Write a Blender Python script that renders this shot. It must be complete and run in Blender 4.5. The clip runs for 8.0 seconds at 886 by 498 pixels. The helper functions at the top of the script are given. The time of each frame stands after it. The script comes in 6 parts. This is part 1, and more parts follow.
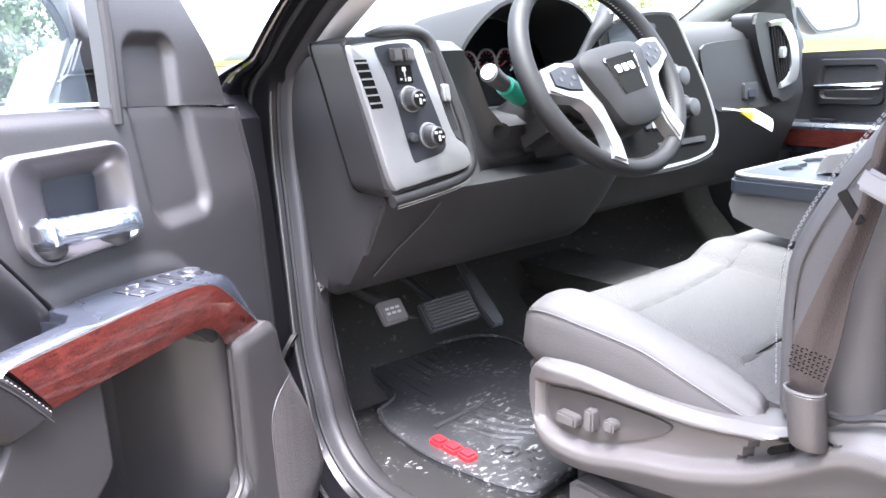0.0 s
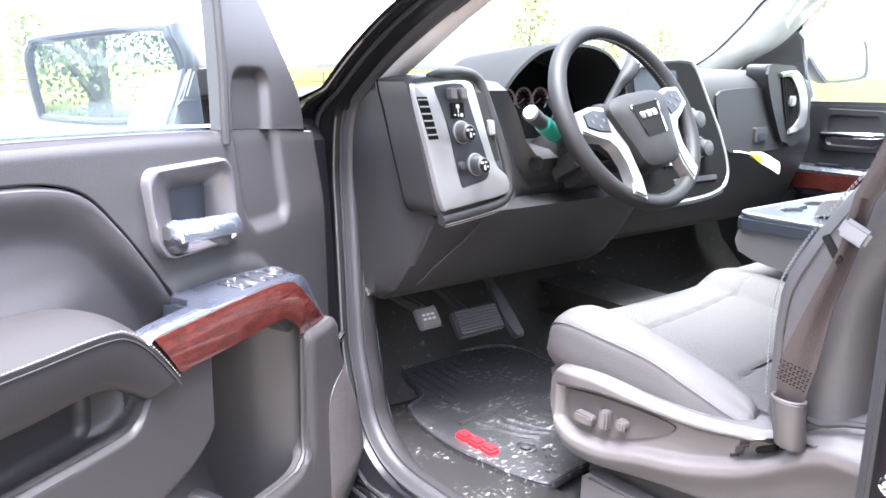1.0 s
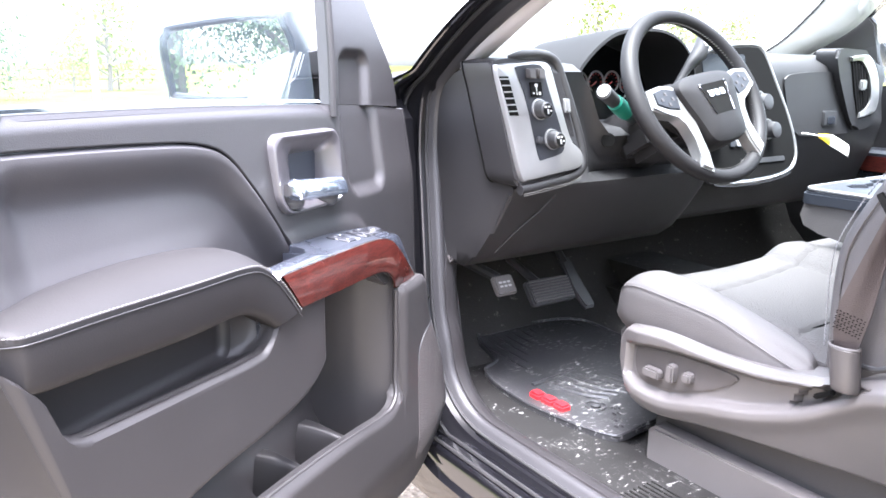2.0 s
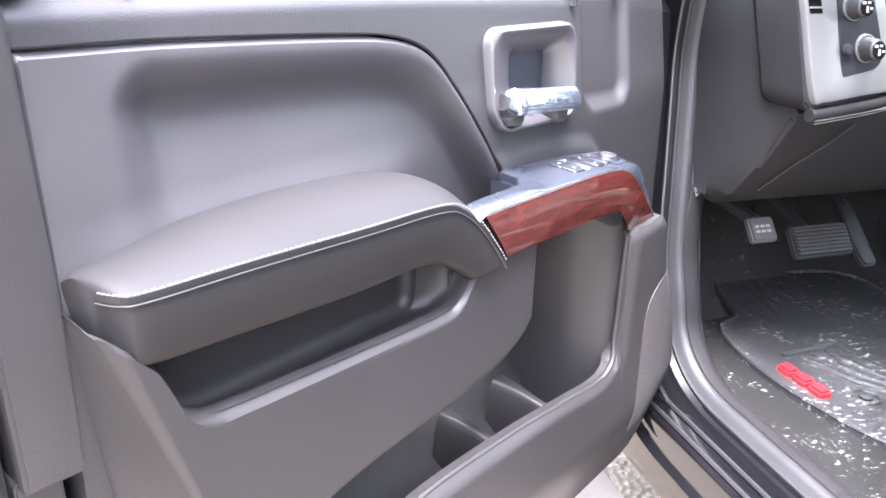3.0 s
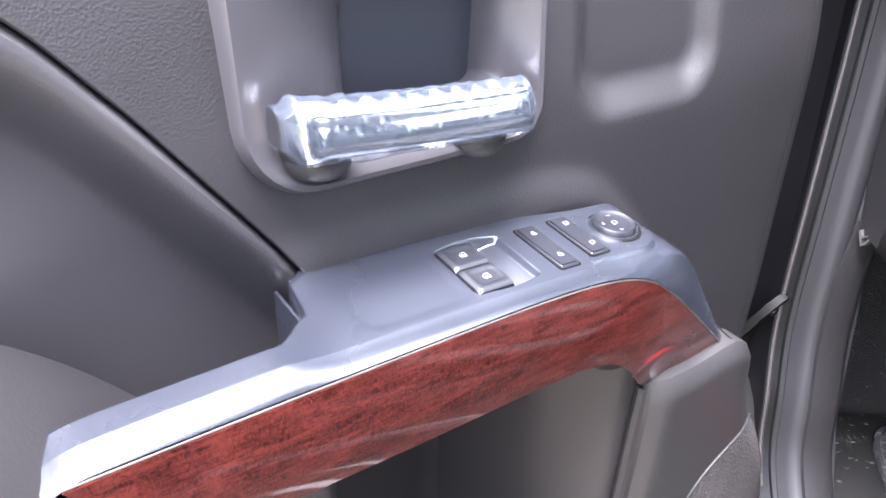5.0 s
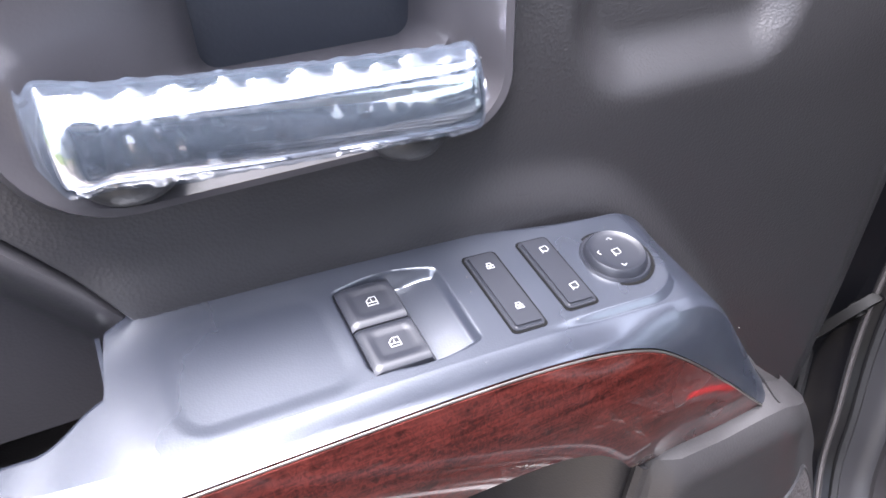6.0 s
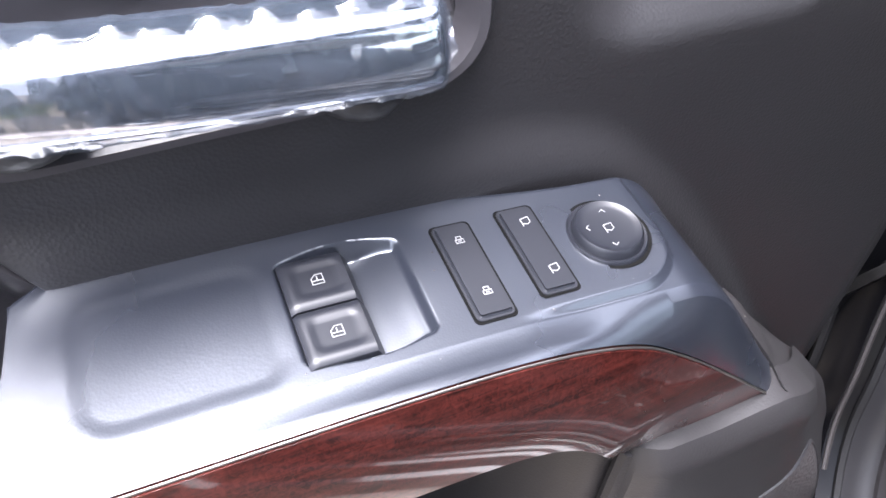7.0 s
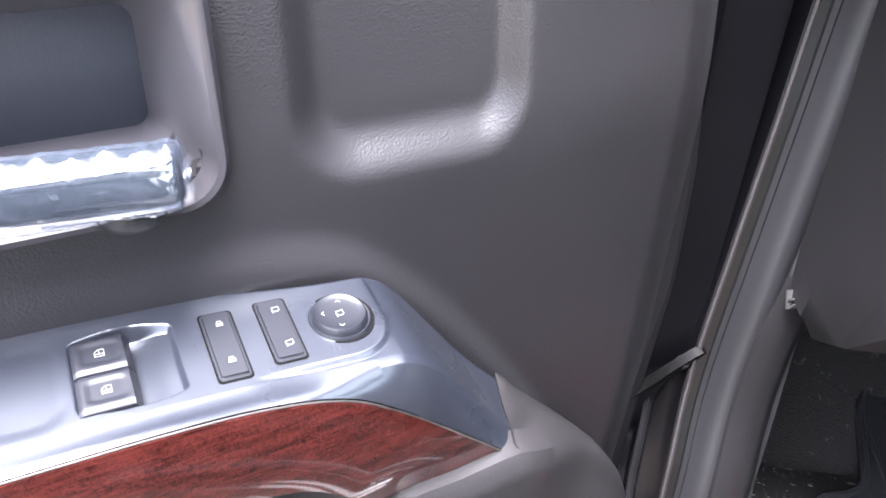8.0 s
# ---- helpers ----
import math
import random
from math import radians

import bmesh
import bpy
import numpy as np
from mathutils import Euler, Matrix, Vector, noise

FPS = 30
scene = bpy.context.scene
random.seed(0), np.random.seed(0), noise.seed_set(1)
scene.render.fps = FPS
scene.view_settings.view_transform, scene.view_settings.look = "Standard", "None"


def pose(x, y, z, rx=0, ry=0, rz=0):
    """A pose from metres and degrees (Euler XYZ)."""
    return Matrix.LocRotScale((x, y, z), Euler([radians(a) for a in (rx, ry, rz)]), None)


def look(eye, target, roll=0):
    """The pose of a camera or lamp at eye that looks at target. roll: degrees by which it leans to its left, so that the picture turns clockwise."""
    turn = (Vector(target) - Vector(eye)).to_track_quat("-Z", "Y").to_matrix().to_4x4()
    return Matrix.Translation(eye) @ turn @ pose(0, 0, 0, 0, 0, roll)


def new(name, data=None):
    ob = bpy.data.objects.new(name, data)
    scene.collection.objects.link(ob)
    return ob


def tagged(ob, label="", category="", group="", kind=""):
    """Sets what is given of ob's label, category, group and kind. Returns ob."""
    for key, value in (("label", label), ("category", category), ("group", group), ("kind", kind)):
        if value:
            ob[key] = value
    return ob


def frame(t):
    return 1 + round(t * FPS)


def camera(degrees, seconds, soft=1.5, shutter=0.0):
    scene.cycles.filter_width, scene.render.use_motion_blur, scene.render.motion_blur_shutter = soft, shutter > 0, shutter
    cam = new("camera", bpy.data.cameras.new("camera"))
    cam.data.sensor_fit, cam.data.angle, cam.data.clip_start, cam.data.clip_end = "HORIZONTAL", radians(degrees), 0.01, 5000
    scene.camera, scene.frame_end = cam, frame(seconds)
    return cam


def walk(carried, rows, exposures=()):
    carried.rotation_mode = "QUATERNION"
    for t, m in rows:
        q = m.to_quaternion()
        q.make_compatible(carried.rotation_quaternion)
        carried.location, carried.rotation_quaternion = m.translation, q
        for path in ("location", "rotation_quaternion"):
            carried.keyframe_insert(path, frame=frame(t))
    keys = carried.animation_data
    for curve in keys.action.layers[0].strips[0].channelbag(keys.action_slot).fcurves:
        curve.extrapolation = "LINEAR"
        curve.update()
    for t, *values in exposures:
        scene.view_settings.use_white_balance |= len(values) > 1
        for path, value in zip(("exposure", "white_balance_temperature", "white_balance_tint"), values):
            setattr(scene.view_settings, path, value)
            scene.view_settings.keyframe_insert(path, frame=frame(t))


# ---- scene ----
cam = camera(59.8, 8.0, 1.6)
PATH = [
    (0, (0.093, 0.073, 1.470), (1.319, 1.574, 0.975), -2.1),
    (0.6, (-0.015, 0.073, 1.497), (1.276, 1.516, 0.996), -0.3),
    (1, (-0.050, -0.014, 1.507), (1.170, 1.504, 1.053), 1.1),
    (1.2, (-0.079, -0.062, 1.506), (1.099, 1.491, 1.058), 1.2),
    (2.3, (-0.157, -0.1, 1.477), (0.838, 1.564, 0.989), 0.6),
    (2.5, (-0.134, -0.053, 1.479), (0.724, 1.678, 0.962), 1.8),
    (3, (-0.053, 0.111, 1.466), (0.504, 1.888, 0.737), 1.4),
    (3.5, (0.024, 0.253, 1.472), (0.442, 2.015, 0.623), 1.5),
    (4, (0.135, 0.372, 1.462), (0.384, 2.129, 0.538), 1.5),
    (4.5, (0.227, 0.458, 1.452), (0.365, 2.194, 0.469), 2.0),
    (5, (0.301, 0.563, 1.44), (0.384, 2.273, 0.406), 2.0),
    (5.2, (0.332, 0.605, 1.439), (0.356, 2.29, 0.362), 2.0),
    (6.3, (0.371, 0.717, 1.419), (0.208, 2.187, 0.073), 1.6),
    (6.5, (0.375, 0.728, 1.421), (0.2, 2.151, 0.026), 1.7),
    (7, (0.385, 0.744, 1.416), (0.194, 2.102, -0.04), 2.3),
    (7.5, (0.414, 0.742, 1.426), (0.177, 2.162, 0.037), 2.3),
    (8, (0.475, 0.682, 1.465), (0.37, 2.28, 0.266), 3.9),
]
EXPOSURES = [(0.0, 4.66, 6050, 18), (1.0, 4.74, 6050, 18), (2.5, 4.74, 6050, 18), (3.0, 4.77, 6050, 19), (3.5, 4.64, 6050, 19), (4.0, 4.41, 6050, 19), (5.2, 4.30, 6050, 19), (6.4, 3.46, 6050, 17), (7.1, 3.28, 6050, 17), (7.5, 3.45, 6050, 17), (8.0, 4.17, 6050, 18)]
walk(cam, [(t, look(eye, target, roll)) for t, eye, target, roll in PATH], EXPOSURES)

# ---- light ----
GROUND = 0.2
SUN_EL, SUN_AZ = 80.0, -140.0
world = bpy.data.worlds.new("sky")
scene.world = world
world.use_nodes = True
wn = world.node_tree.nodes
sky = wn.new("ShaderNodeTexSky")
sky.sky_type = 'NISHITA'
sky.sun_disc = False
sky.sun_elevation, sky.sun_rotation = radians(SUN_EL), radians(SUN_AZ)
sky.dust_density = 4.0
wn["Background"].inputs[1].default_value = 0.11
cloud = wn.new("ShaderNodeHueSaturation")
cloud.inputs["Saturation"].default_value = 0.35
world.node_tree.links.new(sky.outputs[0], cloud.inputs["Color"])
world.node_tree.links.new(cloud.outputs[0], wn["Background"].inputs[0])
sun_data = bpy.data.lights.new("sun", 'SUN')
sun_data.energy, sun_data.angle, sun_data.color = 2.0, radians(38), (1.0, 0.97, 0.94)
sun = new("sun", sun_data)
sun_dir = Vector((math.sin(radians(SUN_AZ)) * math.cos(radians(SUN_EL)), math.cos(radians(SUN_AZ)) * math.cos(radians(SUN_EL)), math.sin(radians(SUN_EL))))
sun.matrix_world = look(sun_dir * 20, (0, 0, 0))


# ---- materials ----
def material(name, color, rough=0.5, metal=0.0, grain=0.0, grain_size=0.002, vary=0.12, vary_size=0.08, spec=0.5, coat=0.0, wear=None, wear_amount=0.0, wear_size=0.02, patch=0.0, stretch=1.0):
    """A surface with fine relief (grain, in metres between bumps) and tone that varies at a larger scale."""
    m = bpy.data.materials.new(name)
    m.use_nodes = True
    nt = m.node_tree
    n, l = nt.nodes, nt.links
    b = n["Principled BSDF"]
    b.inputs["Metallic"].default_value = metal
    b.inputs["Specular IOR Level"].default_value = spec
    b.inputs["Coat Weight"].default_value = coat
    b.inputs["Coat Roughness"].default_value = 0.05
    tc = n.new("ShaderNodeTexCoord")
    big = n.new("ShaderNodeTexNoise")
    big.inputs["Scale"].default_value = 1 / vary_size
    big.inputs["Detail"].default_value = 4
    l.new(tc.outputs["Object"], big.inputs["Vector"])
    mix = n.new("ShaderNodeMix")
    mix.data_type = 'RGBA'
    mix.inputs[6].default_value = (*[c * (1 - vary) for c in color], 1)
    mix.inputs[7].default_value = (*[min(1, c * (1 + vary)) for c in color], 1)
    l.new(big.outputs[0], mix.inputs[0])
    out = mix.outputs[2]
    if wear:
        w = n.new("ShaderNodeTexNoise")
        w.inputs["Scale"].default_value = 1 / wear_size
        w.inputs["Detail"].default_value = 6
        w.inputs["Roughness"].default_value = 0.7
        smear = n.new("ShaderNodeMapping")
        smear.inputs["Scale"].default_value = (1, stretch, 1)
        l.new(tc.outputs["Object"], smear.inputs[0])
        l.new(smear.outputs[0], w.inputs["Vector"])
        ramp = n.new("ShaderNodeMapRange")
        ramp.inputs[1].default_value = 0.68 - 0.25 * wear_amount
        ramp.inputs[2].default_value = 0.74 - 0.2 * wear_amount
        l.new(w.outputs[0], ramp.inputs[0])
        mw = n.new("ShaderNodeMix")
        mw.data_type = 'RGBA'
        mw.inputs[7].default_value = (*wear, 1)
        if patch:
            area = n.new("ShaderNodeTexNoise")
            area.inputs["Scale"].default_value = 1 / patch
            area.inputs["Detail"].default_value = 3
            l.new(tc.outputs["Object"], area.inputs["Vector"])
            gate = n.new("ShaderNodeMapRange")
            gate.inputs[1].default_value, gate.inputs[2].default_value = 0.5, 0.66
            l.new(area.outputs[0], gate.inputs[0])
            both = n.new("ShaderNodeMath")
            both.operation = 'MULTIPLY'
            l.new(ramp.outputs[0], both.inputs[0])
            l.new(gate.outputs[0], both.inputs[1])
            l.new(both.outputs[0], mw.inputs[0])
        else:
            l.new(ramp.outputs[0], mw.inputs[0])
        l.new(out, mw.inputs[6])
        out = mw.outputs[2]
    l.new(out, b.inputs["Base Color"])
    rr = n.new("ShaderNodeMapRange")
    rr.inputs[3].default_value, rr.inputs[4].default_value = max(0.02, rough - 0.06), min(1, rough + 0.06)
    l.new(big.outputs[0], rr.inputs[0])
    l.new(rr.outputs[0], b.inputs["Roughness"])
    if grain:
        v = n.new("ShaderNodeTexVoronoi")
        v.inputs["Scale"].default_value = 1 / grain_size
        l.new(tc.outputs["Object"], v.inputs["Vector"])
        bump = n.new("ShaderNodeBump")
        bump.inputs["Strength"].default_value = grain
        bump.inputs["Distance"].default_value = grain_size * 0.5
        l.new(v.outputs["Distance"], bump.inputs["Height"])
        l.new(bump.outputs[0], b.inputs["Normal"])
    return m


def flecks(m, color, size, cover, patch):
    """Crisp pale flecks that gather in patches: dried splashes, and wet glints put into the colour."""
    n, l = m.node_tree.nodes, m.node_tree.links
    base = n["Principled BSDF"].inputs["Base Color"]
    old = base.links[0].from_socket
    tc = n.new("ShaderNodeTexCoord")
    spots, area, sharp, gate, both, tone = n.new("ShaderNodeTexNoise"), n.new("ShaderNodeTexNoise"), n.new("ShaderNodeMapRange"), n.new("ShaderNodeMapRange"), n.new("ShaderNodeMath"), n.new("ShaderNodeMix")
    stretch = n.new("ShaderNodeMapping")
    stretch.inputs["Rotation"].default_value = (0, 0, radians(25))
    stretch.inputs["Scale"].default_value = (0.6, 1.3, 1)
    l.new(tc.outputs["Object"], stretch.inputs[0])
    l.new(stretch.outputs[0], spots.inputs["Vector"])
    spots.inputs["Scale"].default_value, spots.inputs["Detail"].default_value = 1 / size, 5
    area.inputs["Scale"].default_value, area.inputs["Detail"].default_value = 1 / patch, 2
    l.new(tc.outputs["Object"], area.inputs["Vector"])
    sharp.inputs[1].default_value, sharp.inputs[2].default_value = cover, cover + 0.05
    gate.inputs[1].default_value, gate.inputs[2].default_value = 0.42, 0.56
    both.operation = 'MULTIPLY'
    l.new(spots.outputs[0], sharp.inputs[0])
    l.new(area.outputs[0], gate.inputs[0])
    l.new(sharp.outputs[0], both.inputs[0])
    l.new(gate.outputs[0], both.inputs[1])
    tone.data_type = 'RGBA'
    tone.inputs[7].default_value = (*color, 1)
    l.new(both.outputs[0], tone.inputs[0])
    l.new(old, tone.inputs[6])
    l.new(tone.outputs[2], base)


def wood_material(name, dark, light):
    """Lacquered veneer: fine streaks along the strip, crossed by a small wavy figure, with slow bands of tone."""
    m = material(name, light, 0.3, coat=1.0, vary=0.1, spec=0.15)
    n, l = m.node_tree.nodes, m.node_tree.links
    tc = n.new("ShaderNodeTexCoord")
    turned = n.new("ShaderNodeMapping")
    turned.inputs["Rotation"].default_value = (0, 0, radians(-32.5))
    l.new(tc.outputs["Object"], turned.inputs[0])
    total = None
    for scale, detail, twist, weight in (((55, 55, 620), 5, 1.2, 0.30), ((330, 330, 260), 4, 2.4, 0.40), ((22, 22, 95), 3, 1.6, 0.30)):
        mp = n.new("ShaderNodeMapping")
        mp.inputs["Scale"].default_value = scale
        l.new(turned.outputs[0], mp.inputs[0])
        a = n.new("ShaderNodeTexNoise")
        a.inputs["Scale"].default_value, a.inputs["Detail"].default_value, a.inputs["Distortion"].default_value = 1.0, detail, twist
        l.new(mp.outputs[0], a.inputs["Vector"])
        add = n.new("ShaderNodeMath")
        add.operation = 'MULTIPLY_ADD'
        add.inputs[1].default_value = weight
        l.new(a.outputs[0], add.inputs[0])
        if total:
            l.new(total, add.inputs[2])
        else:
            add.inputs[2].default_value = 0.0
        total = add.outputs[0]
    r = n.new("ShaderNodeValToRGB")
    r.color_ramp.elements[0].position, r.color_ramp.elements[1].position = 0.39, 0.60
    r.color_ramp.elements[0].color, r.color_ramp.elements[1].color = (*dark, 1), (*light, 1)
    l.new(total, r.inputs[0])
    l.new(r.outputs[0], n["Principled BSDF"].inputs["Base Color"])
    return m


def glass_material(name, tint=(0.9, 0.95, 0.93), gloss=0.03, haze=0.0, milky=0.0):
    m = bpy.data.materials.new(name)
    m.use_nodes = True
    n, l = m.node_tree.nodes, m.node_tree.links
    n.remove(n["Principled BSDF"])
    t, g, x, f = n.new("ShaderNodeBsdfTransparent"), n.new("ShaderNodeBsdfGlossy"), n.new("ShaderNodeMixShader"), n.new("ShaderNodeLayerWeight")
    t.inputs[0].default_value = (*tint, 1)
    g.inputs["Roughness"].default_value = 0.02 + haze
    power = n.new("ShaderNodeMath")
    power.operation = 'POWER'
    power.inputs[1].default_value = 4.0
    l.new(f.outputs["Facing"], power.inputs[0])
    add = n.new("ShaderNodeMath")
    add.operation = 'MULTIPLY_ADD'
    add.inputs[1].default_value = 0.5
    add.inputs[2].default_value = gloss
    l.new(power.outputs[0], add.inputs[0])
    l.new(add.outputs[0], x.inputs[0])
    l.new(t.outputs[0], x.inputs[1])
    l.new(g.outputs[0], x.inputs[2])
    out = x
    if milky:
        d, out = n.new("ShaderNodeBsdfDiffuse"), n.new("ShaderNodeMixShader")
        d.inputs[0].default_value = (0.6, 0.74, 0.95, 1)
        out.inputs[0].default_value = milky
        l.new(x.outputs[0], out.inputs[1])
        l.new(d.outputs[0], out.inputs[2])
    l.new(out.outputs[0], n["Material Output"].inputs[0])
    return m


M_TRIM = material("charcoal moulded plastic", (0.0182, 0.0174, 0.019), 0.44, spec=0.58, grain=0.22, grain_size=0.0013)
M_PAD = material("charcoal vinyl", (0.037, 0.0354, 0.0384), 0.45, spec=0.5, grain=0.12, grain_size=0.0014)
M_ARM = material("soft grey leatherette", (0.0128, 0.0121, 0.013), 0.6, spec=0.2, grain=0.09, grain_size=0.0016)
M_LOW = material("grey hard plastic", (0.0212, 0.0201, 0.021), 0.48, spec=0.3, grain=0.12, grain_size=0.0012)
M_PILLAR = material("light grey pillar plastic", (0.3, 0.29, 0.295), 0.6, spec=0.3, grain=0.1, grain_size=0.0015)
M_KICK = material("dark grey kick trim plastic", (0.0165, 0.0155, 0.0165), 0.45, spec=0.38, grain=0.1, grain_size=0.0015)
M_BEZEL = material("smooth grey handle bezel", (0.046, 0.044, 0.049), 0.31, spec=0.6, grain=0.05, grain_size=0.0012)
M_DARK = material("black plastic", (0.022, 0.022, 0.024), 0.5, grain=0.15, grain_size=0.002)
M_BLUE = material("blue black satin plastic", (0.0138, 0.016, 0.0225), 0.28, grain=0.05, grain_size=0.0008, spec=1.0)
M_BLUE.node_tree.nodes["Principled BSDF"].inputs["Specular Tint"].default_value = (0.92, 0.955, 1.0, 1)
M_BLUE.node_tree.nodes["Principled BSDF"].inputs["IOR"].default_value = 1.75
M_TRAY = material("blue black tray plastic", (0.018, 0.021, 0.028), 0.42, grain=0.06, grain_size=0.0015)
M_BUTTON = material("black rubbery switch plastic", (0.010, 0.011, 0.015), 0.4)
M_PAINT = material("black glossy car paint", (0.004, 0.004, 0.005), 0.08, vary=0.05)
M_JAMB = material("dull black jamb paint", (0.004, 0.004, 0.005), 0.3, spec=0.25)
M_RUBBER = material("black seal rubber", (0.014, 0.014, 0.015), 0.62, spec=0.3, grain=0.1)
M_SEAL = material("grey flocked seal", (0.023, 0.0227, 0.0248), 0.44, spec=0.4, grain=0.1, grain_size=0.001)
M_SILVER = material("satin silver trim", (0.33, 0.33, 0.33), 0.38, metal=0.75)
M_CHROME = material("chrome", (0.58, 0.58, 0.6), 0.08, metal=1.0, vary=0.02)
M_STEEL = material("bare steel", (0.28, 0.27, 0.25), 0.42, metal=1.0, vary=0.3, vary_size=0.01)
M_THREAD = material("pale grey thread", (0.12, 0.115, 0.113), 0.7)
M_MARK = material("white printed marking", (0.3, 0.3, 0.3), 0.5)
M_WOOD = wood_material("burgundy wood veneer", (0.010, 0.0022, 0.0018), (0.066, 0.0135, 0.0105))
M_SEAT = material("grey woven seat cloth", (0.058, 0.0555, 0.0555), 0.85, spec=0.3, grain=0.8, grain_size=0.0028, vary=0.1)
M_SEATSIDE = material("grey seat bolster vinyl", (0.068, 0.064, 0.0645), 0.6, spec=0.35, grain=0.25, grain_size=0.002)
M_SEATTRIM = material("warm grey seat plastic", (0.083, 0.0775, 0.077), 0.42, grain=0.2, grain_size=0.0015)
M_SEATPOD = material("dark grey switch pod plastic", (0.05, 0.046, 0.046), 0.45, grain=0.2, grain_size=0.0015)
M_MAT = material("black rubber mat", (0.028, 0.028, 0.03), 0.36, spec=0.7, grain=0.2, stretch=0.6, wear=(0.1, 0.098, 0.095), wear_amount=0.56, wear_size=0.007, patch=0.12)
M_CARPET = material("charcoal carpet", (0.024, 0.0228, 0.0215), 0.95, grain=0.8, grain_size=0.003, wear=(0.12, 0.11, 0.1), wear_amount=0.3, wear_size=0.02)
M_SILL = material("dusty sill plastic", (0.0105, 0.0102, 0.01), 0.55, spec=0.25, stretch=0.3, grain=0.1, wear=(0.075, 0.074, 0.072), wear_amount=0.5, wear_size=0.006, patch=0.09)
# Pale flecks: dried splashes plus painted wet reflections.
flecks(M_SILL, (0.2, 0.198, 0.193), 0.009, 0.625, 0.09)
flecks(M_MAT, (0.22, 0.218, 0.213), 0.0095, 0.585, 0.08)
M_RED = material("red rubber emblem", (0.6, 0.015, 0.02), 0.45)
M_BELT = material("brown grey belt webbing", (0.032, 0.024, 0.024), 0.55, grain=0.5, grain_size=0.0015)
M_WIND = glass_material("tinted windscreen glass", (0.74, 0.8, 0.77))
# The milky share stands in for bright sky reflected in the panes.
M_GLASS = glass_material("window glass with pale sky veil", milky=0.018)
M_FILM = glass_material("clear protective film", (0.93, 0.96, 1.0), 0.15, 0.03, 0.03)
M_LEATHER = material("dark wheel leather", (0.0105, 0.01, 0.011), 0.58, grain=0.12, grain_size=0.001, spec=0.2)
M_LINK = material("worn dark steel", (0.0075, 0.0072, 0.007), 0.5, spec=0.12, vary=0.3, vary_size=0.01)
M_FENCE = material("weathered reddish wood", (0.1, 0.065, 0.05), 0.9)
M_TONGUE = material("pale grey belt plastic", (0.16, 0.16, 0.17), 0.35)
M_MIRROR = material("mirror", (0.85, 0.87, 0.88), 0.02, metal=1.0, vary=0.0)
mirror_node = M_MIRROR.node_tree.nodes["Principled BSDF"]
M_MIRROR.node_tree.links.remove(mirror_node.inputs["Roughness"].links[0])
mirror_node.inputs["Roughness"].default_value = 0.01
M_HEAD = material("pale headliner fabric", (0.55, 0.54, 0.52), 0.9, grain=0.3)
M_GREEN = material("green tape", (0.004, 0.13, 0.09), 0.35)
M_WHITE = material("white paper", (0.75, 0.74, 0.7), 0.6)
M_YELLOW = material("yellow tag band", (0.8, 0.6, 0.03), 0.5)
M_SCREEN = material("dark glossy screen", (0.006, 0.007, 0.009), 0.12, vary=0.0, spec=0.2)
M_GRAVEL = material("tan gravel", spec=0.0, color=(0.19, 0.165, 0.135), rough=0.95, grain=1.0, grain_size=0.02, vary=0.5, vary_size=0.03, wear=(0.36, 0.31, 0.25), wear_amount=0.5, wear_size=0.015)
M_GRASS = material("yellow green meadow grass", (0.066, 0.082, 0.019), 0.95, spec=0.0, vary=0.4, vary_size=1.5, wear=(0.1, 0.095, 0.034), wear_amount=0.6, wear_size=3.0)
# Lighter leaf copy for the far trees: sunlight is put into its colour.
M_LEAF2 = material("pale sunlit leaves", (0.19, 0.22, 0.05), 0.7, vary=0.4, vary_size=0.4)
M_DASH = material("dark grey dash plastic", (0.0145, 0.0141, 0.0151), 0.55, spec=0.42, grain=0.14, grain_size=0.0014)
M_LEAF = material("tree leaves", (0.1, 0.135, 0.065), 0.6, vary=0.5, vary_size=0.4)
M_BARK = material("tree bark", (0.15, 0.125, 0.1), 0.9)
M_BOARD = material("dusty tan running board", (0.3, 0.26, 0.23), 0.6, grain=0.3, grain_size=0.004)


# ---- building helpers ----
def part(name, bm, mat, parent=None, label="", sharp=38, flip=True):
    """One mesh object out of a bmesh, under a thing or a part."""
    if flip:
        bmesh.ops.recalc_face_normals(bm, faces=bm.faces)
    me = bpy.data.meshes.new(name)
    bm.to_mesh(me)
    bm.free()
    me.materials.append(mat)
    for p in me.polygons:
        p.use_smooth = True
    me.set_sharp_from_angle(angle=radians(sharp))
    ob = new(name, me)
    if parent:
        ob.parent = parent
        ob.matrix_parent_inverse = Matrix.Translation(-parent.location) if parent.parent is None else Matrix.Identity(4)
    return tagged(ob, label)


def thing(name, label, category, at=(0, 0, 0), group="", kind=""):
    ob = new(name)
    ob.location = at
    ob.empty_display_size = 0.05
    return tagged(ob, label, category, group, kind)


def spline(pts, n=8, closed=False):
    """Points along a smooth curve through the given ones."""
    p = [Vector(q) for q in pts]
    k = len(p)
    out = []
    for i in range(k if closed else k - 1):
        a, b = p[i], p[(i + 1) % k]
        p0 = p[(i - 1) % k] if closed or i > 0 else a
        p3 = p[(i + 2) % k] if closed or i < k - 2 else b
        for j in range(n):
            t = j / n
            out.append(0.5 * (2 * a + (b - p0) * t + (2 * p0 - 5 * a + 4 * b - p3) * t * t + (3 * a - p0 - 3 * b + p3) * t ** 3))
    if not closed:
        out.append(p[-1].copy())
    return out


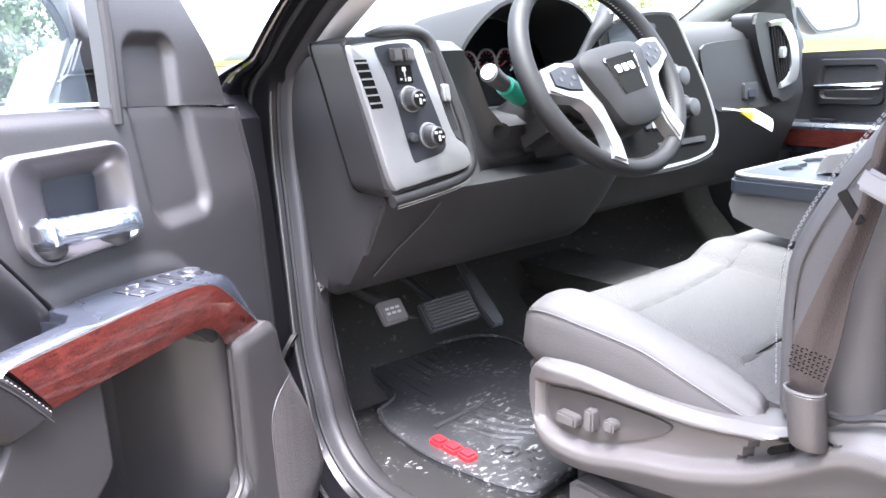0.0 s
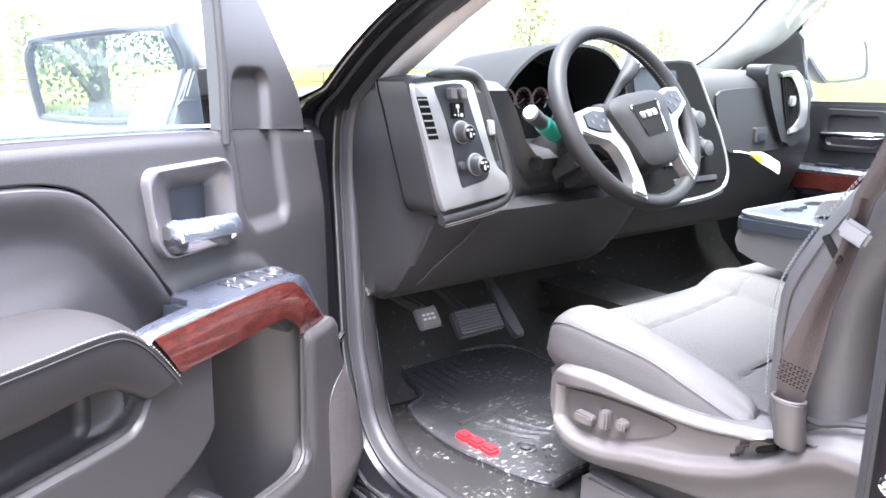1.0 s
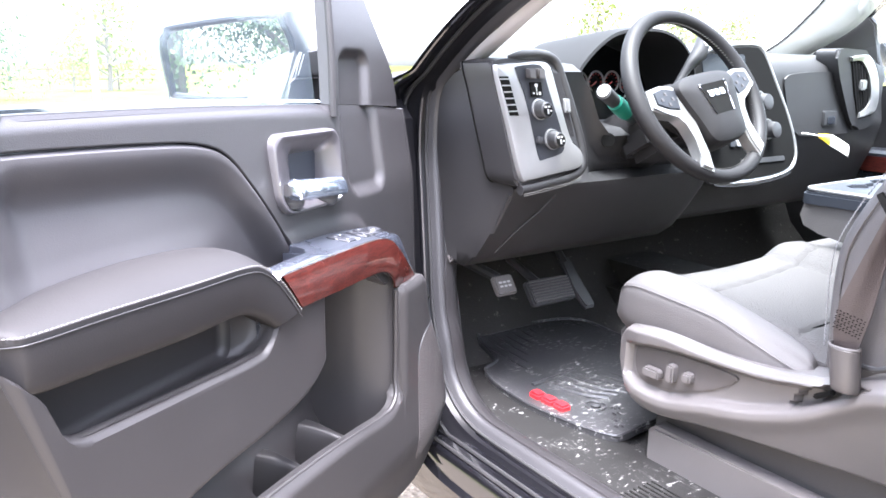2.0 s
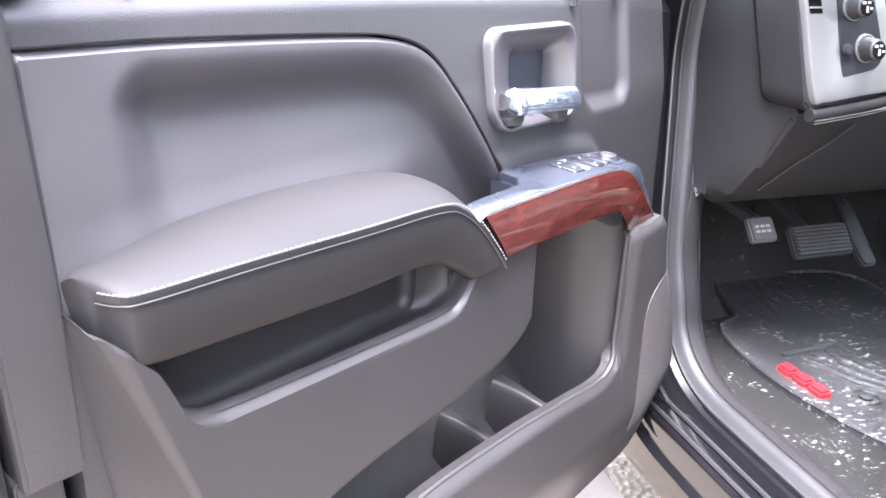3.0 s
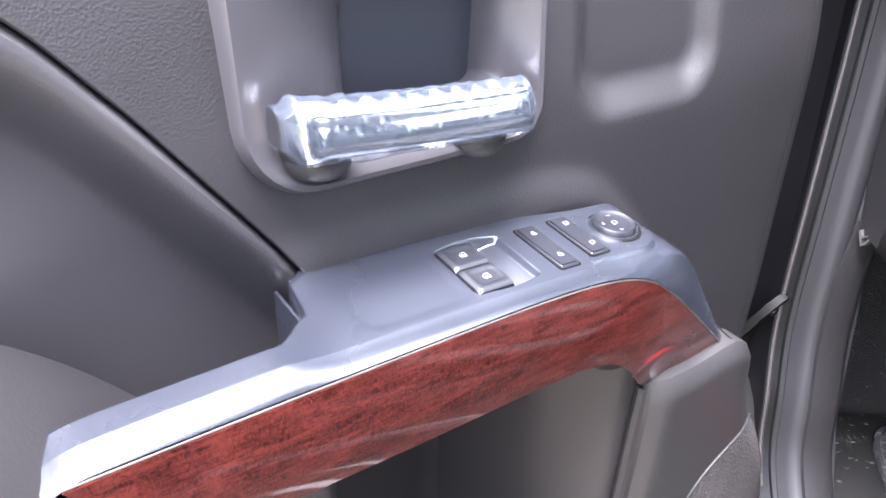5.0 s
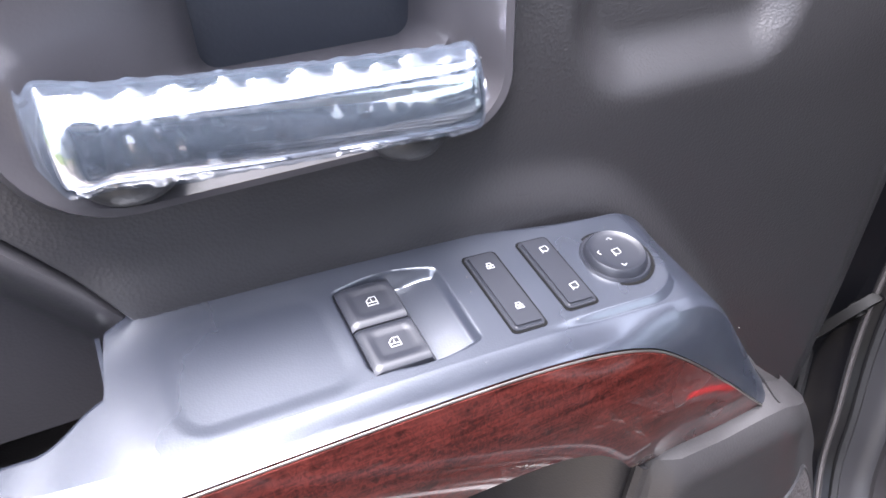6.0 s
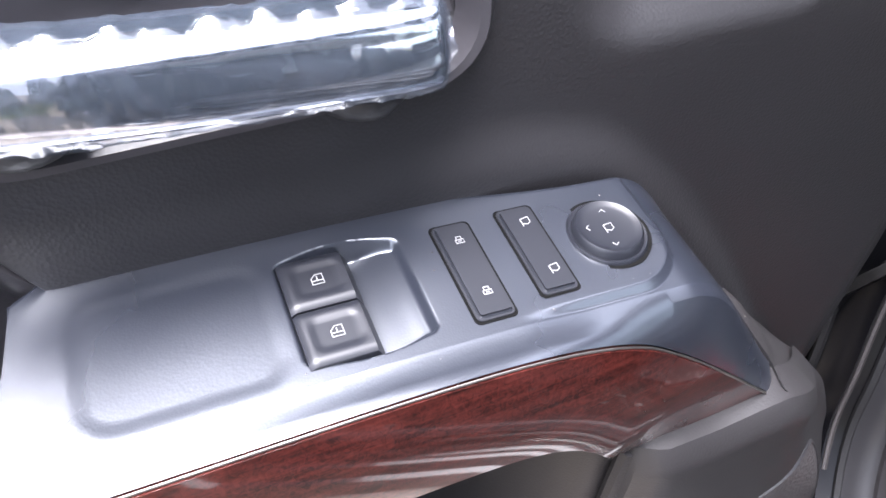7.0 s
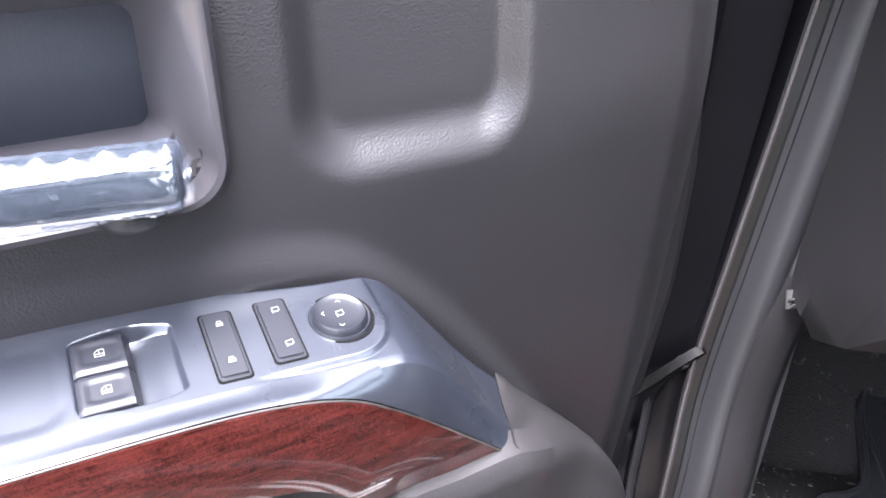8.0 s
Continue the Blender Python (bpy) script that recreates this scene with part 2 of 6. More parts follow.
def sheet(rows, close_u=False, close_v=False, bm=None):
    """A surface through rows of points."""
    bm = bm or bmesh.new()
    g = [[bm.verts.new(p) for p in r] for r in rows]
    nr, nc = len(g), len(g[0])
    for i in range(nr if close_v else nr - 1):
        for j in range(nc if close_u else nc - 1):
            a, b, c, d = g[i][j], g[i][(j + 1) % nc], g[(i + 1) % nr][(j + 1) % nc], g[(i + 1) % nr][j]
            bm.faces.new((a, b, c, d))
    return bm


def loft(rings, caps=True, bm=None):
    """Closed rings joined to a tube, with end caps."""
    bm = bm or bmesh.new()
    g = [[bm.verts.new(p) for p in r] for r in rings]
    k = len(g[0])
    for a, b in zip(g, g[1:]):
        for j in range(k):
            bm.faces.new((a[j], a[(j + 1) % k], b[(j + 1) % k], b[j]))
    if caps:
        bm.faces.new(list(reversed(g[0])))
        bm.faces.new(g[-1])
    return bm


def tube(points, radius, sides=8, closed=False, bm=None, flat=1.0, up=Vector((0, 0, 1))):
    """A round bar along points; radius may be a list."""
    pts = [Vector(p) for p in points]
    rings = []
    for i, p in enumerate(pts):
        a = pts[i - 1] if i or closed else p
        b = pts[(i + 1) % len(pts)] if i < len(pts) - 1 or closed else p
        d = (b - a).normalized()
        s = d.cross(up)
        if s.length < 1e-4:
            s = d.cross(Vector((1, 0, 0)))
        s.normalize()
        w = s.cross(d)
        r = radius[i] if isinstance(radius, (list, tuple)) else radius
        rings.append([p + s * (r * math.cos(2 * math.pi * k / sides)) + w * (r * flat * math.sin(2 * math.pi * k / sides)) for k in range(sides)])
    if closed:
        bm = bm or bmesh.new()
        return sheet(rings, True, True, bm)
    return loft(rings, True, bm)


def slab(outline, place, h0, h1, bevel=0.0, segments=2, bm=None):
    """A plate: an outline of (a, b) pairs, placed by place(a, b, h), between the heights h0 and h1, its h1 rim rounded."""
    out = bm or bmesh.new()
    bm = bmesh.new()
    lo = [bm.verts.new(place(a, b, h0)) for a, b in outline]
    hi = [bm.verts.new(place(a, b, h1)) for a, b in outline]
    k = len(lo)
    top = bm.faces.new(hi)
    bm.faces.new(list(reversed(lo)))
    for i in range(k):
        bm.faces.new((lo[i], lo[(i + 1) % k], hi[(i + 1) % k], hi[i]))
    if bevel:
        bmesh.ops.bevel(bm, geom=list(top.edges), offset=bevel, segments=segments, affect='EDGES', clamp_overlap=True)
    if out is not bm:
        me = bpy.data.meshes.new("tmp")
        bm.to_mesh(me)
        bm.free()
        out.from_mesh(me)
        bpy.data.meshes.remove(me)
    return out


def rounded(a0, b0, a1, b1, r, n=4):
    """The outline of a rectangle with rounded corners."""
    out = []
    for ca, cb, s in ((a1 - r, b1 - r, 0), (a0 + r, b1 - r, 90), (a0 + r, b0 + r, 180), (a1 - r, b0 + r, 270)):
        for i in range(n + 1):
            t = radians(s + 90 * i / n)
            out.append((ca + r * math.cos(t), cb + r * math.sin(t)))
    return out


def box(center, size, bevel=0.0, turn=None, bm=None):
    x, y, z = [s / 2 for s in size]
    r = turn.to_matrix() if turn else Matrix.Identity(3)
    c = Vector(center)
    out = slab([(-x, -y), (x, -y), (x, y), (-x, y)], lambda a, b, h: c + r @ Vector((a, b, h)), -z, z, 0, 2)
    if bevel:
        bmesh.ops.bevel(out, geom=list(out.edges), offset=bevel, segments=2, affect='EDGES', clamp_overlap=True)
    if bm is not None:
        me = bpy.data.meshes.new("tmp")
        out.to_mesh(me)
        out.free()
        bm.from_mesh(me)
        bpy.data.meshes.remove(me)
        return bm
    return out


def stitches(points, pitch, r, length=0.62, lift=Vector((0, 0, 0))):
    """Separate thread stitches along a line."""
    bm = bmesh.new()
    pts = [Vector(p) for p in points]
    walked = 0.0
    for p, q in zip(pts, pts[1:]):
        steps = max(1, int((q - p).length / 0.0005))
        for k in range(steps):
            walked += (q - p).length / steps
            if walked > pitch:
                walked = 0.0
                m, d = p.lerp(q, k / steps), (q - p).normalized() * pitch * length / 2
                tube([m - d, m + lift, m + d], r, 5, bm=bm)
    return bm


def ease(x):
    x = min(1.0, max(0.0, x))
    return x * x * (3 - 2 * x)


def curve(pairs):
    """A function of one number, smooth through the pairs."""
    s = spline([(a, b, 0) for a, b in pairs], 10)
    xs, ys = [v.x for v in s], [v.y for v in s]
    return lambda x: float(np.interp(x, xs, ys))


def skirt(bm, offset):
    """Turns the open border of a sheet back by an offset, which gives it a thickness."""
    e = [q for q in bm.edges if q.is_boundary]
    r = bmesh.ops.extrude_edge_only(bm, edges=e)
    for v in r["geom"]:
        if isinstance(v, bmesh.types.BMVert):
            v.co += offset
    return bm


# ---- the open door: u along it towards its hinges, n out of its trim, z up ----
DO, DA = Vector((-0.156, 0.614, 0)), radians(32.5)
DU, DN = Vector((math.cos(DA), math.sin(DA), 0)), Vector((math.sin(DA), -math.cos(DA), 0))


def D(u, n, z):
    return DO + DU * u + DN * n + Vector((0, 0, z))


def field(u0, u1, lo, hi, depth, nu=80, nv=40, us=None, back=0.012, warp=lambda u, z: u):
    """A trim moulding between two edges, lo(u) and hi(u), with the relief depth(u, z)."""
    us = us or [u0 + (u1 - u0) * i / nu for i in range(nu + 1)]
    rows = []
    for u in us:
        a, b = lo(u), hi(u)
        zs = [a + (b - a) * j / nv for j in range(nv + 1)]
        rows.append([D(warp(u, z), depth(u, z), z) for z in zs])
    return skirt(sheet(rows), -DN * back)


def inside(u, z, u0, z0, u1, z1, r):
    """Distance into a rounded rectangle, negative outside."""
    qx, qz = abs(u - (u0 + u1) / 2) - (u1 - u0) / 2 + r, abs(z - (z0 + z1) / 2) - (z1 - z0) / 2 + r
    return -(math.hypot(max(qx, 0), max(qz, 0)) + min(max(qx, qz), 0) - r)


door = thing("front_door", "open black pickup door with charcoal trim, grey armrest and burgundy wood strip", "car door", D(0.95, -0.06, 0.74))
pad_top = curve([(-0.03, 1.404), (0.0, 1.403), (0.1, 1.401), (0.25, 1.395), (0.33, 1.388), (0.376, 1.371), (0.41, 1.335), (0.441, 1.294), (0.478, 1.242), (0.51, 1.19), (0.53, 1.16)])
belt = curve([(-0.05, 1.436), (0.3, 1.433), (0.62, 1.423), (0.84, 1.411), (0.93, 1.405)])


ridge = curve([(0.4, 1.268), (0.5, 1.269), (0.6, 1.266), (0.645, 1.261), (0.675, 1.249), (0.705, 1.221), (0.74, 1.18), (0.80, 1.11), (0.86, 1.04), (0.93, 0.95)])


def set_back(u, z):
    """The upper part of the trim leans back towards the window."""
    k = max(0.0, z - 1.262)
    return -0.14 * (k * k / 0.10 if k < 0.05 else k - 0.025) * (0.25 + 0.75 * ease(u / 0.12))


def upper_depth(u, z):
    n = set_back(u, z) - 0.007 * ease((z - belt(u) + 0.022) / 0.022) ** 2 * (1 - 0.8 * ease((u - 0.612) / 0.012))
    n -= 0.013 * ease(inside(u, z, 0.652, 1.282, 0.772, 1.62, 0.03) / 0.022 + 0.3)
    n -= 0.055 * ease(inside(u, z, 0.466, 1.287, 0.611, 1.381, 0.026) / 0.004)
    n -= 0.003 * ease(1 - (z - pad_top(u)) / 0.004) * ease((0.53 - u) / 0.03)
    n += 0.006 * ease((ridge(u) - 0.002 - z) / 0.024) * ease((u - 0.455) / 0.03)
    return n - 0.012 * ease((u - 0.92) / 0.035)


def trim_warp(u, z):
    return u - (0.050 + 0.016 * min(1, max(0, (z - 1.08) / 0.30))) * ease((u - 0.72) / 0.235)


rows = []
for i in range(311):
    u = 0.955 * i / 310
    lo = pad_top(u) + 0.002 if u < 0.53 else 1.16 - 0.3 * ease((u - 0.66) / 0.012)
    knee, top = max(lo + 0.002, 1.165), belt(u)
    zs = [lo + (knee - lo) * k / 60 for k in range(60)] + [knee + (top - knee) * k / 70 for k in range(71)]
    rows.append([D(trim_warp(u, z), upper_depth(u, z), z) for z in zs])
part("upper_trim", skirt(sheet(rows), -DN * 0.012), M_TRIM, door, flip=False)


def pad_depth(u, z):
    """A flat border along the top and the rear edge, a steep rounded step into the dish, then a slow slope back out to the armrest."""
    top, side = pad_top(u) - z, u
    rim = -0.004 * ease(1 - min(top * 0.8, side * 0.8) / 0.003)
    a, b = max(0.0, 0.05 - top), max(0.0, 0.095 - side)
    e = 0.05 - math.hypot(a, b) if a or b else min(top, side - 0.045)
    dish = 0.028 * ease((e - 0.006) / 0.054)
    out = min(1.0, max(0.0, (1.362 - z) / 0.10))
    return set_back(u, z) + rim - dish * (1 - 0.5 * out * ease((0.42 - u) / 0.22)) * ease((0.52 - u) / 0.05) + 0.006 * ease((1.30 - z) / 0.05) * ease((0.40 - u) / 0.08) * ease(u / 0.05)


part("insert_pad", field(0.0, 0.525, lambda u: min(1.17, pad_top(u) - 0.002), pad_top, pad_depth, 150, 60), M_PAD, door, "recessed charcoal vinyl insert", flip=False)

# armrest: sections from its back line over the top to the stitched front edge and down
arm_front = spline([(0.004, 0.045, 1.268), (0.008, 0.066, 1.2712), (0.024, 0.0755, 1.2722), (0.1, 0.077, 1.271), (0.2, 0.077, 1.267), (0.29, 0.077, 1.264), (0.323, 0.077, 1.254), (0.352, 0.078, 1.229), (0.388, 0.079, 1.184)], 6)
arm_back = spline([(0.004, -0.004, 1.255), (0.012, -0.006, 1.261), (0.04, -0.008, 1.266), (0.1, -0.010, 1.276), (0.19, -0.010, 1.2805), (0.285, -0.008, 1.2755), (0.33, -0.003, 1.264), (0.372, 0.006, 1.236), (0.412, 0.016, 1.192)], 6)
arm_low = spline([(0.008, 0.04, 1.222), (0.012, 0.062, 1.2205), (0.026, 0.071, 1.2195), (0.1, 0.072, 1.216), (0.2, 0.072, 1.211), (0.27, 0.072, 1.211), (0.30, 0.072, 1.206), (0.325, 0.073, 1.193), (0.348, 0.074, 1.176)], 6)
rings = []
for f, b, w in zip(arm_front, arm_back, arm_low):
    sec = []
    for k in range(9):
        t = k / 8
        p = b.lerp(f, t)
        p.z += 0.007 * math.sin(math.pi * t) ** 0.8 - 0.003 * t ** 5
        sec.append(p)
    for k in range(1, 7):
        t = k / 6
        p = f.lerp(w, t)
        p.y += 0.0025 * math.sin(math.pi * t)
        sec.append(p)
    sec.append(Vector((w.x, w.y - 0.006, w.z - 0.004)))
    sec.append(Vector((w.x, 0.0, w.z + 0.004)))
    rings.append([D(p.x, p.y, p.z) for p in sec])
armrest = part("armrest", loft(rings), M_ARM, door, "padded grey leatherette armrest with pale stitching", sharp=50)
bm = bmesh.new()
walked, last = 0.0, None
for a, b in zip(arm_front, arm_front[1:]):
    steps = max(1, int((b - a).length / 0.0006))
    for k in range(steps):
        p = a.lerp(b, k / steps)
        if last is not None:
            walked += (p - last).length
        last = p
        if walked > 0.0047:
            walked = 0.0
            d = (b - a).normalized() * 0.0015
            q = p + Vector((0, 0.0016, -0.0012))
            tube([D(*(q - d)), D(*(q + Vector((0, 0.0006, 0.0006)))), D(*(q + d))], 0.00055, 5, bm=bm)
part("armrest_end", slab([(0.349, 1.230), (0.3565, 1.2305), (0.3935, 1.1865), (0.386, 1.1845), (0.352, 1.222)], lambda u, z, h: D(u, h, z), 0.03, 0.0766, 0.004, 3), M_ARM, armrest, "curled end of the armrest cover")
part("stitching", bm, M_THREAD, armrest, "pale grey thread stitches")
part("seam", tube([D(p.x, p.y + 0.0012, p.z - 0.0085) for p in arm_front], 0.0006, 6), M_DARK, armrest)

# large lower moulding
low_hi = curve([(-0.03, 1.238), (-0.01, 1.243), (0.0, 1.246), (0.010, 1.234), (0.0238, 1.213), (0.0285, 1.19), (0.034, 1.171), (0.0556, 1.159), (0.09, 1.156), (0.12, 1.154), (0.2, 1.15), (0.31, 1.146), (0.336, 1.153), (0.348, 1.168), (0.358, 1.18), (0.375, 1.187), (0.40, 1.189), (0.44, 1.188), (0.48, 1.186)])
low_lo = curve([(-0.03, 0.93), (0.05, 0.965), (0.12, 0.995), (0.2, 1.013), (0.26, 1.02), (0.335, 1.026), (0.40, 1.037), (0.44, 1.055), (0.462, 1.08), (0.474, 1.115), (0.478, 1.15), (0.48, 1.185)])


def low_depth(u, z):
    e = min(z - low_lo(u), (0.48 - u) * 1.0)
    n = 0.07 - 0.005 * ease(1 - u / 0.012)
    if u < 0:
        n = 0.004 + 0.061 * (u + 0.03) / 0.03
    n -= min(0.045, n) * (1 - ease(e / 0.03 + 0.05)) ** 1.5
    n -= 0.007 * ease(1 - (low_hi(u) - z) / 0.007) ** 2 * ease(u / 0.02)
    return n


def low_warp(u, z):
    side, corner = 0.002 + (1.236 - z) * 0.09, min(0.06, -0.008 + (1.246 - z) * 0.34)
    if u < 0:
        return side + (corner - side) * (u + 0.03) / 0.03
    return corner + (0.09 - corner) * u / 0.09 if u < 0.09 else u


us = sorted(set([-0.03 + 0.51 * i / 110 for i in range(111)] + [0.44 + 0.04 * i / 25 for i in range(26)] + [-0.03 + 0.06 * i / 40 for i in range(41)]))
part("lower_moulding", field(0, 0, low_lo, low_hi, low_depth, nv=60, us=us, back=0.012, warp=low_warp), M_LOW, door, "rounded grey plastic lower moulding", flip=False)

# grip pocket below the armrest
pocket_edge = [(0.009, 1.232), (0.028, 1.212), (0.037, 1.19), (0.045, 1.171), (0.064, 1.159), (0.12, 1.155), (0.2, 1.151), (0.31, 1.147), (0.336, 1.154), (0.348, 1.168), (0.356, 1.186)]
pocket_back = [(0.050, 1.222), (0.050, 1.20), (0.052, 1.175), (0.057, 1.153), (0.075, 1.138), (0.12, 1.137), (0.2, 1.137), (0.290, 1.137), (0.311, 1.145), (0.316, 1.165), (0.317, 1.195)]
edge = spline([(u, z, 0) for u, z in pocket_edge], 6)
inner = spline([(u, z, 0) for u, z in pocket_back], 6)
rows = []
for i, (p, q) in enumerate(zip(edge, inner)):
    d = (inner[min(i + 1, len(inner) - 1)] - inner[max(i - 1, 0)]).normalized()
    into = Vector((-d.y, d.x))
    n0 = low_depth(max(p.x, 0.03), p.y - 0.006)
    row = [D(p.x, n0 - 0.006, p.y), D(p.x, n0 - 0.012, p.y - 0.001)]
    for t in (0.25, 0.5, 0.75, 1.0):
        row.append(D(p.x + (q.x - p.x) * (t if p.x < 0.2 else t ** 3), n0 - 0.012 + (0.026 - n0 + 0.012) * t, p.y + (q.y - p.y) * ease(t)))
    for k in range(1, 6):
        t = radians(18 * k)
        row.append(D(q.x + into.x * 0.013 * (1 - math.cos(t)), 0.026 - 0.013 * math.sin(t), q.y + into.y * 0.013 * (1 - math.cos(t))))
    row.append(D(min(0.295, max(0.063, q.x)), 0.013, 1.235))
    rows.append(row)
part("grip_pocket", sheet(rows), M_LOW, door, "dark hollow grip pocket")

# map pocket: back wall, outer wall with the loudspeaker, two ribs
def liner_depth(u, z):
    return -0.06 + 0.075 * ease((u - 0.602) / 0.022) + 0.05 * ease((u - 0.612) / 0.05) + 0.07 * ease((0.955 - z) / 0.1) * ease((0.62 - u) / 0.03)


part("pocket_liner", field(-0.03, 0.675, lambda u: 0.775, lambda u: 1.21, liner_depth, 90, 20), M_LOW, door, flip=False)
wall_hi = curve([(-0.03, 0.85), (0.08, 0.895), (0.17, 0.938), (0.26, 0.962), (0.42, 0.961), (0.54, 0.953), (0.60, 0.947), (0.632, 0.951), (0.652, 0.968), (0.660, 1.0), (0.6615, 1.05), (0.6625, 1.1), (0.664, 1.1395), (0.70, 1.1435), (0.728, 1.146), (0.742, 1.142), (0.765, 1.124), (0.80, 1.088), (0.84, 1.04), (0.87, 0.992), (0.895, 0.93), (0.915, 0.87), (0.925, 0.835)])
wall_lo = curve([(-0.03, 0.755), (0.6, 0.762), (0.76, 0.766), (0.84, 0.772), (0.88, 0.779), (0.91, 0.797), (0.925, 0.832)])


def wall_depth(u, z):
    e = wall_hi(u) - z
    n = 0.086 - 0.03 * ease((u - 0.72) / 0.22)
    n -= 0.02 * ease((0.87 - z) / 0.11)
    n -= 0.006 * ease(1 - e / 0.012) ** 2
    n -= 0.026 * ease((u - 0.738) / 0.08) * ease(1 - e / 0.08)
    if u < 0.70:
        n -= 0.012 * ease(1 - (u - 0.655) / 0.02) * ease((z - 0.95) / 0.03)
    return n - 0.02 * ease(1 - (0.925 - u) / 0.03)


us = sorted(set([-0.03 + 0.955 * i / 190 for i in range(191)] + [0.64 + 0.03 * i / 40 for i in range(41)]))
wall = part("pocket_wall", field(0, 0, wall_lo, wall_hi, wall_depth, nv=50, us=us, back=0.016), M_LOW, door, "grey plastic map pocket wall", flip=False)
rim_line = spline([(u, wall_hi(u), 0) for u in [-0.03 + 0.66 * i / 24 for i in range(25)]] + [(0.6515, 0.968, 0), (0.6595, 1.0, 0), (0.661, 1.05, 0), (0.662, 1.1, 0), (0.6632, 1.136, 0)], 4)
part("rim", tube([D(p.x, (0.077 - 0.007 * ease((p.y - 0.955) / 0.04)) if p.x > 0.62 else wall_depth(p.x, wall_hi(p.x)) - 0.004, p.y - 0.001) for p in rim_line], 0.0042, 8, up=DN), M_LOW, wall)
spk_hi = curve([(0.712, 1.0), (0.718, 1.022), (0.735, 1.04), (0.765, 1.05), (0.79, 1.047), (0.82, 1.02), (0.85, 0.955), (0.872, 0.88), (0.876, 0.86)])
spk_lo = curve([(0.712, 0.98), (0.72, 0.83), (0.735, 0.818), (0.78, 0.815), (0.83, 0.818), (0.86, 0.83), (0.876, 0.858)])
M_GRILLE = material("perforated speaker grille", (0.07, 0.064, 0.064), 0.55, grain=1.0, grain_size=0.0026)
gn, gl = M_GRILLE.node_tree.nodes, M_GRILLE.node_tree.links
holes, tc_, pick, tone = gn.new("ShaderNodeTexVoronoi"), gn.new("ShaderNodeTexCoord"), gn.new("ShaderNodeMapRange"), gn.new("ShaderNodeMix")
holes.inputs["Scale"].default_value, holes.inputs["Randomness"].default_value = 1 / 0.0032, 0.0
gl.new(tc_.outputs["Object"], holes.inputs["Vector"])
pick.inputs[1].default_value, pick.inputs[2].default_value = 0.3, 0.42
gl.new(holes.outputs["Distance"], pick.inputs[0])
tone.data_type = 'RGBA'
tone.inputs[6].default_value, tone.inputs[7].default_value = (0.012, 0.011, 0.011, 1), (0.06, 0.055, 0.056, 1)
gl.new(pick.outputs[0], tone.inputs[0])
gl.new(tone.outputs[2], gn["Principled BSDF"].inputs["Base Color"])
spk = part("speaker_grille", field(0.712, 0.876, spk_lo, spk_hi, lambda u, z: wall_depth(u, z) + 0.0008, 60, 40, back=0.006), M_GRILLE, door, "finely perforated grey speaker grille", flip=False)
ring = [(u, spk_hi(u)) for u in [0.7135 + 0.161 * i / 40 for i in range(41)]] + [(u, spk_lo(u)) for u in [0.8745 - 0.161 * i / 40 for i in range(41)]]
part("grille_rim", tube([D(u, wall_depth(u, z) - 0.0004, z) for u, z in ring], 0.0016, 6, closed=True, up=DN), M_DARK, spk)
for u in (0.421, 0.524):
    rows = []
    for i in range(17):
        a = 2 * i / 16 - 1
        rows.append([D(u + 0.012 * k / 10 + a * (0.024 - 0.012 * ease(k / 6)), -0.02 + 0.096 * k / 10, 0.86 + (1 - abs(a) ** 5) * (0.094 - 0.02 * ease(k / 10))) for k in range(11)])
    part("pocket_rib", sheet(rows), M_LOW, door)
part("pocket_floor", slab([(-0.03, -0.01), (0.665, -0.01), (0.665, 0.07), (-0.03, 0.07)], lambda a, b, h: D(a, b, h), 0.85, 0.865), M_LOW, door)

# rounded cap from the top of the pocket wall back to the upper trim
cap_front = spline([(0.763, 0.004, 1.121), (0.752, 0.027, 1.1325), (0.745, 0.042, 1.139), (0.738, 0.060, 1.1455), (0.733, 0.076, 1.1465), (0.745, 0.076, 1.1385), (0.765, 0.066, 1.122), (0.80, 0.044, 1.086), (0.84, 0.034, 1.038), (0.87, 0.026, 0.99)], 5)
cap_back = spline([(0.764, 0.003, 1.121), (0.771, 0.003, 1.112), (0.780, 0.003, 1.100), (0.790, 0.003, 1.089), (0.80, 0.003, 1.078), (0.815, 0.003, 1.062), (0.83, 0.003, 1.045), (0.85, 0.001, 1.02), (0.87, 0.0, 0.985), (0.89, -0.002, 0.94)], 5)
rows = []
for a, b in zip(cap_front, cap_back):
    rows.append([D(p.x, p.y, p.z) for p in [a.lerp(b, k / 8) + Vector((0.002, 0, 0.002)) * math.sin(math.pi * k / 8) * min(1, (a - b).length / 0.05) for k in range(9)]])
part("pocket_cap", skirt(sheet(rows), Vector((0, 0, -0.01))), M_LOW, wall, "rounded end of the pocket wall")

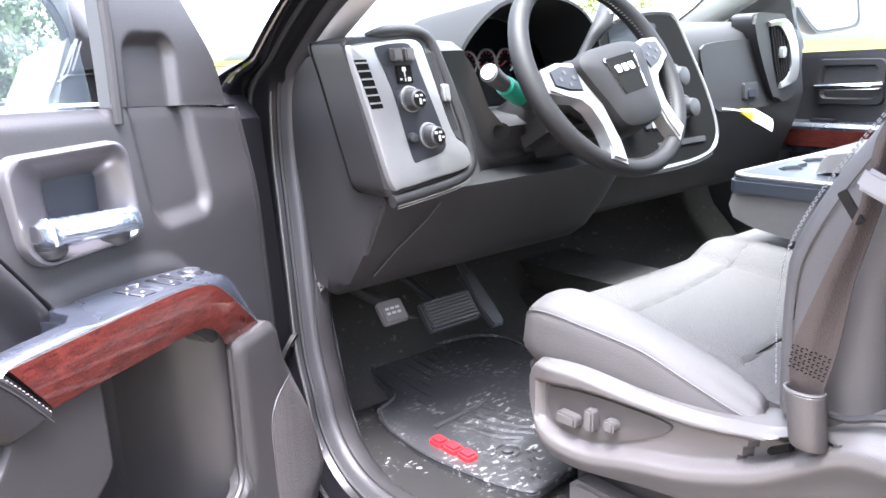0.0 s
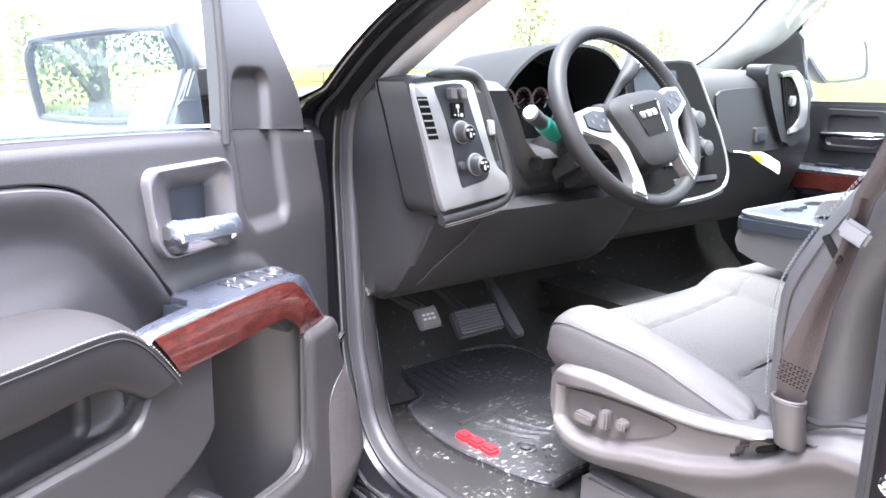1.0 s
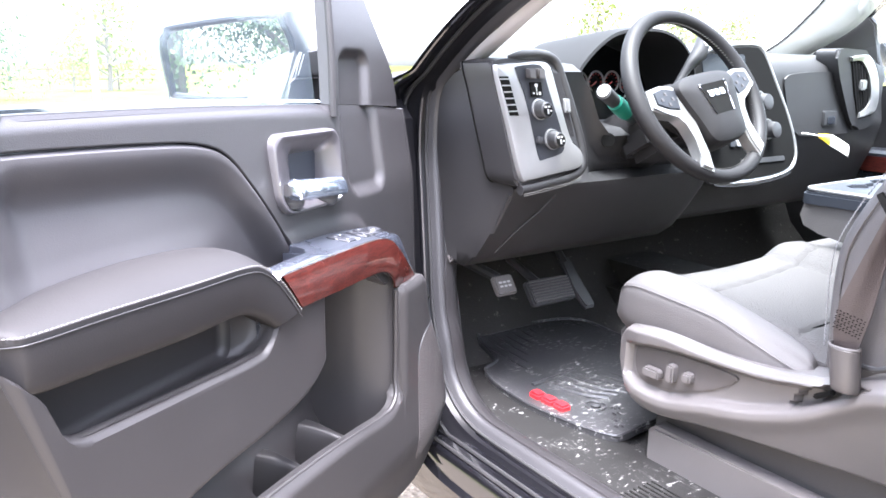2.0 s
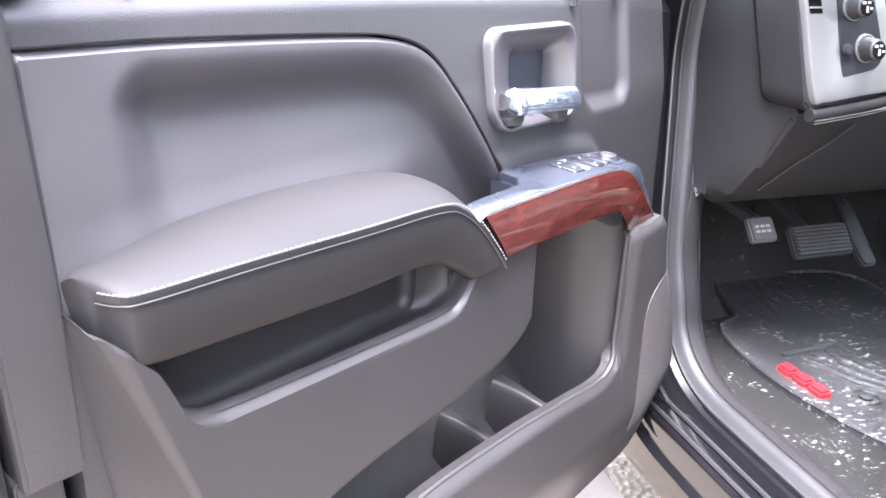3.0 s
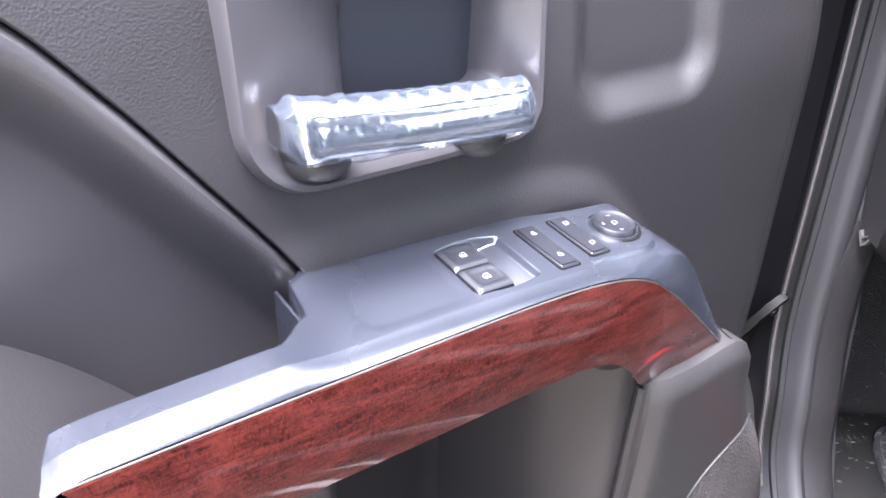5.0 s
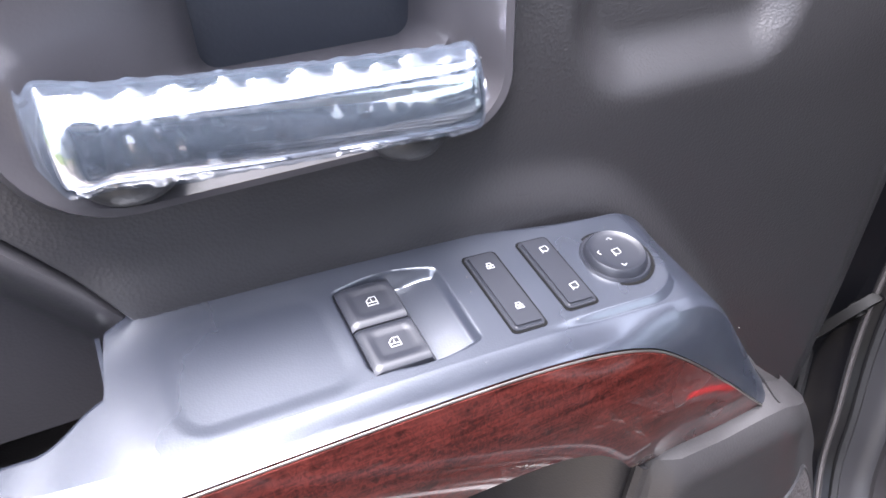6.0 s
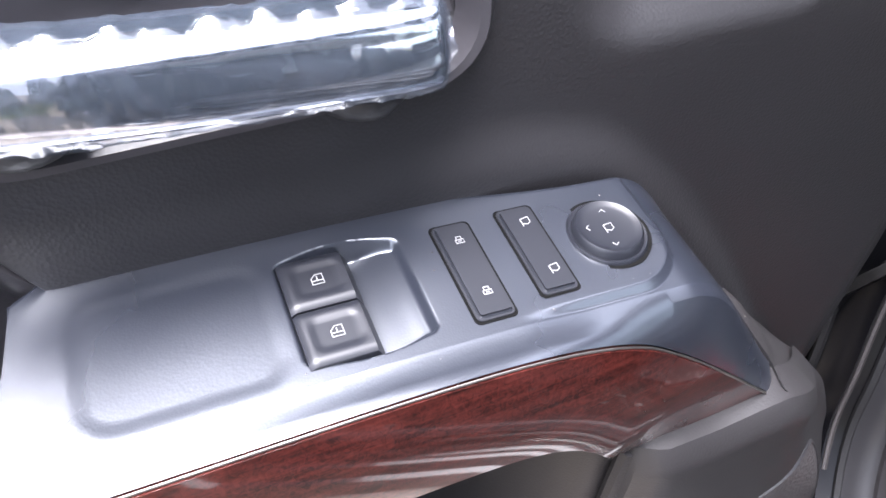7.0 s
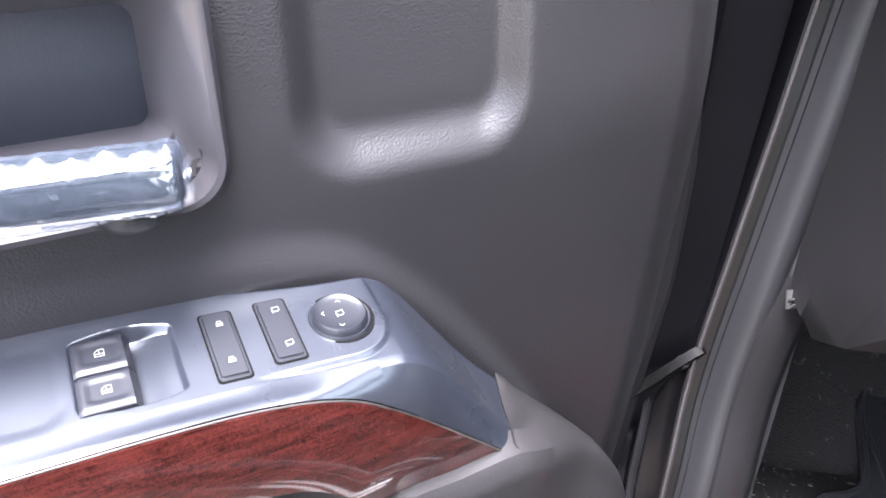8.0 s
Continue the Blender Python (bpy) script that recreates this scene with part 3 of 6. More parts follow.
# wood strip and its pull cup
wood_top = spline([(0.358, 1.2345, 0), (0.42, 1.2345, 0), (0.50, 1.234, 0), (0.57, 1.2325, 0), (0.612, 1.2285, 0), (0.642, 1.2195, 0), (0.664, 1.204, 0), (0.692, 1.178, 0), (0.7245, 1.1455, 0)], 8)
wood_foot = spline([(0.391, 1.187, 0), (0.44, 1.186, 0), (0.50, 1.1845, 0), (0.56, 1.184, 0), (0.60, 1.182, 0), (0.622, 1.1755, 0), (0.637, 1.1635, 0), (0.648, 1.149, 0), (0.6565, 1.1415, 0)], 8)
rows = []
for i, (a, b) in enumerate(zip(wood_top, wood_foot)):
    row, full = [], ease((len(wood_top) - 1 - i) / 14)
    for k in range(15):
        v = k / 14
        p = a.lerp(b, v)
        row.append(D(p.x, 0.0735 + full * 0.0034 * math.sin(math.pi * (0.12 + 0.68 * v)) ** 0.8 + 0.003 * v * full, p.y))
    rows.append(row)
part("wood_strip", skirt(sheet(rows), -DN * 0.0025), M_WOOD, door, "glossy burgundy wood veneer strip")
part("strip_edge", tube([D(p.x, 0.0742, p.y + 0.0006) for p in wood_top], 0.00045, 6), M_STEEL, door, "thin bright edging above the wood")
part("strip_backing", slab([(0.365, 1.228), (0.6, 1.222), (0.65, 1.19), (0.652, 1.16), (0.61, 1.186), (0.39, 1.19)], lambda u, z, h: D(u, h, z), 0.045, 0.065), M_DARK, door)

part("pull_cup", slab([(0.596, 1.186), (0.655, 1.178), (0.657, 1.145), (0.645, 1.1475), (0.63, 1.157), (0.612, 1.169)], lambda u, z, h: D(u, h, z), 0.035, 0.062, 0.003), M_DARK, door, "dark pull cup under the wood strip")

# switch panel with its rail
tops = curve([(0.34, 1.226), (0.350, 1.234), (0.362, 1.2395), (0.38, 1.241), (0.42, 1.2415), (0.466, 1.2415), (0.55, 1.2385), (0.62, 1.2338), (0.66, 1.2305), (0.676, 1.2275), (0.69, 1.216), (0.71, 1.188), (0.735, 1.152), (0.76, 1.122)])
wtop = curve([(0.34, 1.222), (0.350, 1.230), (0.362, 1.2352), (0.38, 1.236), (0.42, 1.236), (0.50, 1.2355), (0.57, 1.234), (0.612, 1.230), (0.642, 1.221), (0.664, 1.2055), (0.692, 1.1795), (0.7245, 1.147), (0.76, 1.112)])


def surf(u, n):
    """Height of the switch panel's top face."""
    return tops(u) - 0.07 * (n - 0.02) * ease((u - 0.44) / 0.03)


def back_n(u):
    """The rear edge of the panel: a narrow rail, a hollow corner, the rounded end of the switch block."""
    n = 0.046 - 0.014 * ease((u - 0.446) / 0.022) - 0.026 * ease((u - 0.466) / 0.005) - 0.008 * ease((u - 0.468) / 0.016)
    return n + 0.011 * ease((u - 0.56) / 0.1)


def dished(u, n):
    z = surf(u, n)
    z -= 0.00035 * ease(inside(u, n, 0.482, 0.012, 0.542, 0.0600, 0.012) / 0.006)
    z -= 0.0018 * (1 - ease(inside(u, n, 0.3, -0.08, 0.6745, 0.0590, 0.022) / 0.0035 + 0.5)) * ease((u - 0.605) / 0.03)
    bow = 0.0045 * math.sin(math.pi * min(1, max(0, (u - 0.543) / 0.041)))
    z -= (0.0075 - 0.004 * ease((u - 0.566) / 0.016)) * ease(inside(u, n, 0.5430, 0.0170 - bow * 0.8, 0.5845, 0.0552 + bow * 0.6, 0.003) / 0.0032)
    return z


panel_end_u = curve([(-0.01, 0.768), (0.007, 0.762), (0.027, 0.752), (0.042, 0.745), (0.06, 0.738), (0.0735, 0.7325), (0.08, 0.730)])


def slant(u, n):
    """The panel's far end is cut on a curved slant, shorter at its front."""
    return u if u < 0.64 else 0.64 + (u - 0.64) * (panel_end_u(n) - 0.64) / 0.12


rows = []
for i in range(701):
    u = 0.34 + 0.42 * i / 700
    b_ = back_n(u)
    v = slant(u, b_)
    t = surf(v, b_)
    row = [D(v, b_, t - 0.07), D(v, b_, t - 0.004), D(v, b_ + 0.0012, t - 0.001)]
    for k in range(151):
        n = b_ + 0.003 + (0.0615 - b_ - 0.003) * k / 150
        v = slant(u, n)
        row.append(D(v, n, dished(v, n)))
    v = slant(u, 0.0615)
    e, w = dished(v, 0.0615), wtop(slant(u, 0.0735))
    row += [D(slant(u, 0.066), 0.066, e - 0.0012), D(slant(u, 0.0695), 0.0695, e + (w - e) * 0.35), D(slant(u, 0.0725), 0.0725, e + (w - e) * 0.75), D(slant(u, 0.0735), 0.0735, w)]
    rows.append(row)
rows.append([p - Vector((0, 0, 0.02)) for p in rows[-1]])
panel = part("switch_panel", sheet(rows), M_BLUE, door, "blue-black satin switch panel")
part("panel_end", slab([(-0.002, 1.17), (0.045, 1.17), (0.045, 1.232), (-0.002, 1.232)], lambda n, z, h: D(h, n, z), 0.4665, 0.468), M_BLUE, panel)


M_GAP = material("black switch gap", (0.003, 0.003, 0.003), 0.9, spec=0.1)


def switch(u0, n0, u1, n1, r=0.002, h=0.003, skew=0.0, name="button"):
    o = rounded(u0 - 0.0008, n0 - 0.0008, u1 + 0.0008, n1 + 0.0008, r)
    part("gap", slab(o, lambda a, b, q: D(a + skew * (b - n0), b, surf(a, b) + q), -0.006, 0.0003), M_GAP, panel)
    o = rounded(u0, n0, u1, n1, r)
    return part(name, slab(o, lambda a, b, q: D(a + skew * (b - n0), b, surf(a, b) + q), -0.006, h, 0.0013, 3), M_BUTTON, panel)


def marks(parent, segs, lift, r=0.00016):
    bm = bmesh.new()
    for a in segs:
        tube([D(u, n, surf(u, n) + lift) for u, n in a], r, 5, bm=bm)
    part("marking", bm, M_MARK, parent, "small white printed symbol")


def window_symbol(u, n, s=0.003):
    return [[(u - s, n + s), (u - s, n - s * 0.2), (u - s * 0.2, n - s), (u + s, n - s), (u + s, n + s), (u - s, n + s)], [(u - s, n + 0.3 * s), (u + s, n + 0.3 * s)], [(u, n - 0.6 * s), (u, n + 0.2 * s)]]


def lock_symbol(u, n, s=0.0022):
    return [[(u - s, n + s), (u - s, n), (u + s, n), (u + s, n + s), (u - s, n + s)], [(u - 0.6 * s, n), (u - 0.6 * s, n - 0.9 * s), (u + 0.6 * s, n - 0.9 * s), (u + 0.6 * s, n)], [(u - 0.4 * s, n + 0.5 * s), (u + 0.4 * s, n + 0.5 * s)]]


def mirror_symbol(u, n, s=0.0024):
    return [[(u - s, n - 0.7 * s), (u + s, n - s), (u + s, n + 0.5 * s), (u + 0.2 * s, n + s), (u - s, n + 0.6 * s), (u - s, n - 0.7 * s)], [(u - s, n + 0.6 * s), (u - s, n + 1.4 * s)]]


for n0 in (0.0178, 0.0375):
    rows = []
    for i in range(21):
        u = 0.5440 + 0.0222 * i / 20
        rows.append([])
        for j in range(17):
            n = n0 + 0.0003 + 0.0190 * j / 16
            edge = 0.0012 * abs(j / 8 - 1) ** 14 + 0.0012 * (1 - ease(i / 1.6)) + 0.0045 * ease((i / 20 - 0.9) / 0.1)
            dip = 0.00055 * ease(inside(u, n, 0.5475, n0 + 0.0035, 0.5625, n0 + 0.0160, 0.003) / 0.0012)
            rows[-1].append(D(u, n, surf(u, n) + 0.0022 - edge - dip))
    b = part("window_switch", skirt(sheet(rows), Vector((0, 0, -0.008))), M_BUTTON, panel, "black rocker window switch")
    marks(b, window_symbol(0.5548, n0 + 0.0098, 0.0018), 0.0020)
b = switch(0.5955, 0.0175, 0.6085, 0.0565, h=0.002, name="lock_switch")
marks(b, lock_symbol(0.6026, 0.0255, 0.0014) + lock_symbol(0.6026, 0.0470, 0.0014), 0.0021)
b = switch(0.6195, 0.0165, 0.6325, 0.0535, h=0.002, name="fold_switch")
marks(b, mirror_symbol(0.6275, 0.0240, 0.0015) + mirror_symbol(0.6275, 0.0450, 0.0015), 0.0021)
kc = (0.6535, 0.0355)
knob = part("mirror_knob", loft([[D(kc[0] + r * math.cos(a), kc[1] + r * math.sin(a), surf(kc[0] + r * math.cos(a) * 0.5, kc[1] + r * math.sin(a)) + h) for a in [2 * math.pi * i / 40 for i in range(40)]] for r, h in ((0.0143, -0.010), (0.0143, 0.0005), (0.0136, 0.0014), (0.0126, 0.0010), (0.0121, 0.0034), (0.0113, 0.0042), (0.0100, 0.0036), (0.0085, 0.0033), (0.003, 0.0031))]), M_BUTTON, panel, "round black mirror control knob")
part("gap", loft([[D(kc[0] + r * math.cos(a), kc[1] + r * math.sin(a), surf(kc[0] + r * math.cos(a) * 0.5, kc[1] + r * math.sin(a)) + h) for a in [2 * math.pi * i / 40 for i in range(40)]] for r, h in ((0.0155, -0.004), (0.0155, 0.0003), (0.0142, 0.0003))], caps=False), M_GAP, knob)
marks(knob, mirror_symbol(kc[0], kc[1], 0.0016) + [[(kc[0] + 0.0071 * math.cos(a - 0.16), kc[1] + 0.0071 * math.sin(a - 0.16)), (kc[0] + 0.0081 * math.cos(a), kc[1] + 0.0081 * math.sin(a)), (kc[0] + 0.0071 * math.cos(a + 0.16), kc[1] + 0.0071 * math.sin(a + 0.16))] for a in (0.2, 1.77, 3.34, 4.91)], 0.0034)

# inner handle: bezel, cup, lever in clear film
def ring_of(u0, z0, u1, z1, r, n, corner=None, tilt=0.0):
    """A rounded frame at depth n; corner: the larger radius low at the rear; tilt: how far its foot stands proud."""
    out = []
    for q, (cu, cz, s) in enumerate(((u1, z1, 0), (u0, z1, 90), (u0, z0, 180), (u1, z0, 270))):
        rr = corner if q == 2 and corner else r
        cu, cz = cu + (-rr if q in (0, 3) else rr), cz + (-rr if q < 2 else rr)
        for i in range(9):
            t = radians(s + 90 * i / 8)
            z = cz + rr * math.sin(t)
            out.append(D(cu + rr * math.cos(t), n + tilt * ease((1.33 - z) / 0.05) + 0.5 * set_back(0.5, z), z))
    return out


bez = [ring_of(0.4545, 1.2795, 0.6215, 1.3915, 0.021, -0.014, 0.034), ring_of(0.456, 1.281, 0.6205, 1.390, 0.021, 0.0035, 0.034), ring_of(0.4585, 1.2835, 0.618, 1.3875, 0.02, 0.0058, 0.033, 0.002), ring_of(0.4615, 1.2857, 0.615, 1.3845, 0.018, 0.0055, 0.032, 0.002), ring_of(0.487, 1.2925, 0.608, 1.377, 0.016, -0.002, 0.02, -0.010), ring_of(0.503, 1.304, 0.603, 1.371, 0.013, -0.009, 0.015), ring_of(0.515, 1.306, 0.598, 1.364, 0.010, -0.017), ring_of(0.523, 1.306, 0.595, 1.354, 0.006, -0.031)]
handle = part("door_handle", loft(bez, caps=False), M_BEZEL, door, "recessed handle bezel with a chrome lever wrapped in clear film", sharp=42)
part("cup", slab(rounded(0.515, 1.295, 0.600, 1.362, 0.006), lambda u, z, h: D(u, h, z), -0.036, -0.0305), M_TRAY, handle, "blue-black cup behind the lever")
lever_line = spline([(0.4695, 0.008, 1.3175), (0.472, 0.014, 1.3173), (0.479, 0.0170, 1.3168), (0.50, 0.0185, 1.3152), (0.53, 0.0195, 1.3126), (0.57, 0.0185, 1.3092), (0.592, 0.0165, 1.3068), (0.5985, 0.013, 1.3062), (0.601, 0.007, 1.306)], 8)
lever_cut = spline([(-0.009, 0.0085, 0), (-0.004, 0.0115, 0), (0.002, 0.0112, 0), (0.0065, 0.0075, 0), (0.009, 0.001, 0), (0.0098, -0.0045, 0), (0.0085, -0.009, 0), (0.0035, -0.0115, 0), (-0.004, -0.0115, 0), (-0.009, -0.009, 0)], 4, True)


def lever_ring(p, grow, crumple):
    """The lever's section at p, its ends drawn in; crumple: the folds of the film round it."""
    e = min(1.0, 0.62 + 0.38 * ease((p.x - 0.4700) / 0.006)) * min(1.0, 0.7 + 0.3 * ease((0.6015 - p.x) / 0.006))
    big = 1.0 + 0.12 * ease((0.487 - p.x) / 0.008)
    out = []
    for q, c in enumerate(lever_cut):
        f, w = 0.0, 0.0
        if crumple:
            w = noise.noise(Vector((p.x * 170, q * 0.55, 3))) + 0.6 * noise.noise(Vector((p.x * 420, q * 0.9, 9)))
            f = crumple * 0.75 * w
            if 2 <= q <= 12:
                f += crumple * ease(1 - abs(q - 6) / 5) * (1.0 + 1.0 * math.sin(p.x * 560 + 0.5 * math.sin(p.x * 190)))
            if 24 <= q <= 34:
                f += crumple * 2.4 * ease(1 - abs(q - 29) / 6) * math.exp(-((p.x - 0.502) / 0.012) ** 2)
        d = Vector((c.x, c.y)).normalized()
        out.append(D(p.x, p.y + c.x * e * big + d.x * (grow + f), p.z + c.y * e * big + d.y * (grow + f)))
    return out


lever = part("lever", loft([lever_ring(p, 0, 0) for p in lever_line]), M_CHROME, handle, "chrome pull lever", sharp=50)
film_line = spline([tuple(p) for p in lever_line], 3)
film_ob = part("film", loft([lever_ring(p, 0.0011, 0.0009) for p in film_line], caps=False), M_FILM, handle, "crumpled clear protective film", sharp=22)
film_ob.visible_shadow = False
fin = []
for k in range(13):
    t = k / 12
    fin.append([D(0.5995 + 0.0045 * s * (0.7 + 0.3 * math.sin(11 * t)) + 0.001 * math.sin(9 * t + 4 * s), 0.012 + 0.005 * math.sin(5 * t) * s, 1.294 + 0.024 * t + 0.002 * math.sin(7 * t) * s) for s in (0, 0.3, 0.6, 0.85, 1.0)])
fin_ob = part("film_end", skirt(sheet(fin), Vector((0, 0.0003, 0))), M_FILM, handle, "loose end of the clear film", sharp=25)
fin_ob.visible_shadow = False
for u, w, z0 in ((0.4915, 0.0175, 1.309), (0.5795, 0.0165, 1.3005)):
    part("lever_mount", loft([[D(u + w * s * math.cos(a), -0.002 + 0.019 * math.sin(a) * s, z0 + z) for a in [2 * math.pi * i / 24 for i in range(24)]] for s, z in ((1, 0.0), (1, -0.0085), (0.96, -0.0095), (0.98, -0.0105), (0.93, -0.0150), (0.8, -0.0185), (0.55, -0.0205), (0.2, -0.021))]), M_DARK, handle, "dark round mount of the lever")

# door shell, belt moulding, window frame, glass, sail panel
shell = part("shell", slab([(-0.062, 0.75), (-0.062, 1.425), (0.95, 1.405), (0.962, 1.2), (0.962, 0.84), (0.93, 0.765), (0.88, 0.745), (-0.03, 0.735)], lambda u, z, h: D(u, h, z), -0.15, -0.068, 0.006), M_PAINT, door, "black painted door shell")
part("rear_trim", slab([(-0.041, 1.116), (-0.043, 1.43), (-0.001, 1.4295), (0.001, 1.26), (0.001, 1.115)], lambda u, z, h: D(u, h, z), -0.07, 0.002, 0.003), M_TRIM, door)
part("rear_trim_foot", slab([(-0.003, 0.80), (-0.003, 1.235), (0.02, 1.235), (0.05, 0.80)], lambda u, z, h: D(u, h, z), -0.07, 0.0005), M_TRIM, door)
part("belt_moulding", loft([[D(u, n, belt(u) + z) for n, z in ((-0.024, -0.006), (-0.026, -0.002), (-0.030, -0.002), (-0.036, -0.004), (-0.036, -0.02), (-0.028, -0.02))] for u in [-0.045 + 0.665 * i / 30 for i in range(31)]]), M_TRIM, door)
part("belt_seal", tube([D(u, -0.038, belt(u) - 0.006) for u in [-0.04 + 0.66 * i / 12 for i in range(13)]], 0.006, 8), M_RUBBER, door)
part("sill_strip", loft([[D(u, n, belt(u) + z) for n, z in ((-0.054, -0.012), (-0.055, 0.003), (-0.059, 0.0065), (-0.066, 0.006), (-0.076, -0.004), (-0.078, -0.03), (-0.054, -0.03))] for u in [-0.045 + 0.70 * i / 30 for i in range(31)]]), M_CHROME, door, "bright outer window sill strip")
glass_ob = part("window_pane", slab([(-0.04, 1.40), (0.63, 1.40), (0.63, 1.62), (0.42, 1.80), (0.0, 1.84)], lambda u, z, h: D(u, h - 0.18 * max(0, z - 1.42) ** 1.2, z), -0.05, -0.046), M_GLASS, door, "raised clear side window pane")
glass_ob.visible_shadow = False


def lean(u, n, z):
    return D(u, n - 0.18 * max(0, z - 1.42) ** 1.2, z)


sail_hi = curve([(0.622, 1.70), (0.66, 1.675), (0.73, 1.612), (0.775, 1.566), (0.81, 1.522), (0.832, 1.482), (0.839, 1.45), (0.842, 1.42)])
part("sail_panel", field(0.622, 0.84, lambda u: belt(u) + 0.0005, sail_hi, lambda u, z: set_back(u, min(z, 1.42)) - 0.18 * max(0, z - 1.42) ** 1.2 - 0.014 * ease(inside(u, z, 0.648, 1.2, 0.742, 1.502, 0.026) / 0.018 + 0.25) - 0.008 * ease(1 - (sail_hi(u) - z) / 0.012), 70, 60, back=0.02, warp=lambda u, z: u + (0.005 + 0.13 * (z - 1.42)) * ease((0.82 - u) / 0.1)), M_TRIM, door, "charcoal mirror sail panel", flip=False)
part("window_channel", tube([lean(0.630 + 0.13 * (z - 1.42), -0.016, z) for z in (1.405, 1.5, 1.56, 1.68)], 0.006, 8), M_RUBBER, door, "black window channel")
fr = spline([(0.828, -0.03, 1.41), (0.82, -0.03, 1.475), (0.768, -0.035, 1.56), (0.72, -0.04, 1.61), (0.55, -0.045, 1.73), (0.40, -0.05, 1.815), (0.2, -0.05, 1.85), (0.02, -0.05, 1.852), (-0.03, -0.05, 1.82), (-0.022, -0.05, 1.6), (-0.02, -0.04, 1.42)], 6)
part("window_frame", tube([lean(p.x, p.y, p.z) for p in fr], [0.010 if p.x > 0.68 else 0.022 if p.x > 0.0 else 0.036 for p in fr], 10, flat=0.5, up=DN), M_PAINT, door, "black painted window frame")
fr2 = [p for p in fr if p.z > (1.72 if p.x > 0.3 else 1.44)]
part("frame_trim", tube([lean(p.x - (0.004 if p.x > 0.3 else -0.01), p.y + 0.018, p.z) for p in fr2], 0.022, 8, flat=0.5, up=DN), M_TRIM, door)
part("pillar_trim", slab([(-0.055, 1.432), (0.012, 1.434), (0.028, 1.446), (0.033, 1.47), (0.03, 1.55), (0.02, 1.7), (-0.045, 1.72)], lambda u, z, h: lean(u, h, z), -0.03, 0.004, 0.006), M_TRIM, door)
part("lock_peg", loft([[D(0.085 + r * math.cos(a), -0.026 + r * math.sin(a), z) for a in [2 * math.pi * i / 12 for i in range(12)]] for r, z in ((0.006, 1.432), (0.006, 1.436), (0.0035, 1.438), (0.0035, 1.456), (0.002, 1.459))]), M_DARK, door)
part("edge_flange", slab([(-0.068, 0.76), (-0.068, 1.42), (-0.05, 1.42), (-0.05, 0.76)], lambda u, z, h: D(u, h, z), -0.075, -0.022, 0.004), M_PAINT, door, "black painted door edge")
part("latch_recess", slab(rounded(-0.044, 1.03, -0.012, 1.121, 0.006), lambda u, z, h: D(u, h, z), -0.07, -0.012, 0.002), M_DARK, door, "dark latch recess")
part("edge_seal", tube([D(-0.056, -0.012, z) for z in (0.82, 1.0, 1.2, 1.4)], 0.008, 8), M_RUBBER, door)
latch = part("latch", box(D(-0.058, -0.055, 1.07), (0.03, 0.012, 0.11), 0.003, Euler((0, 0, DA))), M_DARK, door, "door latch with bolts")
for z in (1.13, 1.145):
    part("bolt", loft([[D(-0.064 - h, -0.04 - (1.145 - z) * 2 + r * math.cos(a), z + r * math.sin(a)) for a in [2 * math.pi * i / 12 for i in range(12)]] for r, h in ((0.007, 0), (0.007, 0.003), (0.004, 0.005))]), M_STEEL, latch)
part("hinge_seal", tube([D(0.945 - 0.045 * ease((z - 1.1) / 0.3), -0.05, z) for z in (0.80, 0.9, 1.0, 1.1, 1.2, 1.3, 1.4)], 0.01, 8), M_RUBBER, door)
LA, LB = Vector((0.612, 1.158, 0.970)), Vector((0.667, 1.170, 1.024))
LW = Vector((-0.3, -0.3, 0.25)).normalized()


def link_at(s, q, h):
    return LA.lerp(LB, s) + LW.cross(LB - LA).normalized() * h + LW * q


link = part("check_link", slab([(0.0, -0.004), (0.42, -0.005), (0.56, -0.010), (0.92, -0.011), (1.0, -0.006), (1.0, 0.006), (0.92, 0.010), (0.56, 0.009), (0.42, 0.004), (0.0, 0.003)], link_at, -0.004, 0.004, 0.0015), M_LINK, door, "worn steel door check link")
part("pin", loft([[link_at(0.74 + r * math.cos(t) * 12, r * math.sin(t), h) for t in [2 * math.pi * i / 14 for i in range(14)]] for r, h in ((0.005, -0.006), (0.005, 0.005), (0.003, 0.006))]), M_LINK, link)

# outside mirror on the door
mir = [(-0.11, 1.508), (-0.103, 1.528), (-0.085, 1.538), (0.07, 1.558), (0.09, 1.546), (0.106, 1.508), (0.098, 1.478), (0.06, 1.447), (0.027, 1.424), (-0.088, 1.427), (-0.1, 1.44)]
MN = (DN * 0.35 - DU).normalized()
MT = Vector((-MN.y, MN.x, 0))
MC = D(0.65, -0.22, 0)


def mir_at(a, z, h):
    return MC + MT * a + Vector((0, 0, z)) + MN * h


def shrink(o, k):
    ca, cb = sum(a for a, b in o) / len(o), sum(b for a, b in o) / len(o)
    return [(ca + (a - ca) * k, cb + (b - cb) * k) for a, b in o]


mo = [(v.x, v.y) for v in spline([(a, b, 0) for a, b in mir], 3, True)]
mbody = part("mirror_housing", loft([[mir_at(a, b, h) for a, b in shrink(mo, k)] for k, h in ((0.97, 0.0), (1.03, 0.004), (1.09, -0.004), (1.12, -0.03), (1.05, -0.08), (0.8, -0.13), (0.4, -0.15))]), M_DARK, door, "black outside mirror housing")
part("mirror_glass", slab(shrink(mo, 0.945), mir_at, -0.002, 0.002), M_MIRROR, mbody, "mirror glass reflecting trees")
part("mirror_rim", tube([mir_at(a, b, 0.001) for a, b in shrink(mo, 0.972)], 0.006, 8, closed=True, up=MN), M_JAMB, mbody)
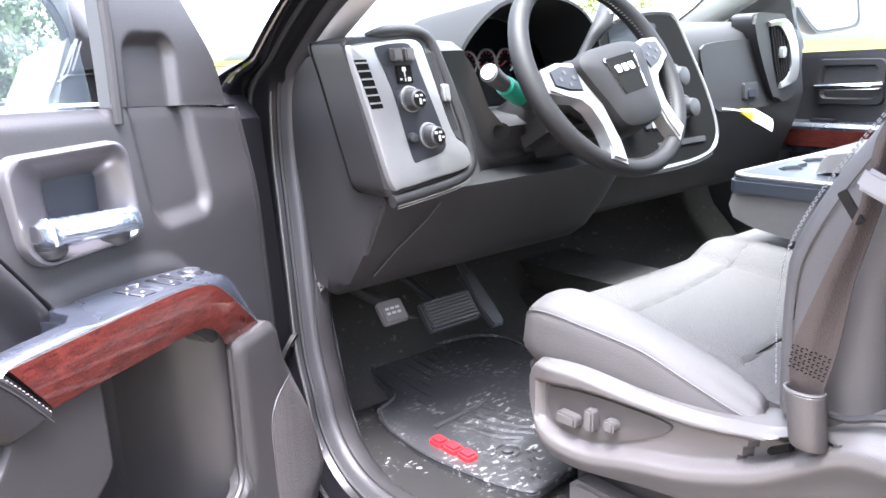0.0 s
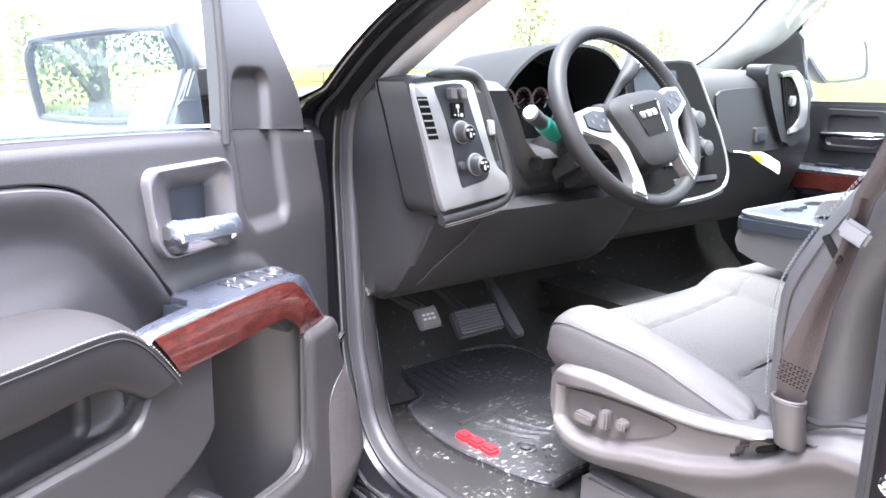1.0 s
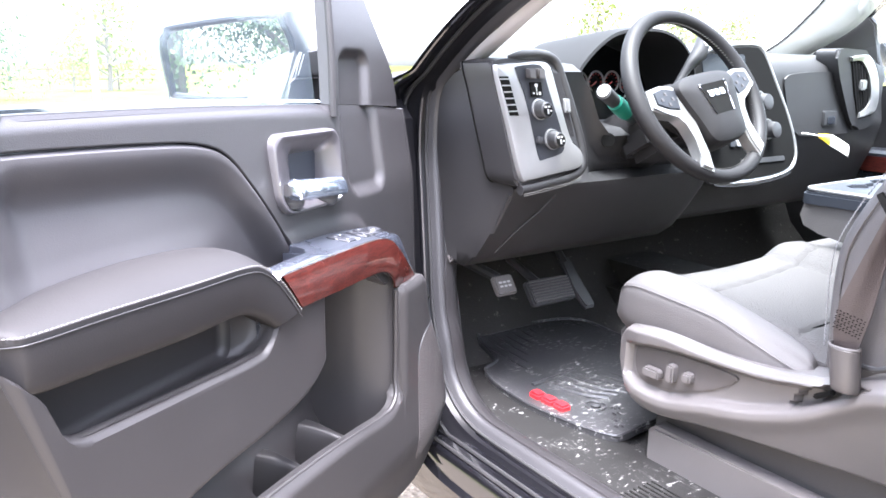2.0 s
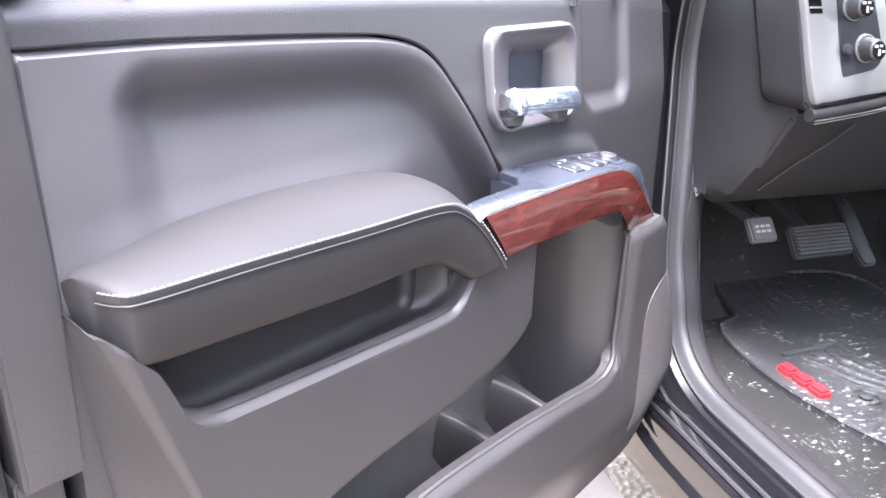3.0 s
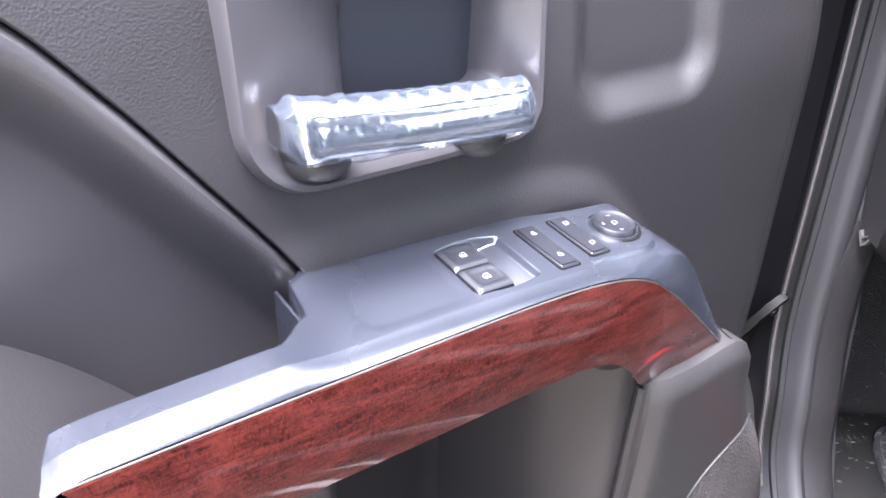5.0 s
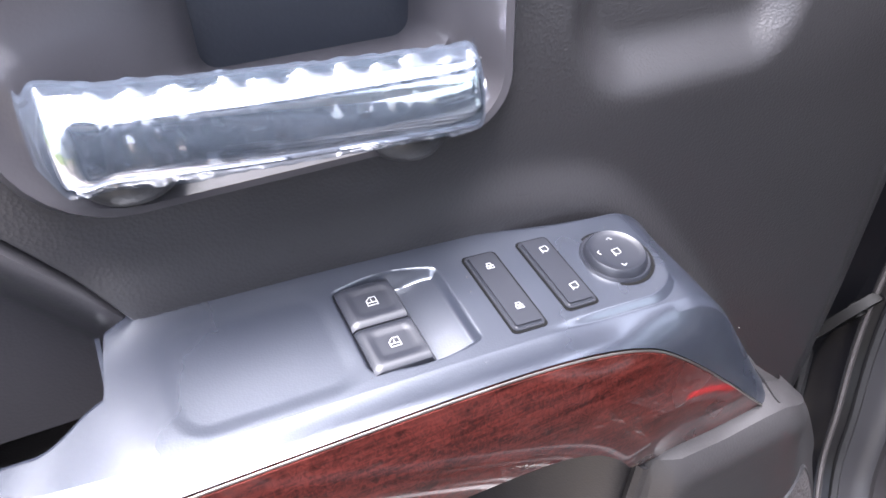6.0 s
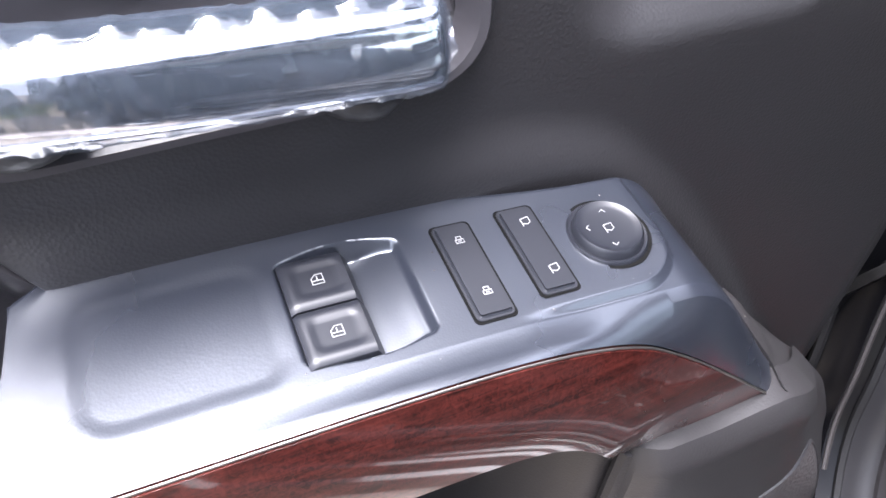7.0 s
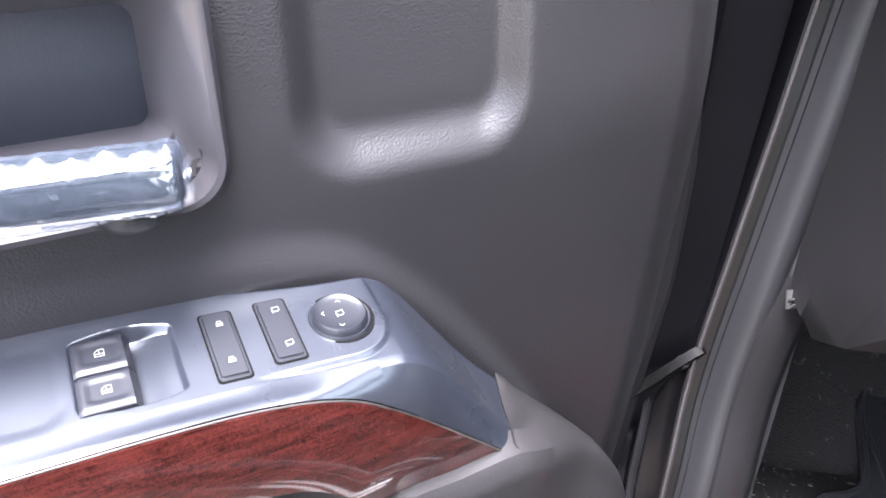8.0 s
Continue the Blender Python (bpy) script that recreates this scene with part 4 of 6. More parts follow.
part("mirror_base", slab([(0.612, 1.40), (0.86, 1.40), (0.855, 1.49), (0.75, 1.506), (0.682, 1.505), (0.651, 1.4596), (0.632, 1.438)], lambda u, z, h: lean(u, h, z), -0.17, -0.10, 0.008), M_DARK, mbody, "grey foot of the mirror")
part("mirror_arm", slab([(0.657, 1.461), (0.735, 1.4625), (0.748, 1.502), (0.686, 1.5005)], lambda u, z, h: lean(u, h, z), -0.104, -0.0945, 0.003), M_DARK, mbody)
part("arm_seam", tube([lean(u, -0.0985, z) for u, z in ((0.64, 1.452), (0.655, 1.459), (0.737, 1.4605), (0.7505, 1.504))], 0.0016, 6), M_SEATTRIM, mbody)
part("mirror_post", box(D(0.80, -0.07, 1.44), (0.08, 0.09, 0.07), 0.01, Euler((0, 0, DA))), M_DARK, mbody)

# crumbs of dust along the lower edge of the switch panel
rng = random.Random(11)
bm = bmesh.new()
for i in range(16):
    u = rng.uniform(0.50, 0.70)
    n = rng.uniform(0.054, 0.066) if i % 3 else rng.uniform(0.0, 0.06)
    s = rng.uniform(0.00018, 0.00045)
    o = D(u, n, surf(u, min(n, 0.0615)) - 0.0009 * max(0, n - 0.0615) / 0.004 + s * 0.4)
    v = [bm.verts.new(o + Vector(k) * s * rng.uniform(0.6, 1.3)) for k in ((1, 0, 0), (-1, 0, 0), (0, 1, 0), (0, -1, 0), (0, 0, 0.7), (0, 0, -0.7))]
    for k in ((0, 2, 4), (2, 1, 4), (1, 3, 4), (3, 0, 4), (2, 0, 5), (1, 2, 5), (3, 1, 5), (0, 3, 5)):
        bm.faces.new([v[q] for q in k])
M_CRUMB = material("pale dust crumbs", (0.09, 0.085, 0.075), 0.9)
tagged(part("crumbs", bm, M_CRUMB, flip=False), "pale dust crumbs on the switch panel", "dust", kind="stuff")


# ---- the cab: x across it to the far door, y ahead, z up ----
XR = 2.42
cab = thing("truck_cab", "black pickup truck cab with grey door seal and dusty sill", "truck", (0.62, 0.4, 0.62))
opening = spline([(0, 0.40, 0.800), (0, 0.7, 0.803), (0, 0.9, 0.804), (0, 1.0, 0.808), (0, 1.062, 0.832), (0, 1.102, 0.875), (0, 1.120, 0.93), (0, 1.146, 1.0), (0, 1.168, 1.11), (0, 1.191, 1.22), (0, 1.209, 1.326), (0, 1.198, 1.425), (0, 1.148, 1.474), (0, 1.03, 1.549), (0, 0.892, 1.613), (0, 0.63, 1.72), (0, 0.47, 1.77), (0, 0.33, 1.79), (0, 0.27, 1.76), (0, 0.258, 1.6), (0, 0.251, 1.0), (0, 0.262, 0.84), (0, 0.32, 0.802)], 6, True)


def lean_in(y, z):
    """How far the front of the opening leans in towards the windscreen."""
    return 0.026 * ease((z - 0.9) / 0.5) * ease((y - 0.25) / 0.4)


def outward(i, d):
    a, b = opening[i - 1], opening[(i + 1) % len(opening)]
    t = (b - a).normalized()
    return Vector((0, t.z, -t.y)) * d


def ring_at(x, d):
    return [opening[i] + outward(i, d) + Vector((x + lean_in(opening[i].y, opening[i].z), 0, 0)) for i in range(len(opening))]


# kick trim: a broad dark cover along the lower front corner, in from the seal
low = [i for i, p in enumerate(opening) if p.y > 0.55 and p.z < 1.125]
part("kick_trim", loft([[opening[i] + outward(i, d) + Vector((x + lean_in(opening[i].y, opening[i].z), 0, 0)) for x, d in [(x + 0.008 * ease((opening[i].z - 1.05) / 0.06), d + 0.0045 * ease((opening[i].z - 1.05) / 0.06)) for x, d in ((0.687, -0.003), (0.690, -0.0095), (0.702, -0.010), (0.716, -0.006), (0.726, 0.004), (0.728, 0.02))]] for i in low]), M_KICK, cab, "smooth dark grey kick trim")
part("door_seal", loft([ring_at(x, d) for x, d in ((0.703, 0.006), (0.7025, -0.002), (0.700, -0.003), (0.698, -0.0005), (0.696, -0.003), (0.690, -0.0065), (0.682, -0.005), (0.676, 0.001), (0.672, 0.006), (0.668, 0.010))], caps=False), M_SEAL, cab, "grey door opening seal", sharp=85)
part("seal_lip", tube([p for p in ring_at(0.669, 0.0105)], 0.004, 6, closed=True, up=Vector((1, 0, 0))), M_RUBBER, cab)


def jamb_at(x, d):
    """The jamb's ring, narrower along the windscreen pillar."""
    out = []
    for p, q in zip(ring_at(x, 0), ring_at(x, d)):
        t = ease((p.z - 1.40) / 0.06) * ease((p.y - 0.2) / 0.1)
        v = p.lerp(q, 1 - 0.75 * t)
        v.x = v.x + (0.668 - v.x) * 0.5 * t
        out.append(v)
    return out


part("jamb_step", loft([jamb_at(x, d) for x, d in ((0.69, 0.006), (0.67, 0.014), (0.655, 0.018), (0.648, 0.03), (0.640, 0.034), (0.632, 0.05))], caps=False), M_JAMB, cab, "dull black jamb step")
part("body_side", loft([jamb_at(x, d) for x, d in ((0.632, 0.05), (0.60, 0.052), (0.592, 0.062), (0.59, 0.075), (0.575, 0.08))], caps=False), M_PAINT, cab, "black painted door jamb")
part("jamb_strip", tube([p for p in jamb_at(0.634, 0.040) if p.y > 0.6], 0.004, 6, up=Vector((1, 0, 0))), M_RUBBER, cab)
part("fender", slab([(1.17, 0.72), (1.18, 1.22), (1.24, 1.24), (2.4, 1.2), (2.4, 1.15), (2.2, 0.72), (1.9, 1.1), (1.6, 1.1), (1.35, 0.7)], lambda y, z, h: Vector((h, y, z)), 0.50, 0.57, 0.01), M_PAINT, cab)
part("a_post", slab([(1.17, 0.74), (1.17, 0.95), (1.19, 1.15), (1.21, 1.38), (1.28, 1.44), (1.28, 0.74)], lambda y, z, h: Vector((h, y, z)), 0.57, 0.66, 0.006), M_JAMB, cab)
# Paler grey tubes imitate the thin light reflections along the glossy jamb.
for x, d, r in ((0.658, 0.0165, 0.0022), (0.618, 0.0515, 0.0014)):
    part("jamb_line", tube([p for p in ring_at(x, d) if p.y > 0.9 and 0.84 < p.z < 1.45], r, 6, up=Vector((1, 0, 0))), M_SEATPOD, cab, "thin pale line standing in for a jamb reflection")
part("rocker", loft([[Vector((x, y, z)) for x, z in ((0.70, 0.795), (0.665, 0.792), (0.655, 0.778), (0.62, 0.772), (0.6, 0.765), (0.59, 0.74), (0.585, 0.66), (0.62, 0.62), (0.70, 0.62))] for y in (-0.3, 0.4, 0.8, 1.06, 1.13)]), M_PAINT, cab, "glossy black rocker panel")
for x, z in ((0.634, 0.777), (0.612, 0.771)):
    part("rocker_seal", tube([(x, y, z) for y in (-0.2, 0.4, 0.9, 1.08)], 0.004, 6), M_RUBBER, cab)
part("sill_plate", slab([(-0.2, 0.69), (0.62, 0.69), (0.95, 0.69), (1.05, 0.695), (1.13, 0.71), (1.24, 0.74), (1.24, 0.90), (1.15, 0.86), (1.0, 0.835), (0.8, 0.86), (-0.2, 0.86)], lambda y, x, h: Vector((x, y, h + 0.004 * ease((y - 0.9) / 0.15))), 0.77, 0.806, 0.006), M_SILL, cab, "dusty black sill plate")
for i in range(9):
    part("sill_rib", box((0.708 + 0.0105 * i, 0.3, 0.8075), (0.004, 0.74, 0.004), 0.001), M_SILL, cab)
part("floor_pan", slab([(0.70, -0.5), (XR, -0.5), (XR, 1.65), (0.70, 1.65)], lambda x, y, h: Vector((x, y, h)), 0.74, 0.79), M_CARPET, cab, "charcoal carpet floor")
part("toe_board", sheet([[Vector((x, y, z)) for y, z in ((1.22, 0.785), (1.32, 0.82), (1.45, 0.95), (1.52, 1.1), (1.55, 1.45))] for x in (0.70, 1.3, XR)]), M_CARPET, cab)
part("kick_panel", slab([(1.05, 0.80), (1.11, 0.84), (1.14, 0.9), (1.16, 1.02), (1.18, 1.10), (1.20, 1.16), (1.6, 1.16), (1.6, 0.80)], lambda y, z, h: Vector((h, y, z)), 0.705, 0.735, 0.008), M_DARK, cab, "dark grey kick panel")
part("far_kick_panel", slab([(1.2, 0.79), (1.7, 0.79), (1.7, 1.46), (1.3, 1.46), (1.2, 1.3)], lambda y, z, h: Vector((XR - h, y, z)), -0.03, 0.03, 0.005), M_DARK, cab)
part("cab_back", box(((0.7 + XR) / 2, -0.55, 1.25), (XR - 0.6, 0.05, 1.2)), M_TRIM, cab)
part("roof", box(((0.7 + XR) / 2, 0.02, 1.84), (XR - 0.62, 1.1, 0.05), 0.02), M_PAINT, cab)
# Rear body, never in view: added to block light from behind the door.
part("rear_side", slab([(-2.1, 0.70), (-0.27, 0.70), (-0.27, 1.80), (-0.4, 1.84), (-1.75, 1.86), (-2.05, 1.74), (-2.1, 1.35)], lambda y, z, h: Vector((h, y, z)), 0.57, 0.62, 0.02), M_PAINT, cab, "unseen plain black rear side of the cab")
part("bed_side", slab([(-4.0, 0.70), (-2.13, 0.70), (-2.13, 1.34), (-4.0, 1.34)], lambda y, z, h: Vector((h, y, z)), 0.57, 0.62, 0.02), M_PAINT, cab, "unseen plain black side of the bed")
part("rear_roof", box(((0.7 + XR) / 2, -1.25, 1.85), (XR - 0.62, 1.6, 0.05), 0.02), M_PAINT, cab)
part("headliner", box(((0.7 + XR) / 2, 0.02, 1.805), (XR - 0.68, 1.06, 0.012)), M_HEAD, cab, "pale headliner")
part("rear_post", slab([(-0.25, 0.75), (0.196, 0.75), (0.196, 1.8), (-0.25, 1.8)], lambda y, z, h: Vector((h, y, z)), 0.605, 0.66, 0.012), M_PAINT, cab, "black painted rear door post")
part("post_trim", slab([(-0.25, 0.82), (0.21, 0.82), (0.21, 1.78), (-0.25, 1.78)], lambda y, z, h: Vector((h, y, z)), 0.702, 0.735, 0.01), M_SEATSIDE, cab, "grey post trim")
part("striker", tube(spline([(0.598, 0.13, 1.164), (0.598, 0.17, 1.170), (0.598, 0.198, 1.174), (0.598, 0.2055, 1.180), (0.598, 0.199, 1.1865), (0.598, 0.17, 1.184), (0.598, 0.13, 1.178)], 5), 0.0042, 8), M_CHROME, cab, "bright steel door striker")
near_pillar = spline([(0.728, 1.30, 1.42), (0.732, 1.12, 1.50), (0.75, 0.9, 1.625), (0.80, 0.62, 1.76), (0.82, 0.5, 1.80)], 5)
part("pillar_cover", tube(near_pillar, 0.024, 12, flat=0.9), M_PILLAR, cab, "light grey windscreen pillar cover")
front = spline([(2.25, 1.60, 1.485), (2.25, 1.517, 1.535), (2.25, 1.448, 1.579), (2.25, 1.358, 1.662), (2.24, 1.272, 1.742), (2.2, 1.05, 1.84), (2.16, 0.55, 1.87)], 5)
rear = spline([(2.38, 1.53, 1.46), (2.37, 1.445, 1.523), (2.36, 1.31, 1.595), (2.35, 1.235, 1.655), (2.33, 1.145, 1.742), (2.28, 0.92, 1.84), (2.24, 0.5, 1.87)], 5)
part("far_pillar_cover", loft([[a, a.lerp(b, 0.3) + Vector((-0.02, -0.014, 0)), a.lerp(b, 0.75) + Vector((-0.018, -0.014, 0)), b, b + Vector((0.03, 0.03, 0)), a + Vector((0.04, 0.06, 0.01))] for a, b in zip(front, rear)]), M_HEAD, cab, "pale windscreen pillar cover", sharp=60)
part("screen_seal", tube([p + Vector((-0.004, 0.004, 0.002)) for p in front], 0.0045, 8), M_RUBBER, cab, "black edge of the windscreen")
part("pillar_grip", tube(spline([(2.30, 1.235, 1.655), (2.27, 1.22, 1.67), (2.255, 1.18, 1.715), (2.24, 1.10, 1.79), (2.25, 1.06, 1.815)], 5), 0.014, 10), M_HEAD, cab, "pale grab handle on the pillar")
part("windscreen", sheet([[Vector((x, 1.72 - 1.22 * t - 0.08 * (2 * (x - 1.57) / 1.6) ** 2 * (1 - t), 1.43 + 0.36 * t)) for t in (0, 0.25, 0.5, 0.75, 1)] for x in [0.74 + 1.66 * i / 12 for i in range(13)]]), M_WIND, cab, "clear windscreen")
part("hood", sheet([[Vector((x, 1.75 + 1.2 * t, 1.27 - 0.06 * t ** 2 - 0.06 * (2 * (x - 1.57) / 1.9) ** 4)) for t in (0, 0.3, 0.6, 1)] for x in [0.6 + 1.95 * i / 12 for i in range(13)]]), M_PAINT, cab, "black hood")
part("cowl", box((1.57, 1.70, 1.33), (1.8, 0.16, 0.06), 0.01), M_DARK, cab)
part("running_board", loft([[Vector((x, y, z)) for x, z in ((0.60, 0.56), (0.50, 0.57), (0.485, 0.555), (0.49, 0.53), (0.60, 0.52))] for y in (-0.6, 0.2, 0.8, 1.35)]), M_BOARD, cab, "dusty tan running board")

# far door
fd = thing("passenger_door", "closed charcoal passenger door with chrome handle and burgundy wood strip", "car door", (XR, 0.8, 0.8))
part("trim", slab([(0.0, 0.8), (1.32, 0.8), (1.32, 1.3), (1.26, 1.43), (0.0, 1.46)], lambda y, z, h: Vector((XR - h, y, z)), -0.02, 0.02, 0.012), M_TRIM, fd)
hb = [[Vector((XR - n, y, z)) for y, z in rounded(y0, z0, y1, z1, r, 5)] for y0, z0, y1, z1, r, n in ((0.955, 1.285, 1.148, 1.412, 0.02, 0.018), (0.957, 1.287, 1.146, 1.41, 0.02, 0.03), (0.975, 1.30, 1.13, 1.395, 0.016, 0.03), (0.985, 1.31, 1.115, 1.388, 0.01, 0.005))]
h2 = part("door_handle", loft(hb, caps=False), M_TRIM, fd)
part("cup", box((XR - 0.004, 1.05, 1.348), (0.004, 0.13, 0.08)), M_BLUE, h2)
part("lever", tube([(XR - 0.03, 1.142, 1.334), (XR - 0.055, 1.13, 1.334), (XR - 0.058, 1.05, 1.336), (XR - 0.055, 0.98, 1.338), (XR - 0.03, 0.965, 1.338)], 0.011, 10), M_CHROME, h2, "chrome lever")
part("armrest", loft([[Vector((x, y, z + 0.0)) for x, z in ((XR - 0.02, 1.238), (XR - 0.085, 1.236), (XR - 0.095, 1.225), (XR - 0.09, 1.15), (XR - 0.02, 1.14))] for y in (0.3, 0.7, 1.0, 1.17, 1.20)]), M_BLUE, fd)
part("wood_strip", slab([(0.5, 1.168), (1.20, 1.168), (1.205, 1.20), (1.19, 1.216), (0.5, 1.222)], lambda y, z, h: Vector((XR - h, y, z)), 0.09, 0.099, 0.002), M_WOOD, fd, "glossy burgundy wood veneer strip")
part("window_switch", box((XR - 0.055, 1.10, 1.241), (0.04, 0.07, 0.008), 0.003), M_BUTTON, fd)
g2 = part("window_pane", slab([(0.0, 1.45), (1.40, 1.45), (1.28, 1.60), (1.12, 1.74), (0.9, 1.83), (0.0, 1.85)], lambda y, z, h: Vector((XR - h, y, z)), 0.0, 0.004), M_GLASS, fd)
g2.visible_shadow = False
part("window_frame", tube([(XR, 1.46, 1.50), (XR, 1.34, 1.60), (XR - 0.01, 1.18, 1.74), (XR - 0.04, 0.95, 1.835), (XR - 0.07, 0.6, 1.86), (XR - 0.08, 0.0, 1.865)], 0.014, 8), M_PAINT, fd)
pm = [(-0.025, 1.615), (-0.012, 1.628), (0.02, 1.634), (0.10, 1.634), (0.158, 1.630), (0.184, 1.612), (0.196, 1.56), (0.200, 1.525), (0.186, 1.507), (0.13, 1.498), (0.07, 1.493), (0.045, 1.502), (-0.002, 1.552), (-0.024, 1.59)]
pmo = [(v.x, v.y) for v in spline([(a, b, 0) for a, b in pm], 3, True)]


def pm_at(a, b, h):
    """Plane of the far mirror's glass, turned towards the driver."""
    return Vector((2.6, 1.3, 0)) + Vector((0.8924, -0.4512, 0)) * a + Vector((0, 0, b)) + Vector((-0.4512, -0.8924, 0)) * h


part("sail_panel", slab([(1.20, 1.44), (1.47, 1.44), (1.46, 1.52), (1.38, 1.60), (1.27, 1.645), (1.245, 1.62), (1.235, 1.53)], lambda y, z, h: Vector((XR - h, y, z)), -0.01, 0.02, 0.006), M_KICK, fd, "dark mirror sail panel")
mh = part("mirror_housing", loft([[pm_at(a, b, h) for a, b in shrink(pmo, k)] for k, h in ((0.99, 0.002), (1.09, 0.004), (1.14, -0.01), (1.14, -0.04), (0.95, -0.1), (0.5, -0.13))]), M_DARK, fd, "black outside mirror")
part("mirror_arm", box((2.52, 1.34, 1.50), (0.2, 0.05, 0.05), 0.015), M_DARK, mh)
part("mirror_glass", slab(shrink(pmo, 0.98), pm_at, -0.002, 0.0035), M_MIRROR, mh)

# ---- dashboard ----
dash = thing("dashboard", "charcoal dashboard with satin silver vent panels and stitched lower pad", "dashboard", (1.55, 1.3, 1.15))


def dash_section(x):
    """Outline of the dash at x, as (y, z)."""
    hood = ease((x - 0.92) / 0.06) * ease((1.34 - x) / 0.06)
    end = ease((x - 0.69) / 0.03)
    far = ease((x - 1.30) / 0.06)
    aft = 0.10 * far
    brow = 1.492 - 0.125 * hood - 0.012 * (1 - end) + 0.03 * far
    out = [(1.66, 1.42), (1.45, 1.46), (1.25, brow - 0.012), (1.12 + 0.03 * far, brow), (1.045 - 0.02 * hood + 0.03 * far, brow - 0.006 - 0.006 * far), (1.018 - 0.02 * hood + 0.022 * far, brow - 0.02 - 0.012 * far), (1.03, brow - 0.06), (1.03, 1.40 - 0.10 * hood), (1.02, 1.33 - 0.04 * hood), (1.0 + 0.03 * hood + 0.03 * far, 1.275), (0.985 + 0.05 * far, 1.262), (0.99 + 0.05 * far, 1.245), (1.04 + 0.03 * far, 1.17), (1.085, 1.115), (1.12, 1.09), (1.35, 1.09), (1.6, 1.15)]
    return [(y + (aft if y < 1.2 else 0), z) for y, z in out]


xs = [0.69, 0.6905, 0.692, 0.695, 0.70, 0.706, 0.713, 0.72, 0.74, 0.78, 0.84, 0.88, 0.90, 0.92, 0.94, 0.96, 0.99, 1.03, 1.08, 1.13, 1.18, 1.23, 1.27, 1.29, 1.31, 1.33, 1.35, 1.40, 1.5, 1.6, 1.7, 1.8, 1.9, 2.0, 2.1, 2.2, 2.25, 2.262, 2.268]
rings = []
for x in xs:
    ins = 0.012 * (1 - ease((x - 0.69) / 0.012))
    rings.append([Vector((x + 0.02 * (1 - ease((x - 0.69) / 0.08)), max(y + (ins if y < 1.2 else -ins), (1.062 - (x - 0.69) * 1.2) if z > 1.30 and x < 0.80 else 0, (1.195 - 0.21 * ((x - 0.69) / 0.03) ** 0.45) if 1.09 < z and x < 0.72 else 0), z - (ins if z > 1.3 else -ins))) for y, z in dash_section(x)])
body = part("dash_body", loft(rings), M_DASH, dash, "charcoal moulded dash body", sharp=50)
edge = spline([(0.708, 1.115, 1.096), (0.714, 1.1, 1.105), (0.717, 1.066, 1.141), (0.721, 1.034, 1.18), (0.721, 1.008, 1.22), (0.719, 0.990, 1.25)], 5)
part("bolster_edge", tube([p + Vector((0.0135, 0.0035, 0.002)) for p in edge], 0.0038, 10), M_DASH, body, "rounded grey edge of the knee bolster")
part("dash_seam", tube([(0.838, 0.987, 1.243), (0.815, 1.005, 1.21), (0.785, 1.038, 1.168), (0.765, 1.075, 1.122)], 0.0016, 6), M_DARK, body)


def panel_at(x, z, h):
    """The switch and vent panel left of the wheel, tilted back a little."""
    return Vector((x, 0.985 + (z - 1.38) * 0.22 + (x - 0.78) * 0.05 - h, z))


pod_o = [(v.x, v.y) for v in spline([(0.683, 1.478, 0), (0.692, 1.490, 0), (0.75, 1.497, 0), (0.80, 1.500, 0), (0.843, 1.488, 0), (0.86, 1.45, 0), (0.886, 1.36, 0), (0.893, 1.312, 0), (0.882, 1.288, 0), (0.85, 1.278, 0), (0.80, 1.273, 0), (0.745, 1.269, 0), (0.722, 1.272, 0), (0.711, 1.286, 0), (0.706, 1.32, 0), (0.697, 1.38, 0), (0.689, 1.44, 0)], 4, True)]
vp = part("vent_panel", slab(pod_o, panel_at, -0.085, 0.006, 0.005, 3), M_DASH, dash, "vent and switch panel with silver surround")
roll = spline([(0.728, 1.497, 0), (0.76, 1.501, 0), (0.80, 1.503, 0), (0.838, 1.493, 0), (0.856, 1.455, 0), (0.883, 1.36, 0), (0.889, 1.313, 0), (0.878, 1.291, 0), (0.845, 1.279, 0), (0.775, 1.271, 0), (0.722, 1.2665, 0)], 5)
part("pod_roll", tube([panel_at(p.x, p.y, 0.004) for p in roll], [min(0.0095, 0.003 + 0.0012 * i) for i in range(len(roll))], 10, up=Vector((0, 1, 0))), M_DASH, vp, "soft rolled edge of the vent pod")
part("pod_groove", tube([panel_at(x, z, -0.078) + Vector((-0.001, 0, 0)) for x, z in pod_o[-22:] + pod_o[:4]], 0.0016, 6), M_GAP, vp, "dark groove round the pod side")
for k in (0, 1):
    part("stitching", stitches([panel_at(p.x, p.y - 0.006 - 0.004 * k, 0.0145 - 0.002 * k) for p in roll[36:]], 0.0045, 0.0006), M_THREAD, vp)
silver = [(v.x, v.y) for v in spline([(0.687, 1.472, 0), (0.700, 1.484, 0), (0.75, 1.488, 0), (0.80, 1.4895, 0), (0.817, 1.481, 0), (0.826, 1.45, 0), (0.845, 1.37, 0), (0.856, 1.343, 0), (0.874, 1.328, 0), (0.879, 1.311, 0), (0.866, 1.297, 0), (0.80, 1.290, 0), (0.738, 1.284, 0), (0.719, 1.29, 0), (0.704, 1.37, 0)], 4, True)]
part("silver_surround", loft([[panel_at(x, z, h) for x, z in shrink(silver, k)] for k, h in ((1.0, 0.0), (1.0, 0.013), (0.985, 0.0165), (0.94, 0.018), (0.5, 0.018), (0.1, 0.018))]), M_SILVER, vp, "satin silver surround")
